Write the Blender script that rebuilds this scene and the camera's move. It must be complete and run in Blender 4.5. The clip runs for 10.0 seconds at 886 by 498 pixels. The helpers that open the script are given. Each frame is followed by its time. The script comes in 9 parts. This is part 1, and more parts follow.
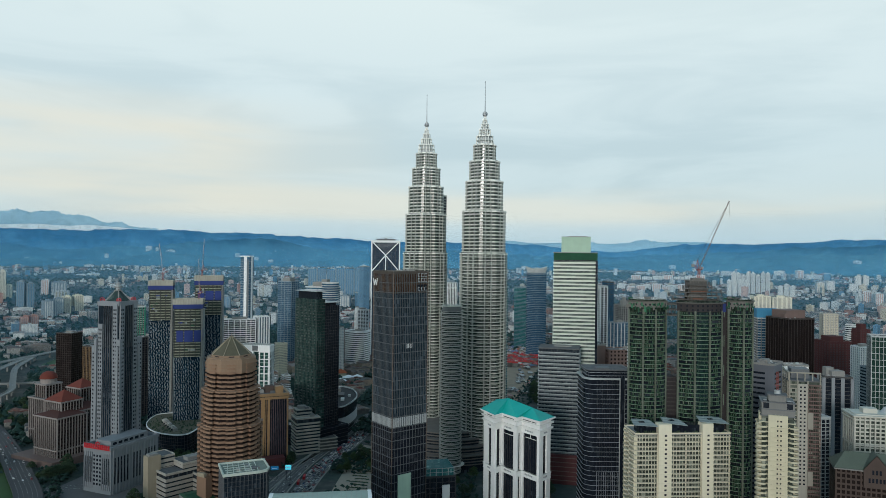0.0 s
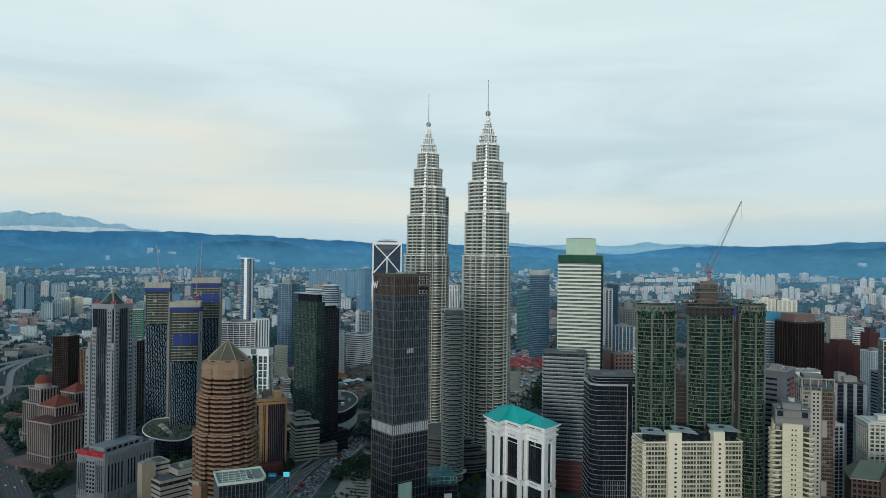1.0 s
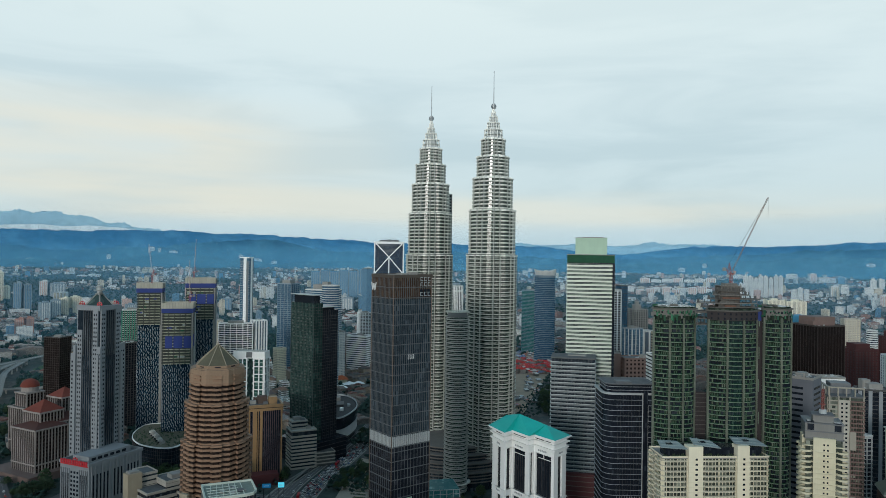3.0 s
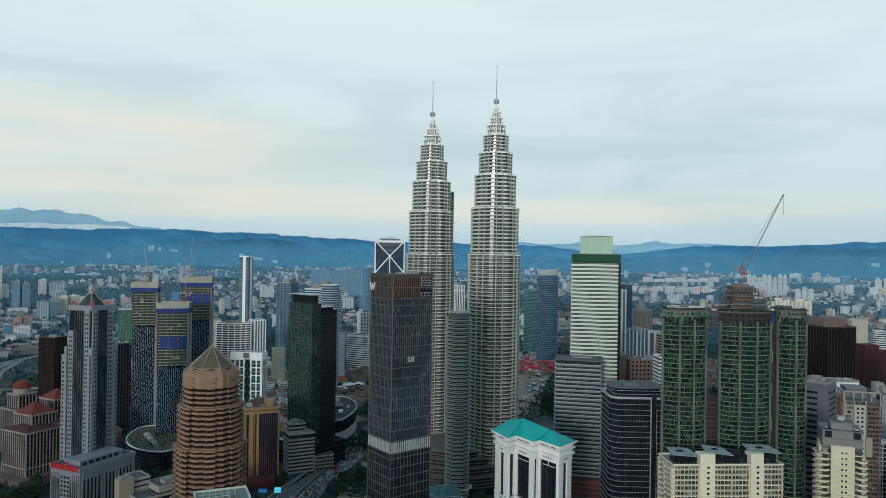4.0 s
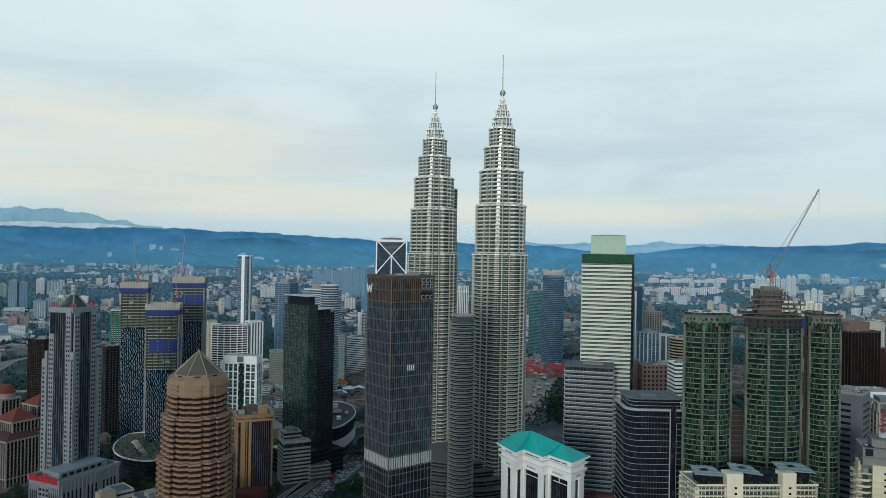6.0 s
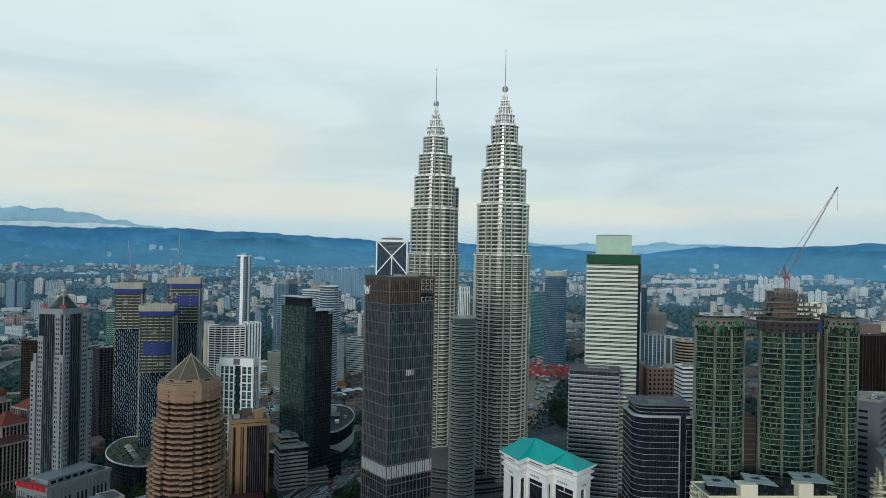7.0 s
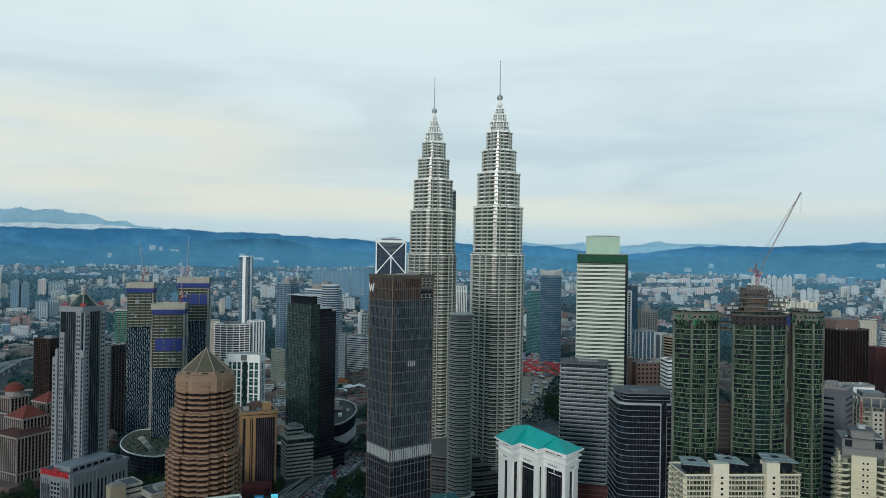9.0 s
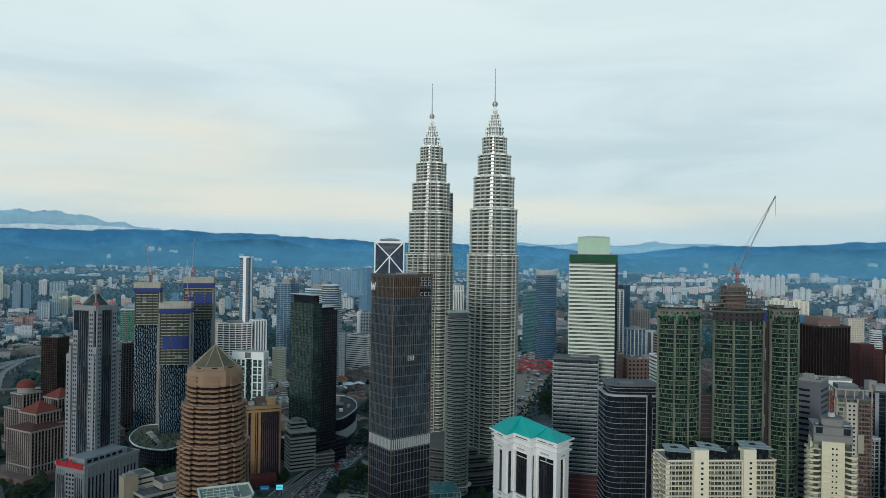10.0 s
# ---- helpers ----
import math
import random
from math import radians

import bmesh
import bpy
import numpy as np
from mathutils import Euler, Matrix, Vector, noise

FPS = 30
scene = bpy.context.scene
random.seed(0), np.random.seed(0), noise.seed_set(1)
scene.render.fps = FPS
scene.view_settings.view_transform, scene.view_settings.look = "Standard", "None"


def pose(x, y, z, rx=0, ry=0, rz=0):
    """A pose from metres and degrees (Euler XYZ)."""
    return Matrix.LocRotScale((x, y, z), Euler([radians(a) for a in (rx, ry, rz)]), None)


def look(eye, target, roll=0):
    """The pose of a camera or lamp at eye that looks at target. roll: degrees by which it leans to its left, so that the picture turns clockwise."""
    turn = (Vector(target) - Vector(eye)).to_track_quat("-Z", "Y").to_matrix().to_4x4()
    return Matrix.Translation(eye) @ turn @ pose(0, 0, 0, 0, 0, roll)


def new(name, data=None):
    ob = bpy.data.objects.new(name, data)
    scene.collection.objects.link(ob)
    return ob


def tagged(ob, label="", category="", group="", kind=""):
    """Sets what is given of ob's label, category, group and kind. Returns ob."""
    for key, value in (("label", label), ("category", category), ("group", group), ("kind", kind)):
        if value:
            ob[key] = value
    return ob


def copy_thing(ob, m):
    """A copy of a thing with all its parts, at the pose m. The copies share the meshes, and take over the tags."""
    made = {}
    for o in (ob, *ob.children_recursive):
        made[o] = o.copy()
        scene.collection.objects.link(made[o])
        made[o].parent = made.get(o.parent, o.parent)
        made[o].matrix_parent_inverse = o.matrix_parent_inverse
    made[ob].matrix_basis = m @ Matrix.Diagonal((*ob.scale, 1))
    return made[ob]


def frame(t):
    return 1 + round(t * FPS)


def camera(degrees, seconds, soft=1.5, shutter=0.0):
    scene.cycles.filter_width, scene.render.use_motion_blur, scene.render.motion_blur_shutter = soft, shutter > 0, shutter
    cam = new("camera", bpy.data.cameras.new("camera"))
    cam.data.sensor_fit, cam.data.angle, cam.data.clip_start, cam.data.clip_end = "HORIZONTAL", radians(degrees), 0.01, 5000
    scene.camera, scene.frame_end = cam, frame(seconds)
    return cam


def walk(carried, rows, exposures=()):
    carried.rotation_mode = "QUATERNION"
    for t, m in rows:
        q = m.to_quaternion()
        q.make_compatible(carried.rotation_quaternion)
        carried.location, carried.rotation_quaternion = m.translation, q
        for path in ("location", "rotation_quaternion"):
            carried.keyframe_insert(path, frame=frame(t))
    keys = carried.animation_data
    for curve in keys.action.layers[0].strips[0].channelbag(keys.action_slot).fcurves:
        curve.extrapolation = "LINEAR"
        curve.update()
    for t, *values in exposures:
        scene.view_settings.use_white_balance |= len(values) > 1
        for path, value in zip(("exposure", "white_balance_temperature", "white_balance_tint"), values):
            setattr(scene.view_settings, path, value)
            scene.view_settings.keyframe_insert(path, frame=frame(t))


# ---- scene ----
cam = camera(65.0, 10.0, soft=0.6)
# seconds, x, y, z, yaw, pitch, roll; the flight goes out and back along one line
ROWS = [
    (0.0, 0.17, 0.04, 248.71, -0.102, 0.227, -0.653),
    (0.5, 0.21, 8.43, 248.67, 0.007, 0.332, -0.677),
    (1.0, 0.25, 17.43, 248.63, 0.070, 0.400, -0.702),
    (1.5, 0.29, 26.34, 248.58, 0.144, 0.426, -0.729),
    (2.0, 0.34, 35.31, 248.54, 0.233, 0.419, -0.757),
    (2.5, 0.38, 44.51, 248.50, 0.284, 0.415, -0.786),
    (3.0, 0.42, 54.11, 248.46, 0.346, 0.373, -0.817),
    (3.5, 0.46, 63.76, 248.41, 0.408, 0.332, -0.848),
    (4.0, 0.50, 73.46, 248.37, 0.470, 0.291, -0.880),
    (4.5, 0.54, 83.05, 248.33, 0.532, 0.302, -0.913),
    (5.0, 0.58, 92.98, 248.29, 0.639, 0.302, -0.947),
    (5.5, 0.62, 102.42, 248.24, 0.686, 0.298, -0.980),
    (6.0, 0.66, 112.51, 248.20, 0.745, 0.269, -1.015),
    (6.5, 0.70, 121.94, 248.16, 0.785, 0.283, -1.049),
    (6.9, 0.73, 129.35, 248.13, 0.826, 0.291, -1.076),
    (7.0, 0.74, 131.20, 248.12, 0.836, 0.293, -1.083),
    (7.1, 0.73, 129.35, 248.13, 0.826, 0.291, -1.076),
    (7.5, 0.70, 121.94, 248.16, 0.785, 0.283, -1.049),
    (8.0, 0.66, 112.51, 248.20, 0.745, 0.269, -1.015),
    (8.5, 0.62, 102.42, 248.24, 0.686, 0.298, -0.980),
    (9.0, 0.58, 92.98, 248.29, 0.639, 0.302, -0.947),
    (9.4, 0.55, 85.04, 248.32, 0.553, 0.302, -0.920),
    (9.5, 0.54, 83.05, 248.33, 0.532, 0.302, -0.913),
    (9.6, 0.52, 79.15, 248.35, 0.507, 0.297, -0.900),
    (9.7, 0.50, 75.25, 248.36, 0.481, 0.293, -0.886),
    (9.8, 0.49, 71.35, 248.38, 0.456, 0.300, -0.873),
    (9.9, 0.47, 67.45, 248.40, 0.431, 0.316, -0.860),
    (10.0, 0.46, 63.55, 248.41, 0.406, 0.333, -0.847),
]
walk(cam, [(t, pose(x, y, z, 90 + pitch, roll, yaw)) for t, x, y, z, yaw, pitch, roll in ROWS])

# ---- world, sun ----
world = bpy.data.worlds.new("sky")
scene.world = world
world.use_nodes = True
wn, wl = world.node_tree.nodes, world.node_tree.links
wn.clear()


def wnode(kind, **values):
    n = wn.new(kind)
    for key, value in values.items():
        n.inputs[key].default_value = value
    return n


SUN_EL, SUN_AZ = 9.0, -162.0  # height; bearing from straight ahead, to the right
w_out = wn.new("ShaderNodeOutputWorld")
w_bg = wnode("ShaderNodeBackground", Strength=1.0)
w_sky = wn.new("ShaderNodeTexSky")
w_sky.sky_type, w_sky.sun_disc = "NISHITA", False
w_sky.sun_elevation, w_sky.sun_rotation = radians(SUN_EL), radians(SUN_AZ)
w_dim = wn.new("ShaderNodeVectorMath")
w_dim.operation = "SCALE"
w_dim.inputs["Scale"].default_value = 0.07
wl.new(w_sky.outputs[0], w_dim.inputs[0])
w_co = wn.new("ShaderNodeTexCoord")
w_sep = wn.new("ShaderNodeSeparateXYZ")
wl.new(w_co.outputs["Generated"], w_sep.inputs[0])


def wramp(stops, source):
    r = wn.new("ShaderNodeValToRGB")
    r.color_ramp.interpolation = "EASE"
    e = r.color_ramp.elements
    while len(e) < len(stops):
        e.new(0.5)
    for k, (p, c) in zip(e, stops):
        k.position, k.color = p, (*c, 1)
    wl.new(source, r.inputs[0])
    return r


def wmix(a, b, fac, mode="MIX"):
    m = wn.new("ShaderNodeMix")
    m.data_type, m.blend_type = "RGBA", mode
    for s, v in ((6, a), (7, b), (0, fac)):
        if isinstance(v, (int, float)):
            m.inputs[s].default_value = v
        elif isinstance(v, tuple):
            m.inputs[s].default_value = (*v, 1)
        else:
            wl.new(v, m.inputs[s])
    return m.outputs[2]


w_half = wn.new("ShaderNodeMath")  # 0 far left, 1 far right
w_half.operation = "MULTIPLY_ADD"
w_half.inputs[1].default_value, w_half.inputs[2].default_value = 0.5, 0.5
wl.new(w_sep.outputs[0], w_half.inputs[0])
# cloud deck: pale grey-blue above, milky towards the horizon
deck = wramp([(0.0, (0.50, 0.68, 0.77)), (0.03, (0.58, 0.745, 0.81)), (0.14, (0.66, 0.81, 0.86)), (0.22, (0.73, 0.87, 0.905)), (0.36, (0.80, 0.93, 0.94)), (0.55, (0.31, 0.53, 0.66)), (1.0, (0.14, 0.29, 0.44))], w_sep.outputs[2])
w_map = wn.new("ShaderNodeMapping")
w_map.inputs["Scale"].default_value = (1.3, 1.3, 7.0)
wl.new(w_co.outputs["Generated"], w_map.inputs[0])
w_n1 = wnode("ShaderNodeTexNoise", Scale=1.7, Detail=5.0, Roughness=0.52, Distortion=0.5)
wl.new(w_map.outputs[0], w_n1.inputs["Vector"])
w_m2 = wn.new("ShaderNodeMapping")
w_m2.inputs["Scale"].default_value, w_m2.inputs["Location"].default_value = (1.0, 1.0, 9.0), (3.1, 0.4, 0.2)
wl.new(w_co.outputs["Generated"], w_m2.inputs[0])
w_n2 = wnode("ShaderNodeTexNoise", Scale=1.2, Detail=4.0, Roughness=0.5)
wl.new(w_m2.outputs[0], w_n2.inputs["Vector"])
warm_low = wramp([(0.0, (0.0,) * 3), (0.028, (0.08,) * 3), (0.052, (0.6,) * 3), (0.075, (0.62,) * 3), (0.105, (0.1,) * 3), (0.14, (0, 0, 0))], w_sep.outputs[2])
warm_high = wramp([(0.04, (0, 0, 0)), (0.07, (0.2,) * 3), (0.11, (0.7,) * 3), (0.155, (1.0,) * 3), (0.185, (0.4,) * 3), (0.22, (0, 0, 0))], w_sep.outputs[2])
left = wramp([(0.16, (1, 1, 1)), (0.32, (0.95,) * 3), (0.42, (0.25,) * 3), (0.5, (0, 0, 0))], w_half.outputs[0])
warm_n = wramp([(0.36, (0.25,) * 3), (0.56, (1, 1, 1))], w_n2.outputs[0])
warm_f = wmix(warm_low.outputs[0], wmix(warm_high.outputs[0], left.outputs[0], 1.0, "MULTIPLY"), 1.0, "ADD")
warm_f = wmix(warm_f, warm_n.outputs[0], 1.0, "MULTIPLY")
grey_n = wramp([(0.42, (0, 0, 0)), (0.62, (0.62,) * 3)], w_n1.outputs[0])
low_only = wramp([(0.05, (1, 1, 1)), (0.20, (0.75,) * 3), (0.30, (0.3,) * 3), (0.45, (0.25,) * 3)], w_sep.outputs[2])
sky_c = wmix(deck.outputs[0], (0.485, 0.64, 0.705), wmix(grey_n.outputs[0], low_only.outputs[0], 1.0, "MULTIPLY"))
sky_c = wmix(sky_c, (0.865, 0.85, 0.735), warm_f)
sky_c = wmix(sky_c, w_dim.outputs[0], 0.10)
wl.new(sky_c, w_bg.inputs[0])
wl.new(w_bg.outputs[0], w_out.inputs[0])

sun = new("sun", bpy.data.lights.new("sun", "SUN"))
sun.data.energy, sun.data.angle, sun.data.color = 1.40, radians(10), (0.985, 0.965, 0.92)
sx, sy = math.sin(radians(SUN_AZ)), math.cos(radians(SUN_AZ))
ce, se = math.cos(radians(SUN_EL)), math.sin(radians(SUN_EL))
sun.matrix_world = look((0, 0, 900), (-sx * ce * 100, -sy * ce * 100, 900 - se * 100))

# ---- materials ----
def rgb(c):
    return (*c, 1.0)


class Shade:
    """A node material with a Principled shader and short ways to its nodes."""

    def __init__(self, name, rough=0.6, metal=0.0, spec=0.5):
        self.m = bpy.data.materials.new(name)
        self.m.use_nodes = True
        self.t = self.m.node_tree
        self.n, self.l = self.t.nodes, self.t.links
        self.p = self.n["Principled BSDF"]
        self.p.inputs["Roughness"].default_value = rough
        self.p.inputs["Metallic"].default_value = metal
        self.p.inputs["Specular IOR Level"].default_value = spec

    def node(self, kind, **values):
        k = self.n.new(kind)
        for key, v in values.items():
            k.inputs[key].default_value = v
        return k

    def put(self, v, socket):
        if isinstance(v, (int, float)):
            socket.default_value = v
        elif isinstance(v, tuple):
            socket.default_value = rgb(v) if len(v) == 3 and socket.type == "RGBA" else v
        else:
            self.l.new(v, socket)

    def mix(self, a, b, f, mode="MIX"):
        k = self.n.new("ShaderNodeMix")
        k.data_type, k.blend_type = "RGBA", mode
        self.put(f, k.inputs[0]), self.put(a, k.inputs[6]), self.put(b, k.inputs[7])
        return k.outputs[2]

    def calc(self, op, a, b=0.0):
        k = self.n.new("ShaderNodeMath")
        k.operation = op
        self.put(a, k.inputs[0]), self.put(b, k.inputs[1])
        return k.outputs[0]

    def ramp(self, f, stops):
        r = self.n.new("ShaderNodeValToRGB")
        e = r.color_ramp.elements
        while len(e) < len(stops):
            e.new(0.5)
        for k, (p, c) in zip(e, stops):
            k.position, k.color = p, rgb(c) if isinstance(c, tuple) else (c, c, c, 1)
        self.put(f, r.inputs[0])
        return r.outputs[0]

    def noise(self, scale, detail=4.0, rough=0.55, stretch=(1, 1, 1), coords="Object"):
        c = self.n.new("ShaderNodeTexCoord")
        mp = self.n.new("ShaderNodeMapping")
        mp.inputs["Scale"].default_value = stretch
        self.l.new(c.outputs[coords], mp.inputs[0])
        k = self.node("ShaderNodeTexNoise", Scale=scale, Detail=detail, Roughness=rough)
        self.l.new(mp.outputs[0], k.inputs["Vector"])
        return k.outputs[0]

    def chance(self):
        return self.n.new("ShaderNodeObjectInfo").outputs["Random"]

    def island(self):
        return self.n.new("ShaderNodeNewGeometry").outputs["Random Per Island"]

    def bump(self, f, strength, distance=0.05):
        k = self.node("ShaderNodeBump", Strength=strength, Distance=distance)
        self.put(f, k.inputs["Height"])
        self.l.new(k.outputs[0], self.p.inputs["Normal"])

    def cell(self, w, h, shift=0.0):
        """A random number for each w x h metre field of a wall, and the place in the field."""
        u = self.n.new("ShaderNodeUVMap")
        s = self.n.new("ShaderNodeSeparateXYZ")
        self.l.new(u.outputs[0], s.inputs[0])
        a, b = self.calc("DIVIDE", s.outputs[0], w), self.calc("DIVIDE", s.outputs[1], h)
        c = self.n.new("ShaderNodeCombineXYZ")
        self.put(self.calc("FLOOR", a), c.inputs[0]), self.put(self.calc("FLOOR", b), c.inputs[1])
        c.inputs[2].default_value = shift
        k = self.n.new("ShaderNodeTexWhiteNoise")
        self.l.new(c.outputs[0], k.inputs["Vector"])
        return k.outputs["Value"], self.calc("FRACT", a), self.calc("FRACT", b)

    def color(self, v):
        self.put(v, self.p.inputs["Base Color"])
        return self.m


MATS = {}


def paint(name, c, rough=0.65, metal=0.0, dirt=0.25, scale=0.12, spec=0.4):
    """Cladding, render or concrete: broad stains, rain streaks and fine grain."""
    s = Shade(name, rough, metal, spec)
    dark = tuple(v * (1 - dirt) for v in c)
    light = tuple(min(1, v * 1.06) for v in c)
    broad = s.ramp(s.noise(scale, 5), [(0.32, 0.0), (0.72, 1.0)])
    streak = s.ramp(s.noise(0.9, 3, 0.6, (1, 1, 0.05)), [(0.35, 0.0), (0.75, 1.0)])
    col = s.mix(light, dark, s.calc("MULTIPLY", broad, 0.7))
    col = s.mix(col, dark, s.calc("MULTIPLY", streak, 0.5))
    col = s.mix(col, tuple(v * 0.86 for v in c), s.calc("MULTIPLY", s.chance(), 0.5))
    s.bump(s.noise(2.5, 3), 0.15)
    MATS[name] = s.color(col)
    return MATS[name]


def glazing(name, c, light, cell=(1.5, 3.6), rough=0.12, lift=0.35, spec=0.22):
    """Window glass: each pane a little different, some with blinds drawn behind."""
    s = Shade(name, rough, 0.0, spec)
    r, fx, fy = s.cell(*cell)
    col = s.mix(c, light, s.ramp(r, [(0.3, 0.0), (0.75, lift * 0.5), (0.93, lift), (0.97, 1.0)]))
    broad = s.ramp(s.noise(0.03, 3), [(0.35, 0.0), (0.7, 1.0)])
    col = s.mix(col, tuple(v * 0.6 for v in c), s.calc("MULTIPLY", broad, 0.6))
    s.put(s.calc("MULTIPLY_ADD", r, 0.1), s.p.inputs["Roughness"])
    k = s.n.new("ShaderNodeMath")
    k.operation = "MULTIPLY_ADD"
    s.l.new(r, k.inputs[0])
    k.inputs[1].default_value, k.inputs[2].default_value = 0.12, rough
    s.l.new(k.outputs[0], s.p.inputs["Roughness"])
    MATS[name] = s.color(col)
    return MATS[name]


def far_wall(name, wall, glass, cell=(3.2, 3.2), fill=(0.62, 0.55), tone=0.2):
    """A facade that stays far off: wall colour with a grid of windows."""
    s = Shade(name, 0.6)
    r, fx, fy = s.cell(*cell)
    inx = s.calc("LESS_THAN", s.calc("ABSOLUTE", s.calc("SUBTRACT", fx, 0.5)), fill[0] / 2)
    iny = s.calc("LESS_THAN", s.calc("ABSOLUTE", s.calc("SUBTRACT", fy, 0.5)), fill[1] / 2)
    win = s.calc("MULTIPLY", inx, iny)
    g = s.mix(glass, tuple(min(1, v * 2.2) for v in glass), s.calc("MULTIPLY", r, 0.8))
    w = s.mix(wall, tuple(v * (1 - tone) for v in wall), s.ramp(s.noise(0.05, 4), [(0.35, 0.0), (0.7, 1.0)]))
    MATS[name] = s.color(s.mix(w, g, win))
    return MATS[name]


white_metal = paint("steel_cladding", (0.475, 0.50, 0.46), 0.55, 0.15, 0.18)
steel_glass = glazing("tower_glass", (0.030, 0.046, 0.039), (0.085, 0.11, 0.092), (1.4, 4.0), 0.15, 0.35, 0.6)
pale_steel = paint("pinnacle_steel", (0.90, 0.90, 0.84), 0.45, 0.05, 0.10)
black_glass = glazing("black_glass", (0.012, 0.016, 0.024), (0.045, 0.056, 0.072), (1.5, 3.5), 0.10)
grey_glass = glazing("grey_glass", (0.018, 0.025, 0.034), (0.09, 0.11, 0.13), (1.5, 3.5), 0.12)
blue_glass = glazing("blue_glass", (0.040, 0.105, 0.175), (0.14, 0.26, 0.34), (2.0, 3.6), 0.12)
teal_glass = glazing("teal_glass", (0.030, 0.135, 0.140), (0.14, 0.32, 0.32), (2.0, 3.6), 0.12)
green_glass = glazing("green_glass", (0.016, 0.045, 0.036), (0.07, 0.12, 0.10), (1.8, 3.3), 0.12, 0.5)
brown_glass = glazing("bronze_glass", (0.022, 0.016, 0.015), (0.06, 0.042, 0.034), (1.5, 3.6), 0.12)
bronze = paint("bronze_frame", (0.095, 0.078, 0.066), 0.45, 0.4)
dark_frame = paint("dark_frame", (0.060, 0.060, 0.062), 0.5, 0.2)
grey_frame = paint("grey_frame", (0.135, 0.145, 0.155), 0.55)
concrete = paint("concrete", (0.29, 0.285, 0.27), 0.85, 0, 0.35)
dark_concrete = paint("dark_concrete", (0.092, 0.088, 0.084), 0.85, 0, 0.35)
white_paint = paint("white_paint", (0.85, 0.86, 0.85), 0.55, 0, 0.10)
cream_paint = paint("cream_render", (0.76, 0.70, 0.54), 0.7, 0, 0.12)
ivory_paint = paint("ivory_render", (0.64, 0.59, 0.43), 0.7, 0, 0.2)
grey_stone = paint("grey_stone", (0.245, 0.265, 0.285), 0.6, 0, 0.2)
pale_grey = paint("pale_grey_cladding", (0.42, 0.45, 0.46), 0.5, 0.1, 0.2)
pink_stone = paint("pinkish_stone", (0.178, 0.120, 0.106), 0.75, 0, 0.3)
brown_stone = paint("brown_stone", (0.292, 0.178, 0.116), 0.7, 0, 0.25)
sand_stone = paint("sandstone", (0.40, 0.34, 0.25), 0.75, 0, 0.3)
gold_panel = paint("ochre_panel", (0.38, 0.235, 0.115), 0.45, 0.2, 0.25)
roof_grey = paint("roof_felt", (0.14, 0.145, 0.15), 0.9, 0, 0.45, 0.2)
roof_pale = paint("pale_roof", (0.44, 0.44, 0.40), 0.85, 0, 0.4, 0.2)
roof_tile = paint("red_roof_tile", (0.175, 0.036, 0.022), 0.8, 0, 0.35)
turquoise = paint("turquoise_roof", (0.008, 0.42, 0.37), 0.5, 0, 0.18)
blue_net = paint("blue_net", (0.032, 0.055, 0.22), 0.85, 0, 0.3)
green_net = paint("green_net", (0.018, 0.090, 0.048), 0.85, 0, 0.4)
pale_net = paint("pale_green_net", (0.44, 0.60, 0.47), 0.8, 0, 0.2)
sky_net = paint("light_blue_net", (0.05, 0.24, 0.40), 0.8, 0, 0.3)
crane_red = paint("crane_red", (0.28, 0.055, 0.042), 0.5, 0, 0.3)
crane_white = paint("crane_white", (0.42, 0.32, 0.30), 0.5, 0, 0.3)
sign_red = paint("sign_red", (0.48, 0.02, 0.03), 0.5, 0, 0.15)
bronze_roof = paint("weathered_roof", (0.118, 0.105, 0.068), 0.7, 0.1, 0.35)
asphalt = paint("asphalt", (0.125, 0.120, 0.120), 0.85, 0, 0.3, 0.06)
mark_white = paint("road_paint", (0.55, 0.55, 0.52), 0.7, 0, 0.35)


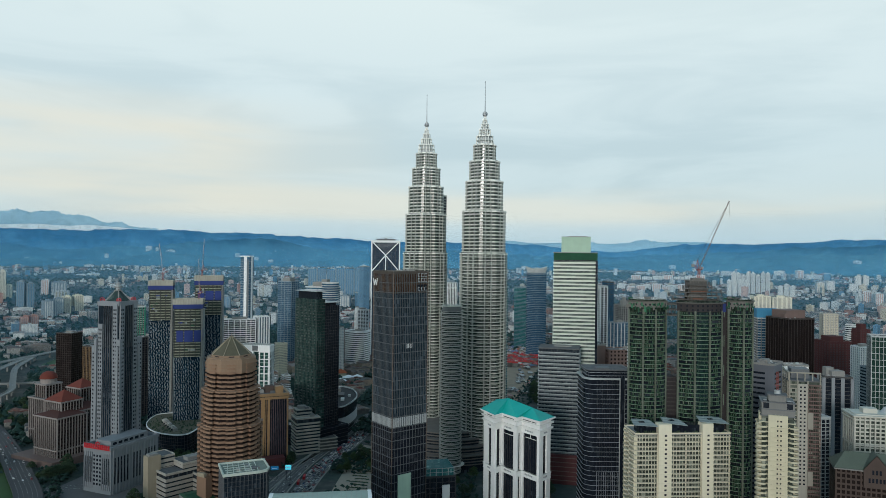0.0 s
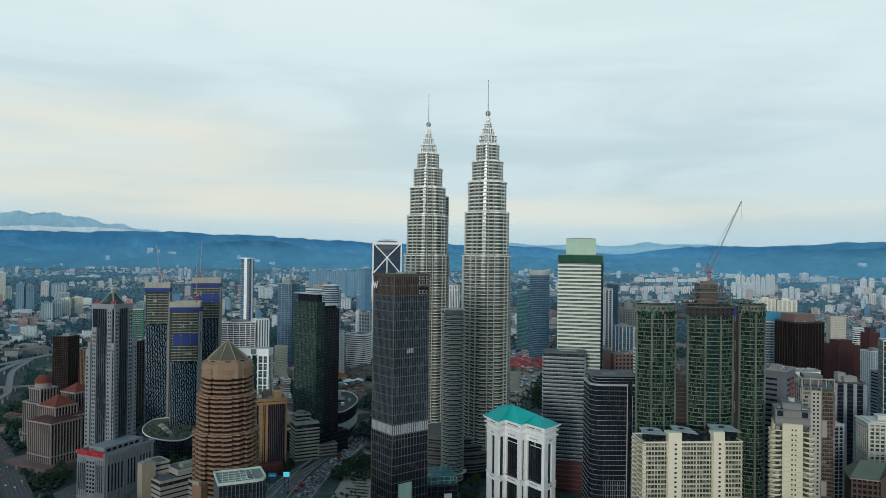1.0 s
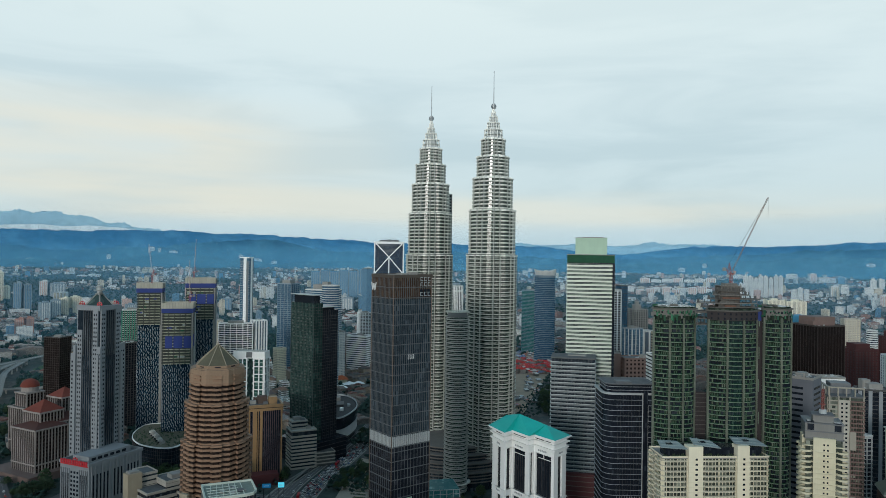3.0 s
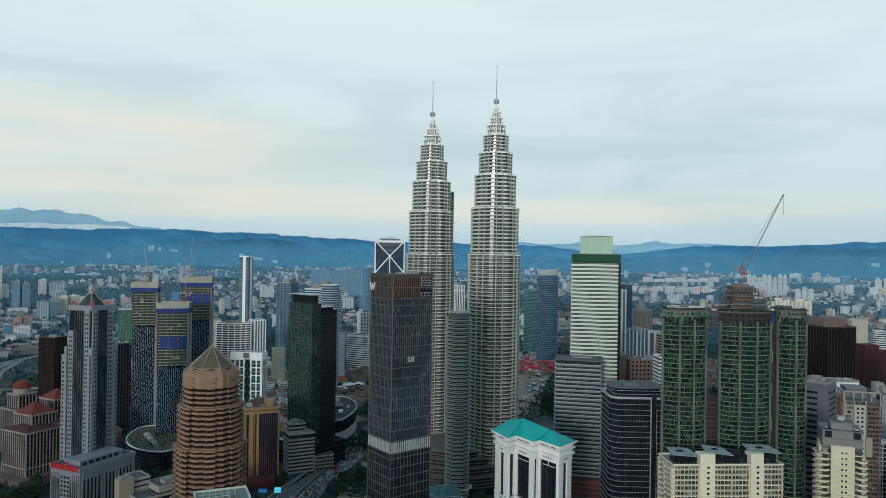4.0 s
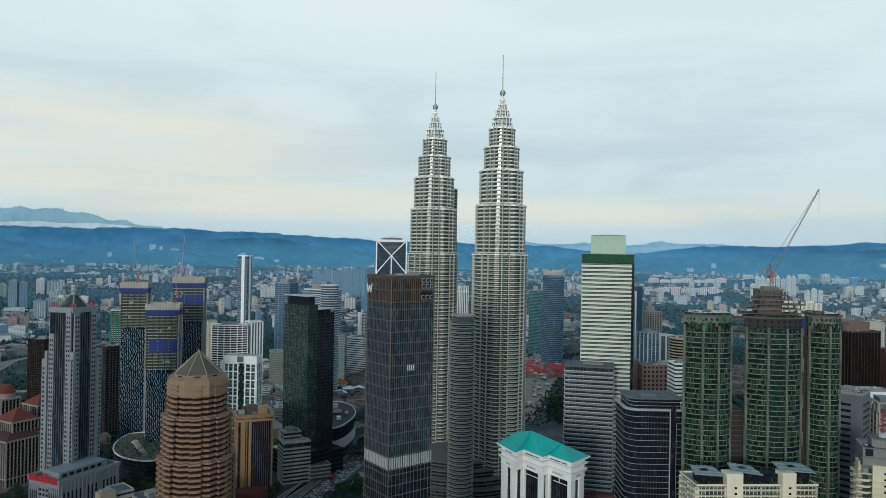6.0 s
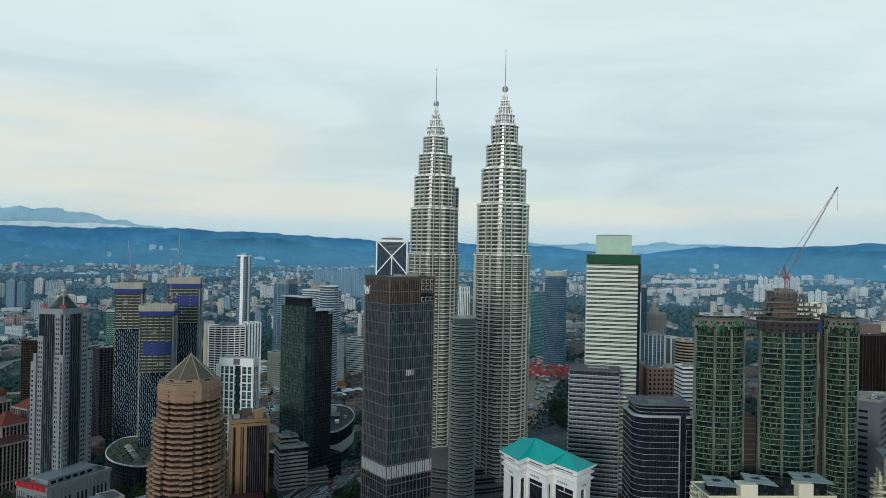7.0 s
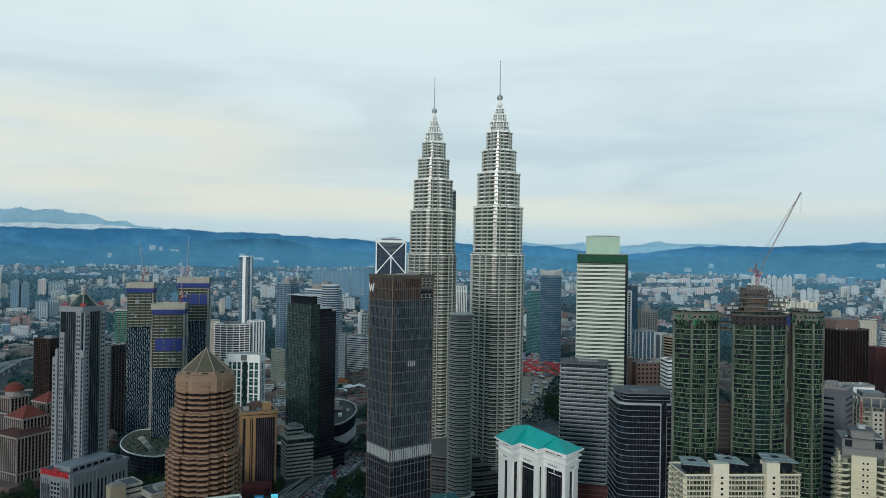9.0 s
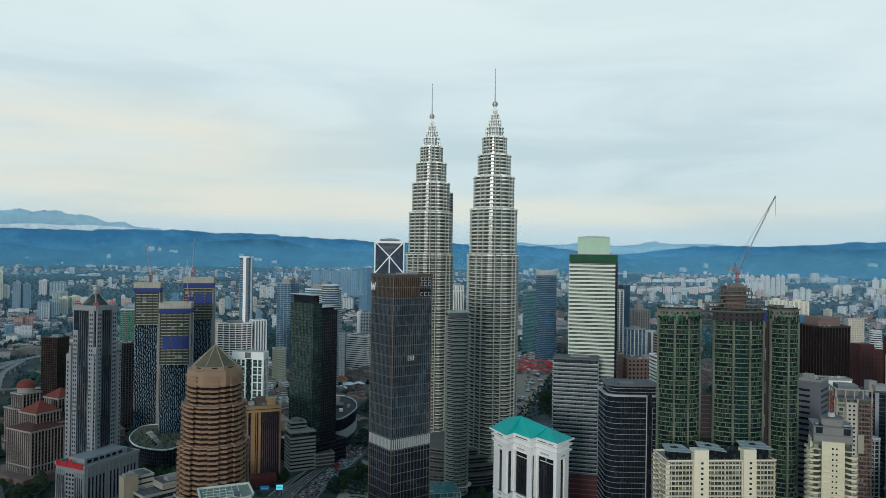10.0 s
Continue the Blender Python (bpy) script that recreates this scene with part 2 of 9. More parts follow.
# ---- geometry ----
class Mesh:
    """Collects faces with wall coordinates in metres; makes one mesh."""

    def __init__(self):
        self.v, self.f, self.uv = [], [], []

    def quad(self, a, b, c, d, uv=None):
        i = len(self.v)
        self.v += [a, b, c, d]
        self.f.append((i, i + 1, i + 2, i + 3))
        self.uv += uv or [(0, 0), (1, 0), (1, 1), (0, 1)]

    def face(self, pts):
        i = len(self.v)
        self.v += pts
        self.f.append(tuple(range(i, i + len(pts))))
        self.uv += [(p[0], p[1]) for p in pts]

    def side(self, poly, z0, z1, top=None, u0=0.0):
        """Walls over a closed outline (counter-clockwise); top: another outline for the upper edge."""
        top = top or poly
        u, n = u0, len(poly)
        for i in range(n):
            j = (i + 1) % n
            a, b, c, d = poly[i], poly[j], top[j], top[i]
            w = math.hypot(b[0] - a[0], b[1] - a[1])
            self.quad((*a, z0), (*b, z0), (*c, z1), (*d, z1), [(u, z0), (u + w, z0), (u + w, z1), (u, z1)])
            u += w
        return self

    def prism(self, poly, z0, z1, top=None):
        self.side(poly, z0, z1, top)
        self.face([(*p, z1) for p in (top or poly)])
        self.face([(*p, z0) for p in reversed(poly)])
        return self

    def ring(self, outer, inner, z0, z1):
        self.side(outer, z0, z1)
        self.side(list(reversed(inner)), z0, z1)
        n = len(outer)
        for i in range(n):
            j = (i + 1) % n
            a, b, c, d = outer[i], outer[j], inner[j], inner[i]
            self.quad((*a, z1), (*b, z1), (*c, z1), (*d, z1))
            self.quad((*d, z0), (*c, z0), (*b, z0), (*a, z0))
        return self

    def box(self, cx, cy, z0, sx, sy, h, ang=0.0):
        return self.prism(rect(cx, cy, sx, sy, ang), z0, z0 + h)

    def pyramid(self, poly, z0, apex):
        n = len(poly)
        for i in range(n):
            self.face([(*poly[i], z0), (*poly[(i + 1) % n], z0), apex])
        return self

    def bar(self, a, b, w):
        """A square bar from a to b."""
        a, b = Vector(a), Vector(b)
        d = (b - a).normalized()
        s = d.cross((0, 0, 1) if abs(d.z) < 0.9 else (1, 0, 0)).normalized() * w / 2
        t = d.cross(s).normalized() * w / 2
        c = [s + t, t - s, -s - t, s - t]
        for i in range(4):
            j = (i + 1) % 4
            self.quad(tuple(a + c[i]), tuple(b + c[i]), tuple(b + c[j]), tuple(a + c[j]))
        self.face([tuple(a + k) for k in c])
        self.face([tuple(b + k) for k in reversed(c)])
        return self

    def data(self, name, mat):
        me = bpy.data.meshes.new(name)
        me.from_pydata(self.v, [], self.f)
        lay = me.uv_layers.new(name="UVMap")
        lay.data.foreach_set("uv", np.array(self.uv, dtype=np.float32).ravel())
        me.materials.append(mat)
        me.update()
        return me


def rect(cx, cy, sx, sy, ang=0.0):
    c, s = math.cos(radians(ang)), math.sin(radians(ang))
    return [(cx + c * x - s * y, cy + s * x + c * y) for x, y in ((-sx / 2, -sy / 2), (sx / 2, -sy / 2), (sx / 2, sy / 2), (-sx / 2, sy / 2))]


def corner(x, y, ang, right, left):
    """A rectangle from its nearest corner: one side runs right metres along ang, the other left metres along ang + 90."""
    c, s = math.cos(radians(ang)), math.sin(radians(ang))
    return [(x, y), (x + c * right, y + s * right), (x + c * right - s * left, y + s * right + c * left), (x - s * left, y + c * left)]


def disc(cx, cy, r, n=24, r2=None, ang=0.0):
    return [(cx + r * math.cos(2 * math.pi * i / n + radians(ang)), cy + (r2 or r) * math.sin(2 * math.pi * i / n + radians(ang))) for i in range(n)]


def grow(poly, d):
    """The outline moved out by d."""
    out, n = [], len(poly)
    for i in range(n):
        p, a, b = Vector(poly[i]), Vector(poly[i - 1]), Vector(poly[(i + 1) % n])
        e, g = (p - a).normalized(), (b - p).normalized()
        n1, n2 = Vector((e.y, -e.x)), Vector((g.y, -g.x))
        m = n1 + n2
        k = d / max(0.3, 1 + n1.dot(n2))
        out.append((p.x + m.x * k, p.y + m.y * k))
    return out


def centre(poly):
    return sum(p[0] for p in poly) / len(poly), sum(p[1] for p in poly) / len(poly)


def local(poly, c):
    return [(p[0] - c[0], p[1] - c[1]) for p in poly]


def part(name, mesh, mat, parent, label="", at=None):
    """One mesh object under a thing or a part. mesh: a Mesh, or mesh data shared with an alike piece."""
    data = mesh.data(name, mat) if isinstance(mesh, Mesh) else mesh
    ob = new(name, data)
    ob.parent = parent
    if at:
        ob.matrix_basis = at if isinstance(at, Matrix) else Matrix.Translation(at)
    return tagged(ob, label)


def thing(name, x, y, z, label, category, group="", kind=""):
    ob = new(name)
    ob.location = (x, y, z)
    return tagged(ob, label, category, group, kind)


def bands(parent, poly, zs, h, out, mat, name="floor_band", depth=0.6, joined=False):
    """A ring round the building at each height, alike rings on one mesh; joined: one part, for what stays far off."""
    if joined:
        m = Mesh()
        for z in zs:
            m.ring(grow(poly, out), grow(poly, out - depth), z, z + h)
        return tagged(part("floor_banding", m, mat, parent), kind="stuff")
    data = Mesh().ring(grow(poly, out), grow(poly, out - depth), 0, h).data(name, mat)
    for z in zs:
        part(name, data, mat, parent, at=(0, 0, z))


def piers(parent, poly, z0, z1, step, w, out, mat, name="pier", sides=None, ends=True, joined=False):
    """Upright fins on the sides of the outline, alike fins on one mesh."""
    m = Mesh()
    data = Mesh().box(0, 0, 0, w, out + 0.4, z1 - z0).data(name, mat)
    n = len(poly)
    for i in range(n):
        if sides is not None and i not in sides:
            continue
        a, b = Vector(poly[i]), Vector(poly[(i + 1) % n])
        d = b - a
        if d.length < step * 0.6:
            continue
        k = max(1, round(d.length / step))
        ang = math.atan2(d.y, d.x)
        nrm = Vector((d.y, -d.x)).normalized()
        for j in range(0 if ends else 1, k + (1 if ends else 0)):
            p = a + d * (j / k) + nrm * (out / 2 - 0.2)
            if joined:
                m.box(p.x, p.y, z0, w, out + 0.4, z1 - z0, math.degrees(ang))
            else:
                part(name, data, mat, parent, at=Matrix.Translation((p.x, p.y, z0)) @ Matrix.Rotation(ang, 4, "Z"))
    if joined:
        tagged(part("pier_work", m, mat, parent), kind="stuff")


def building(name, label, poly, top, body, z0=0.0, fh=3.6, band=None, pier=None, roof=None, parapet=1.2, plant=(), category="tower", group="", first=0.0, cap=None, joined=False, plant_mat=None):
    """An office block or tower: glass body, floor bands, piers, parapet, roof and plant rooms."""
    c = centre(poly)
    e = thing(name, c[0], c[1], z0, label, category, group)
    p = local(poly, c)
    h = top - z0
    part("wall", Mesh().prism(p, 0, h - 0.3), body, e)
    if band:
        mat, bh, out = band
        n = int((h - first - parapet) / fh)
        bands(e, p, [first + i * fh for i in range(n + 1)], bh, out, mat, joined=joined)
    if pier:
        mat, step, w, out = pier[:4]
        piers(e, p, first, h - 0.5, step, w, out, mat, sides=pier[4] if len(pier) > 4 else None, joined=joined)
    rm = roof or roof_grey
    part("roof", Mesh().prism(grow(p, -0.3), h - 0.28, h), rm, e)
    pm = cap or (band[0] if band else (pier[0] if pier else concrete))
    if parapet:
        o = (band[2] if band else 0.3) + 0.05
        part("parapet", Mesh().ring(grow(p, o), grow(p, -0.5), h - 0.6, h + parapet), pm, e)
    for px, py, sx, sy, ph, ang in plant:
        part("plant_room", Mesh().box(px, py, h, sx, sy, ph, ang), plant_mat or concrete, e)
    return e

# ---- ground, hills ----
def ground_material():
    s = Shade("city_ground", 0.9)
    big = s.ramp(s.noise(0.0035, 6, 0.6), [(0.42, 0.0), (0.56, 1.0)])
    mid = s.ramp(s.noise(0.02, 5, 0.65), [(0.42, 0.0), (0.6, 1.0)])
    fine = s.ramp(s.noise(0.12, 4, 0.6), [(0.4, 0.0), (0.62, 1.0)])
    green = s.mix((0.018, 0.040, 0.034), (0.032, 0.060, 0.044), fine)
    town = s.mix((0.056, 0.052, 0.050), (0.115, 0.104, 0.098), fine)
    town = s.mix(town, (0.040, 0.046, 0.052), mid)
    s.bump(s.noise(0.2, 4), 0.4, 0.5)
    return s.color(s.mix(town, green, s.mix(big, mid, 0.45)))


EYE_X, EYE_Y, EYE_Z = 0.0, 70.0, 249.0
LEAN = 0.0166  # slope from plumb of the drawing board on which places were first set out


def terrain(x, y):
    """Flat near the towers; far out the land climbs gently towards the hills."""
    d = math.hypot(x - EYE_X, y - EYE_Y)
    if d < 2000:
        return 0.0
    k = (d - 2000) / 2300
    return EYE_Z * (1 - d / (d + 7000 * k * k))


def ground_sheet():
    xs = [-5200 + 100 * i for i in range(105)]
    ys = [-700 + 100 * i for i in range(60)]
    vs = [(x, y, terrain(x, y)) for y in ys for x in xs]
    n = len(xs)
    fs = [(j * n + i, j * n + i + 1, (j + 1) * n + i + 1, (j + 1) * n + i) for j in range(len(ys) - 1) for i in range(n - 1)]
    me = bpy.data.meshes.new("ground")
    me.from_pydata(vs, [], fs)
    me.materials.append(ground_material())
    for p in me.polygons:
        p.use_smooth = True
    tagged(new("ground", me), "city ground of streets, yards and patches of green", "ground", kind="structure")


ground_sheet()


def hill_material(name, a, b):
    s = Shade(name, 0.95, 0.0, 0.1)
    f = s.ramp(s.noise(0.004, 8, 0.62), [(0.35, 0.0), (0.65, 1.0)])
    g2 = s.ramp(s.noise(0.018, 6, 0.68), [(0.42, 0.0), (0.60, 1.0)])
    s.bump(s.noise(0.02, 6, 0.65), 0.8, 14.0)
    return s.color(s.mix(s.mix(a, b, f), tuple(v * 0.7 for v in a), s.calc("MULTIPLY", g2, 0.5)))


def ridge(name, label, dist, a0, a1, height, depth, mat, rough=1.0, base=0.0, seed=0.0, folds=0.8):
    """A range of hills along an arc; height(bearing) gives its crest."""
    rows, n = 9, 720
    vs, fs = [], []
    for i in range(n + 1):
        b = radians(a0 + (a1 - a0) * i / n)
        h = height(math.degrees(b))
        for j in range(rows + 1):
            k = j / rows
            d = dist - depth * (1 - k)
            fold = noise.fractal((i * 0.03 + seed, k * 2.2, seed), 0.9, 2.0, 6)
            small = noise.fractal((i * 0.16 + seed, k * 6.0, 5.0), 1.0, 2.0, 4)
            z = base + (h - base) * (math.sin(k * math.pi / 2) ** 1.25)
            z += rough * (44 * fold + 16 * small) * (1.0 if j == rows else folds)
            vs.append((EYE_X + d * math.sin(b), EYE_Y + d * math.cos(b), z if j else base - 40))
    for i in range(n):
        for j in range(rows):
            a = i * (rows + 1) + j
            fs.append((a, a + rows + 1, a + rows + 2, a + 1))
    me = bpy.data.meshes.new(name)
    me.from_pydata(vs, [], fs)
    me.materials.append(mat)
    for p in me.polygons:
        p.use_smooth = True
    return tagged(new(name, me), label, "hills", kind="structure")


def crest(dist, pts):
    """The crest's height by bearing; pts: slope across (right +) and slope up of points on the skyline, in thousandths."""
    bs = [math.degrees(math.atan(p[0] / 1000)) for p in pts]
    zs = [EYE_Z + (p[1] + LEAN * p[0]) / 1000 * dist * math.cos(radians(b)) for p, b in zip(pts, bs)]
    return lambda b: float(np.interp(b, bs, zs))


# distance haze is put into the hill colours as blue, palest farthest off
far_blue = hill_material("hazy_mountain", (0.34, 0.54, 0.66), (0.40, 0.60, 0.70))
mid_blue = hill_material("haze_blue_hills", (0.018, 0.138, 0.305), (0.070, 0.230, 0.395))
near_blue = hill_material("haze_blue_green_hills", (0.012, 0.092, 0.185), (0.060, 0.190, 0.285))
low_blue = hill_material("haze_blue_slopes", (0.016, 0.090, 0.155), (0.075, 0.200, 0.265))
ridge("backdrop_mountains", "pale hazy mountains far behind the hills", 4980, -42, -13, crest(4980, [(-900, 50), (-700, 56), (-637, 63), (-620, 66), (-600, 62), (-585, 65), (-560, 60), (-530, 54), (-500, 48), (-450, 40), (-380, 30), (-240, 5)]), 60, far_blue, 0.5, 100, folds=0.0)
ridge("backdrop_far_range", "range behind the hills, coloured pale haze blue", 4870, -6, 40, crest(4870, [(-100, 5), (60, 13), (100, 16), (130, 12), (190, 13), (250, 10), (300, 14), (340, 12), (420, 6), (800, 4)]), 200, far_blue, 0.4, 100, seed=9, folds=0.0)
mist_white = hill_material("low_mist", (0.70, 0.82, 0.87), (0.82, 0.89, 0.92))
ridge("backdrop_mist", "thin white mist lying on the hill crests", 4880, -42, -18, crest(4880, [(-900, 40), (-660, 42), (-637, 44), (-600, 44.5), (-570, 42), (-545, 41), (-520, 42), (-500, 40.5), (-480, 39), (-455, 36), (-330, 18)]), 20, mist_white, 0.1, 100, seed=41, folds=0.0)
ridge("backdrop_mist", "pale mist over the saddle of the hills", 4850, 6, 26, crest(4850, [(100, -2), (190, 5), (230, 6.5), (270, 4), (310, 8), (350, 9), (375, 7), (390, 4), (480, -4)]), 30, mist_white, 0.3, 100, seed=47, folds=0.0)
ridge("backdrop_hills", "long wooded hills on the horizon, coloured haze blue", 4800, -45, 45, crest(4800, [(-1000, 34), (-637, 36), (-560, 35), (-475, 34.5), (-400, 33), (-310, 29.5), (-250, 25.5), (-190, 22), (-120, 17), (-60, 14), (0, 13), (90, 11.5), (150, 8), (210, 1), (250, -2), (300, 4), (350, 6), (410, 7.5), (470, 9), (530, 12), (585, 15), (637, 13.5), (1000, 14)]), 300, mid_blue, 0.45, 110, seed=3)
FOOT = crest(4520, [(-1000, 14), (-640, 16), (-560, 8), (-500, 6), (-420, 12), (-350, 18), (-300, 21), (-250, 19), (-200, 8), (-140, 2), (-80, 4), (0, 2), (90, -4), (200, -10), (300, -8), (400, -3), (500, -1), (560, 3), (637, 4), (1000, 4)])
ridge("backdrop_foothills", "darker foothills below the range, coloured haze blue-green", 4520, -45, 45, FOOT, 260, near_blue, 0.6, 112, seed=17)
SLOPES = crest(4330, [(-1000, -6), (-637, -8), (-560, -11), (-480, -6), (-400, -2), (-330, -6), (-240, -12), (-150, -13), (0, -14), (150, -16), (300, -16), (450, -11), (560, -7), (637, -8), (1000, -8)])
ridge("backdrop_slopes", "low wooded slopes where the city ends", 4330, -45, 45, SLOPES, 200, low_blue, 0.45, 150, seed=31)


# ---- haze veils over the plain ----
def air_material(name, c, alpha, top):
    """Haze veil: a mostly clear sheet with haze blue as its diffuse colour; clears upwards."""
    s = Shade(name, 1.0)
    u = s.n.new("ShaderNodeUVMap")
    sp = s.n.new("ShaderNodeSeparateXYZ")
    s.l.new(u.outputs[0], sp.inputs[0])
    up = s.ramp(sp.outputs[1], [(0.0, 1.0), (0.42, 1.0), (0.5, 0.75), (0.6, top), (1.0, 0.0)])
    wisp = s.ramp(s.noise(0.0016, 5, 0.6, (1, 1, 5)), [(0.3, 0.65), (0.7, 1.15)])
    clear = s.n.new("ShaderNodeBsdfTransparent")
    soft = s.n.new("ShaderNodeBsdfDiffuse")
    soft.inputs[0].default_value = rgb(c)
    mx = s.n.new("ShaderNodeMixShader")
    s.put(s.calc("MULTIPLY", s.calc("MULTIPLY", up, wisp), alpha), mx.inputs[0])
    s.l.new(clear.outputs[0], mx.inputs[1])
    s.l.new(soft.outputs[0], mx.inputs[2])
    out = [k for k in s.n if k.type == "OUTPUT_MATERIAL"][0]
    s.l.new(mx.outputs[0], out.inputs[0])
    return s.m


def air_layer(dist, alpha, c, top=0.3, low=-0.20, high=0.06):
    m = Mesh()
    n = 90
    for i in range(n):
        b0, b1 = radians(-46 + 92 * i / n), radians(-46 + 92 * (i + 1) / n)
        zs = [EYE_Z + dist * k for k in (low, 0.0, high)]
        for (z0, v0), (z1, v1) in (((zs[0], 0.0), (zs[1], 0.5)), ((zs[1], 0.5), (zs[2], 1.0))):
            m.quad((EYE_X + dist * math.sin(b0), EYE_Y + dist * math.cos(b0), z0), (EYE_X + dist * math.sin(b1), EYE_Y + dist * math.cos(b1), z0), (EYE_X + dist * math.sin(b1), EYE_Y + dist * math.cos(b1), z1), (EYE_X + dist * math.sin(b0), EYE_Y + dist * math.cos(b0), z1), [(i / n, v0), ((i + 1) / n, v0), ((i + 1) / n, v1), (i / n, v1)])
    tagged(new("backdrop_haze", m.data("backdrop_haze", air_material("haze_veil", c, alpha, top))), "clear blue-tinted veil standing in for haze over the plain", "haze", kind="structure")


# curved veils, added to lay distance haze over what stands behind them
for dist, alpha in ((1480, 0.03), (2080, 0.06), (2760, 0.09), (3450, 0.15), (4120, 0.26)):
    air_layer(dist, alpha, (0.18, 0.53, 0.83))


# ---- the twin towers ----
mast_grey = paint("mast_grey", (0.36, 0.39, 0.41), 0.45, 0.2, 0.1)
# darker copy of the ledge steel: shade low on the towers, put into colour
shaded_steel = paint("shaded_ledge_steel", (0.64, 0.665, 0.61), 0.55, 0.14, 0.18)
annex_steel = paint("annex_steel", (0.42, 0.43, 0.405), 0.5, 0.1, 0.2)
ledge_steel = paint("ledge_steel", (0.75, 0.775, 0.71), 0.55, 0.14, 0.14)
column_steel = paint("column_steel", (0.43, 0.45, 0.41), 0.5, 0.1, 0.15)
crown_pane = glazing("crown_pane", (0.50, 0.52, 0.53), (0.70, 0.72, 0.72), (1.4, 3.0), 0.2)


def star(r, k=0.885, n=5):
    """Eight points with eight round bays between them."""
    out = []
    for i in range(8):
        a = i * math.pi / 4
        out.append((r * math.cos(a), r * math.sin(a)))
        for j in range(1, n):
            t = a + (math.pi / 4) * (0.17 + 0.66 * (j - 1) / (n - 2))
            b = 1 - abs((j - 1) / (n - 2) * 2 - 1) ** 2
            q = r * (k + (0.985 - k) * b)
            out.append((q * math.cos(t), q * math.sin(t)))
    return out


# from, to, radius of each stage of the shaft
TIERS = [(0.0, 246.0, 29.3), (247.5, 295.5, 26.9), (297.5, 331.0, 23.2), (332.6, 355.0, 18.7), (356.4, 374.6, 13.9)]


def twin_tower(x, y, turn, bustle):
    e = thing("skyscraper", x, y, 0, "pale steel skyscraper with ringed star-shaped floors and a spire", "skyscraper", "twin towers")
    spin = Matrix.Rotation(radians(turn), 4, "Z")
    for i, (z0, z1, r) in enumerate(TIERS):
        core = Mesh().prism(star(r - 2.1), z0 - 3, z1 + 1)
        part("glass_wall", core, steel_glass, e, at=spin)
        n = max(2, round((z1 - z0) / 4.0))
        step = (z1 - z0) / n
        # grey spandrel under a bright projecting ledge; dark glass between the floors
        # lowest stage: thinner ledges and duller steel put its shade into shape and colour
        fat = 1.0 if i else 0.80
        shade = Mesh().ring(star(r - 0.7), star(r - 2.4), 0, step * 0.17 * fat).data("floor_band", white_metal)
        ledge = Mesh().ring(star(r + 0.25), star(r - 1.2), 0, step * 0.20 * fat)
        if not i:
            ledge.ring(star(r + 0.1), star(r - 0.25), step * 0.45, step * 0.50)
        ledge = ledge.data("floor_ledge", (shaded_steel, ledge_steel, pale_steel)[min(i, 2)])
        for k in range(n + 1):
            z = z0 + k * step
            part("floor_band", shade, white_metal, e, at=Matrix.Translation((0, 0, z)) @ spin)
            part("floor_ledge", ledge, (shaded_steel, ledge_steel, pale_steel)[min(i, 2)], e, at=Matrix.Translation((0, 0, z + step * 0.17 * fat)) @ spin)
        fin = Mesh().prism(disc(0, 0, 0.66 if i else 0.76, 6), z0 - 1, z1 + 1.2).data("column", column_steel)
        for k in range(16):
            a = math.pi / 8 * k + math.pi / 16 * (1 if k % 2 else 0.35)
            q = r * 0.942
            part("column", fin, column_steel, e, at=spin @ Matrix.Translation((q * math.cos(a), q * math.sin(a), 0)))
        # set-back: dark neck with a thin overhanging cornice
        part("neck", Mesh().ring(star(r - 0.9), star(r - 3), z1 + 0.3, z1 + 1.7), steel_glass, e, at=spin)
        part("cornice", Mesh().ring(star(r + (0.9 if i else 0.5)), star(r - 2.0), z1 - 0.2, z1 + 0.5), pale_steel, e, at=spin)
    # pinnacle: open crowns of upright ribs, a ball of rings and a mast
    z = 375.4
    part("crown_ring", Mesh().ring(disc(0, 0, 13.0, 24), disc(0, 0, 9, 24), 375.2, 376.3), pale_steel, e)
    for h, r1, r2 in ((10.5, 10.6, 9.0), (8.0, 7.6, 6.2), (6.5, 5.2, 4.0), (5.0, 3.2, 2.3), (4.0, 1.8, 1.1)):
        part("crown_core", Mesh().prism(disc(0, 0, r1 * 0.84, 16), z, z + h, disc(0, 0, r2 * 0.80, 16)), crown_pane, e)
        rib = Mesh()
        for k in range(16):
            a = k * math.pi / 8
            rib.bar((r1 * math.cos(a), r1 * math.sin(a), z), (r2 * 1.06 * math.cos(a), r2 * 1.06 * math.sin(a), z + h + 1.4), 0.62 if r1 > 6 else 0.42)
        part("crown_rib", rib, pale_steel, e)
        part("crown_ring", Mesh().ring(disc(0, 0, r2 * 1.12 + 0.3, 16), disc(0, 0, r2 * 0.8, 16), z + h - 0.3, z + h + 0.4), pale_steel, e)
        part("crown_ring", Mesh().ring(disc(0, 0, (r1 + r2) * 0.53, 16), disc(0, 0, r2 * 0.8, 16), z + h * 0.48, z + h * 0.56), white_metal, e)
        z += h
    part("mast", Mesh().prism(disc(0, 0, 0.75, 8), z - 1, 412, disc(0, 0, 0.6, 8)).prism(disc(0, 0, 0.62, 8), 412, 451, disc(0, 0, 0.26, 8)).prism(disc(0, 0, 0.55, 8), 451, 452), mast_grey, e)
    ball = Mesh()
    for k in range(13):
        a0, a1 = math.pi * k / 13 - math.pi / 2, math.pi * (k + 1) / 13 - math.pi / 2
        rr = 3.1 * math.cos((a0 + a1) / 2)
        zz = 412.9 + 3.1 * math.sin((a0 + a1) / 2)
        ball.prism(disc(0, 0, max(0.3, rr), 16), zz - 0.19, zz + 0.19)
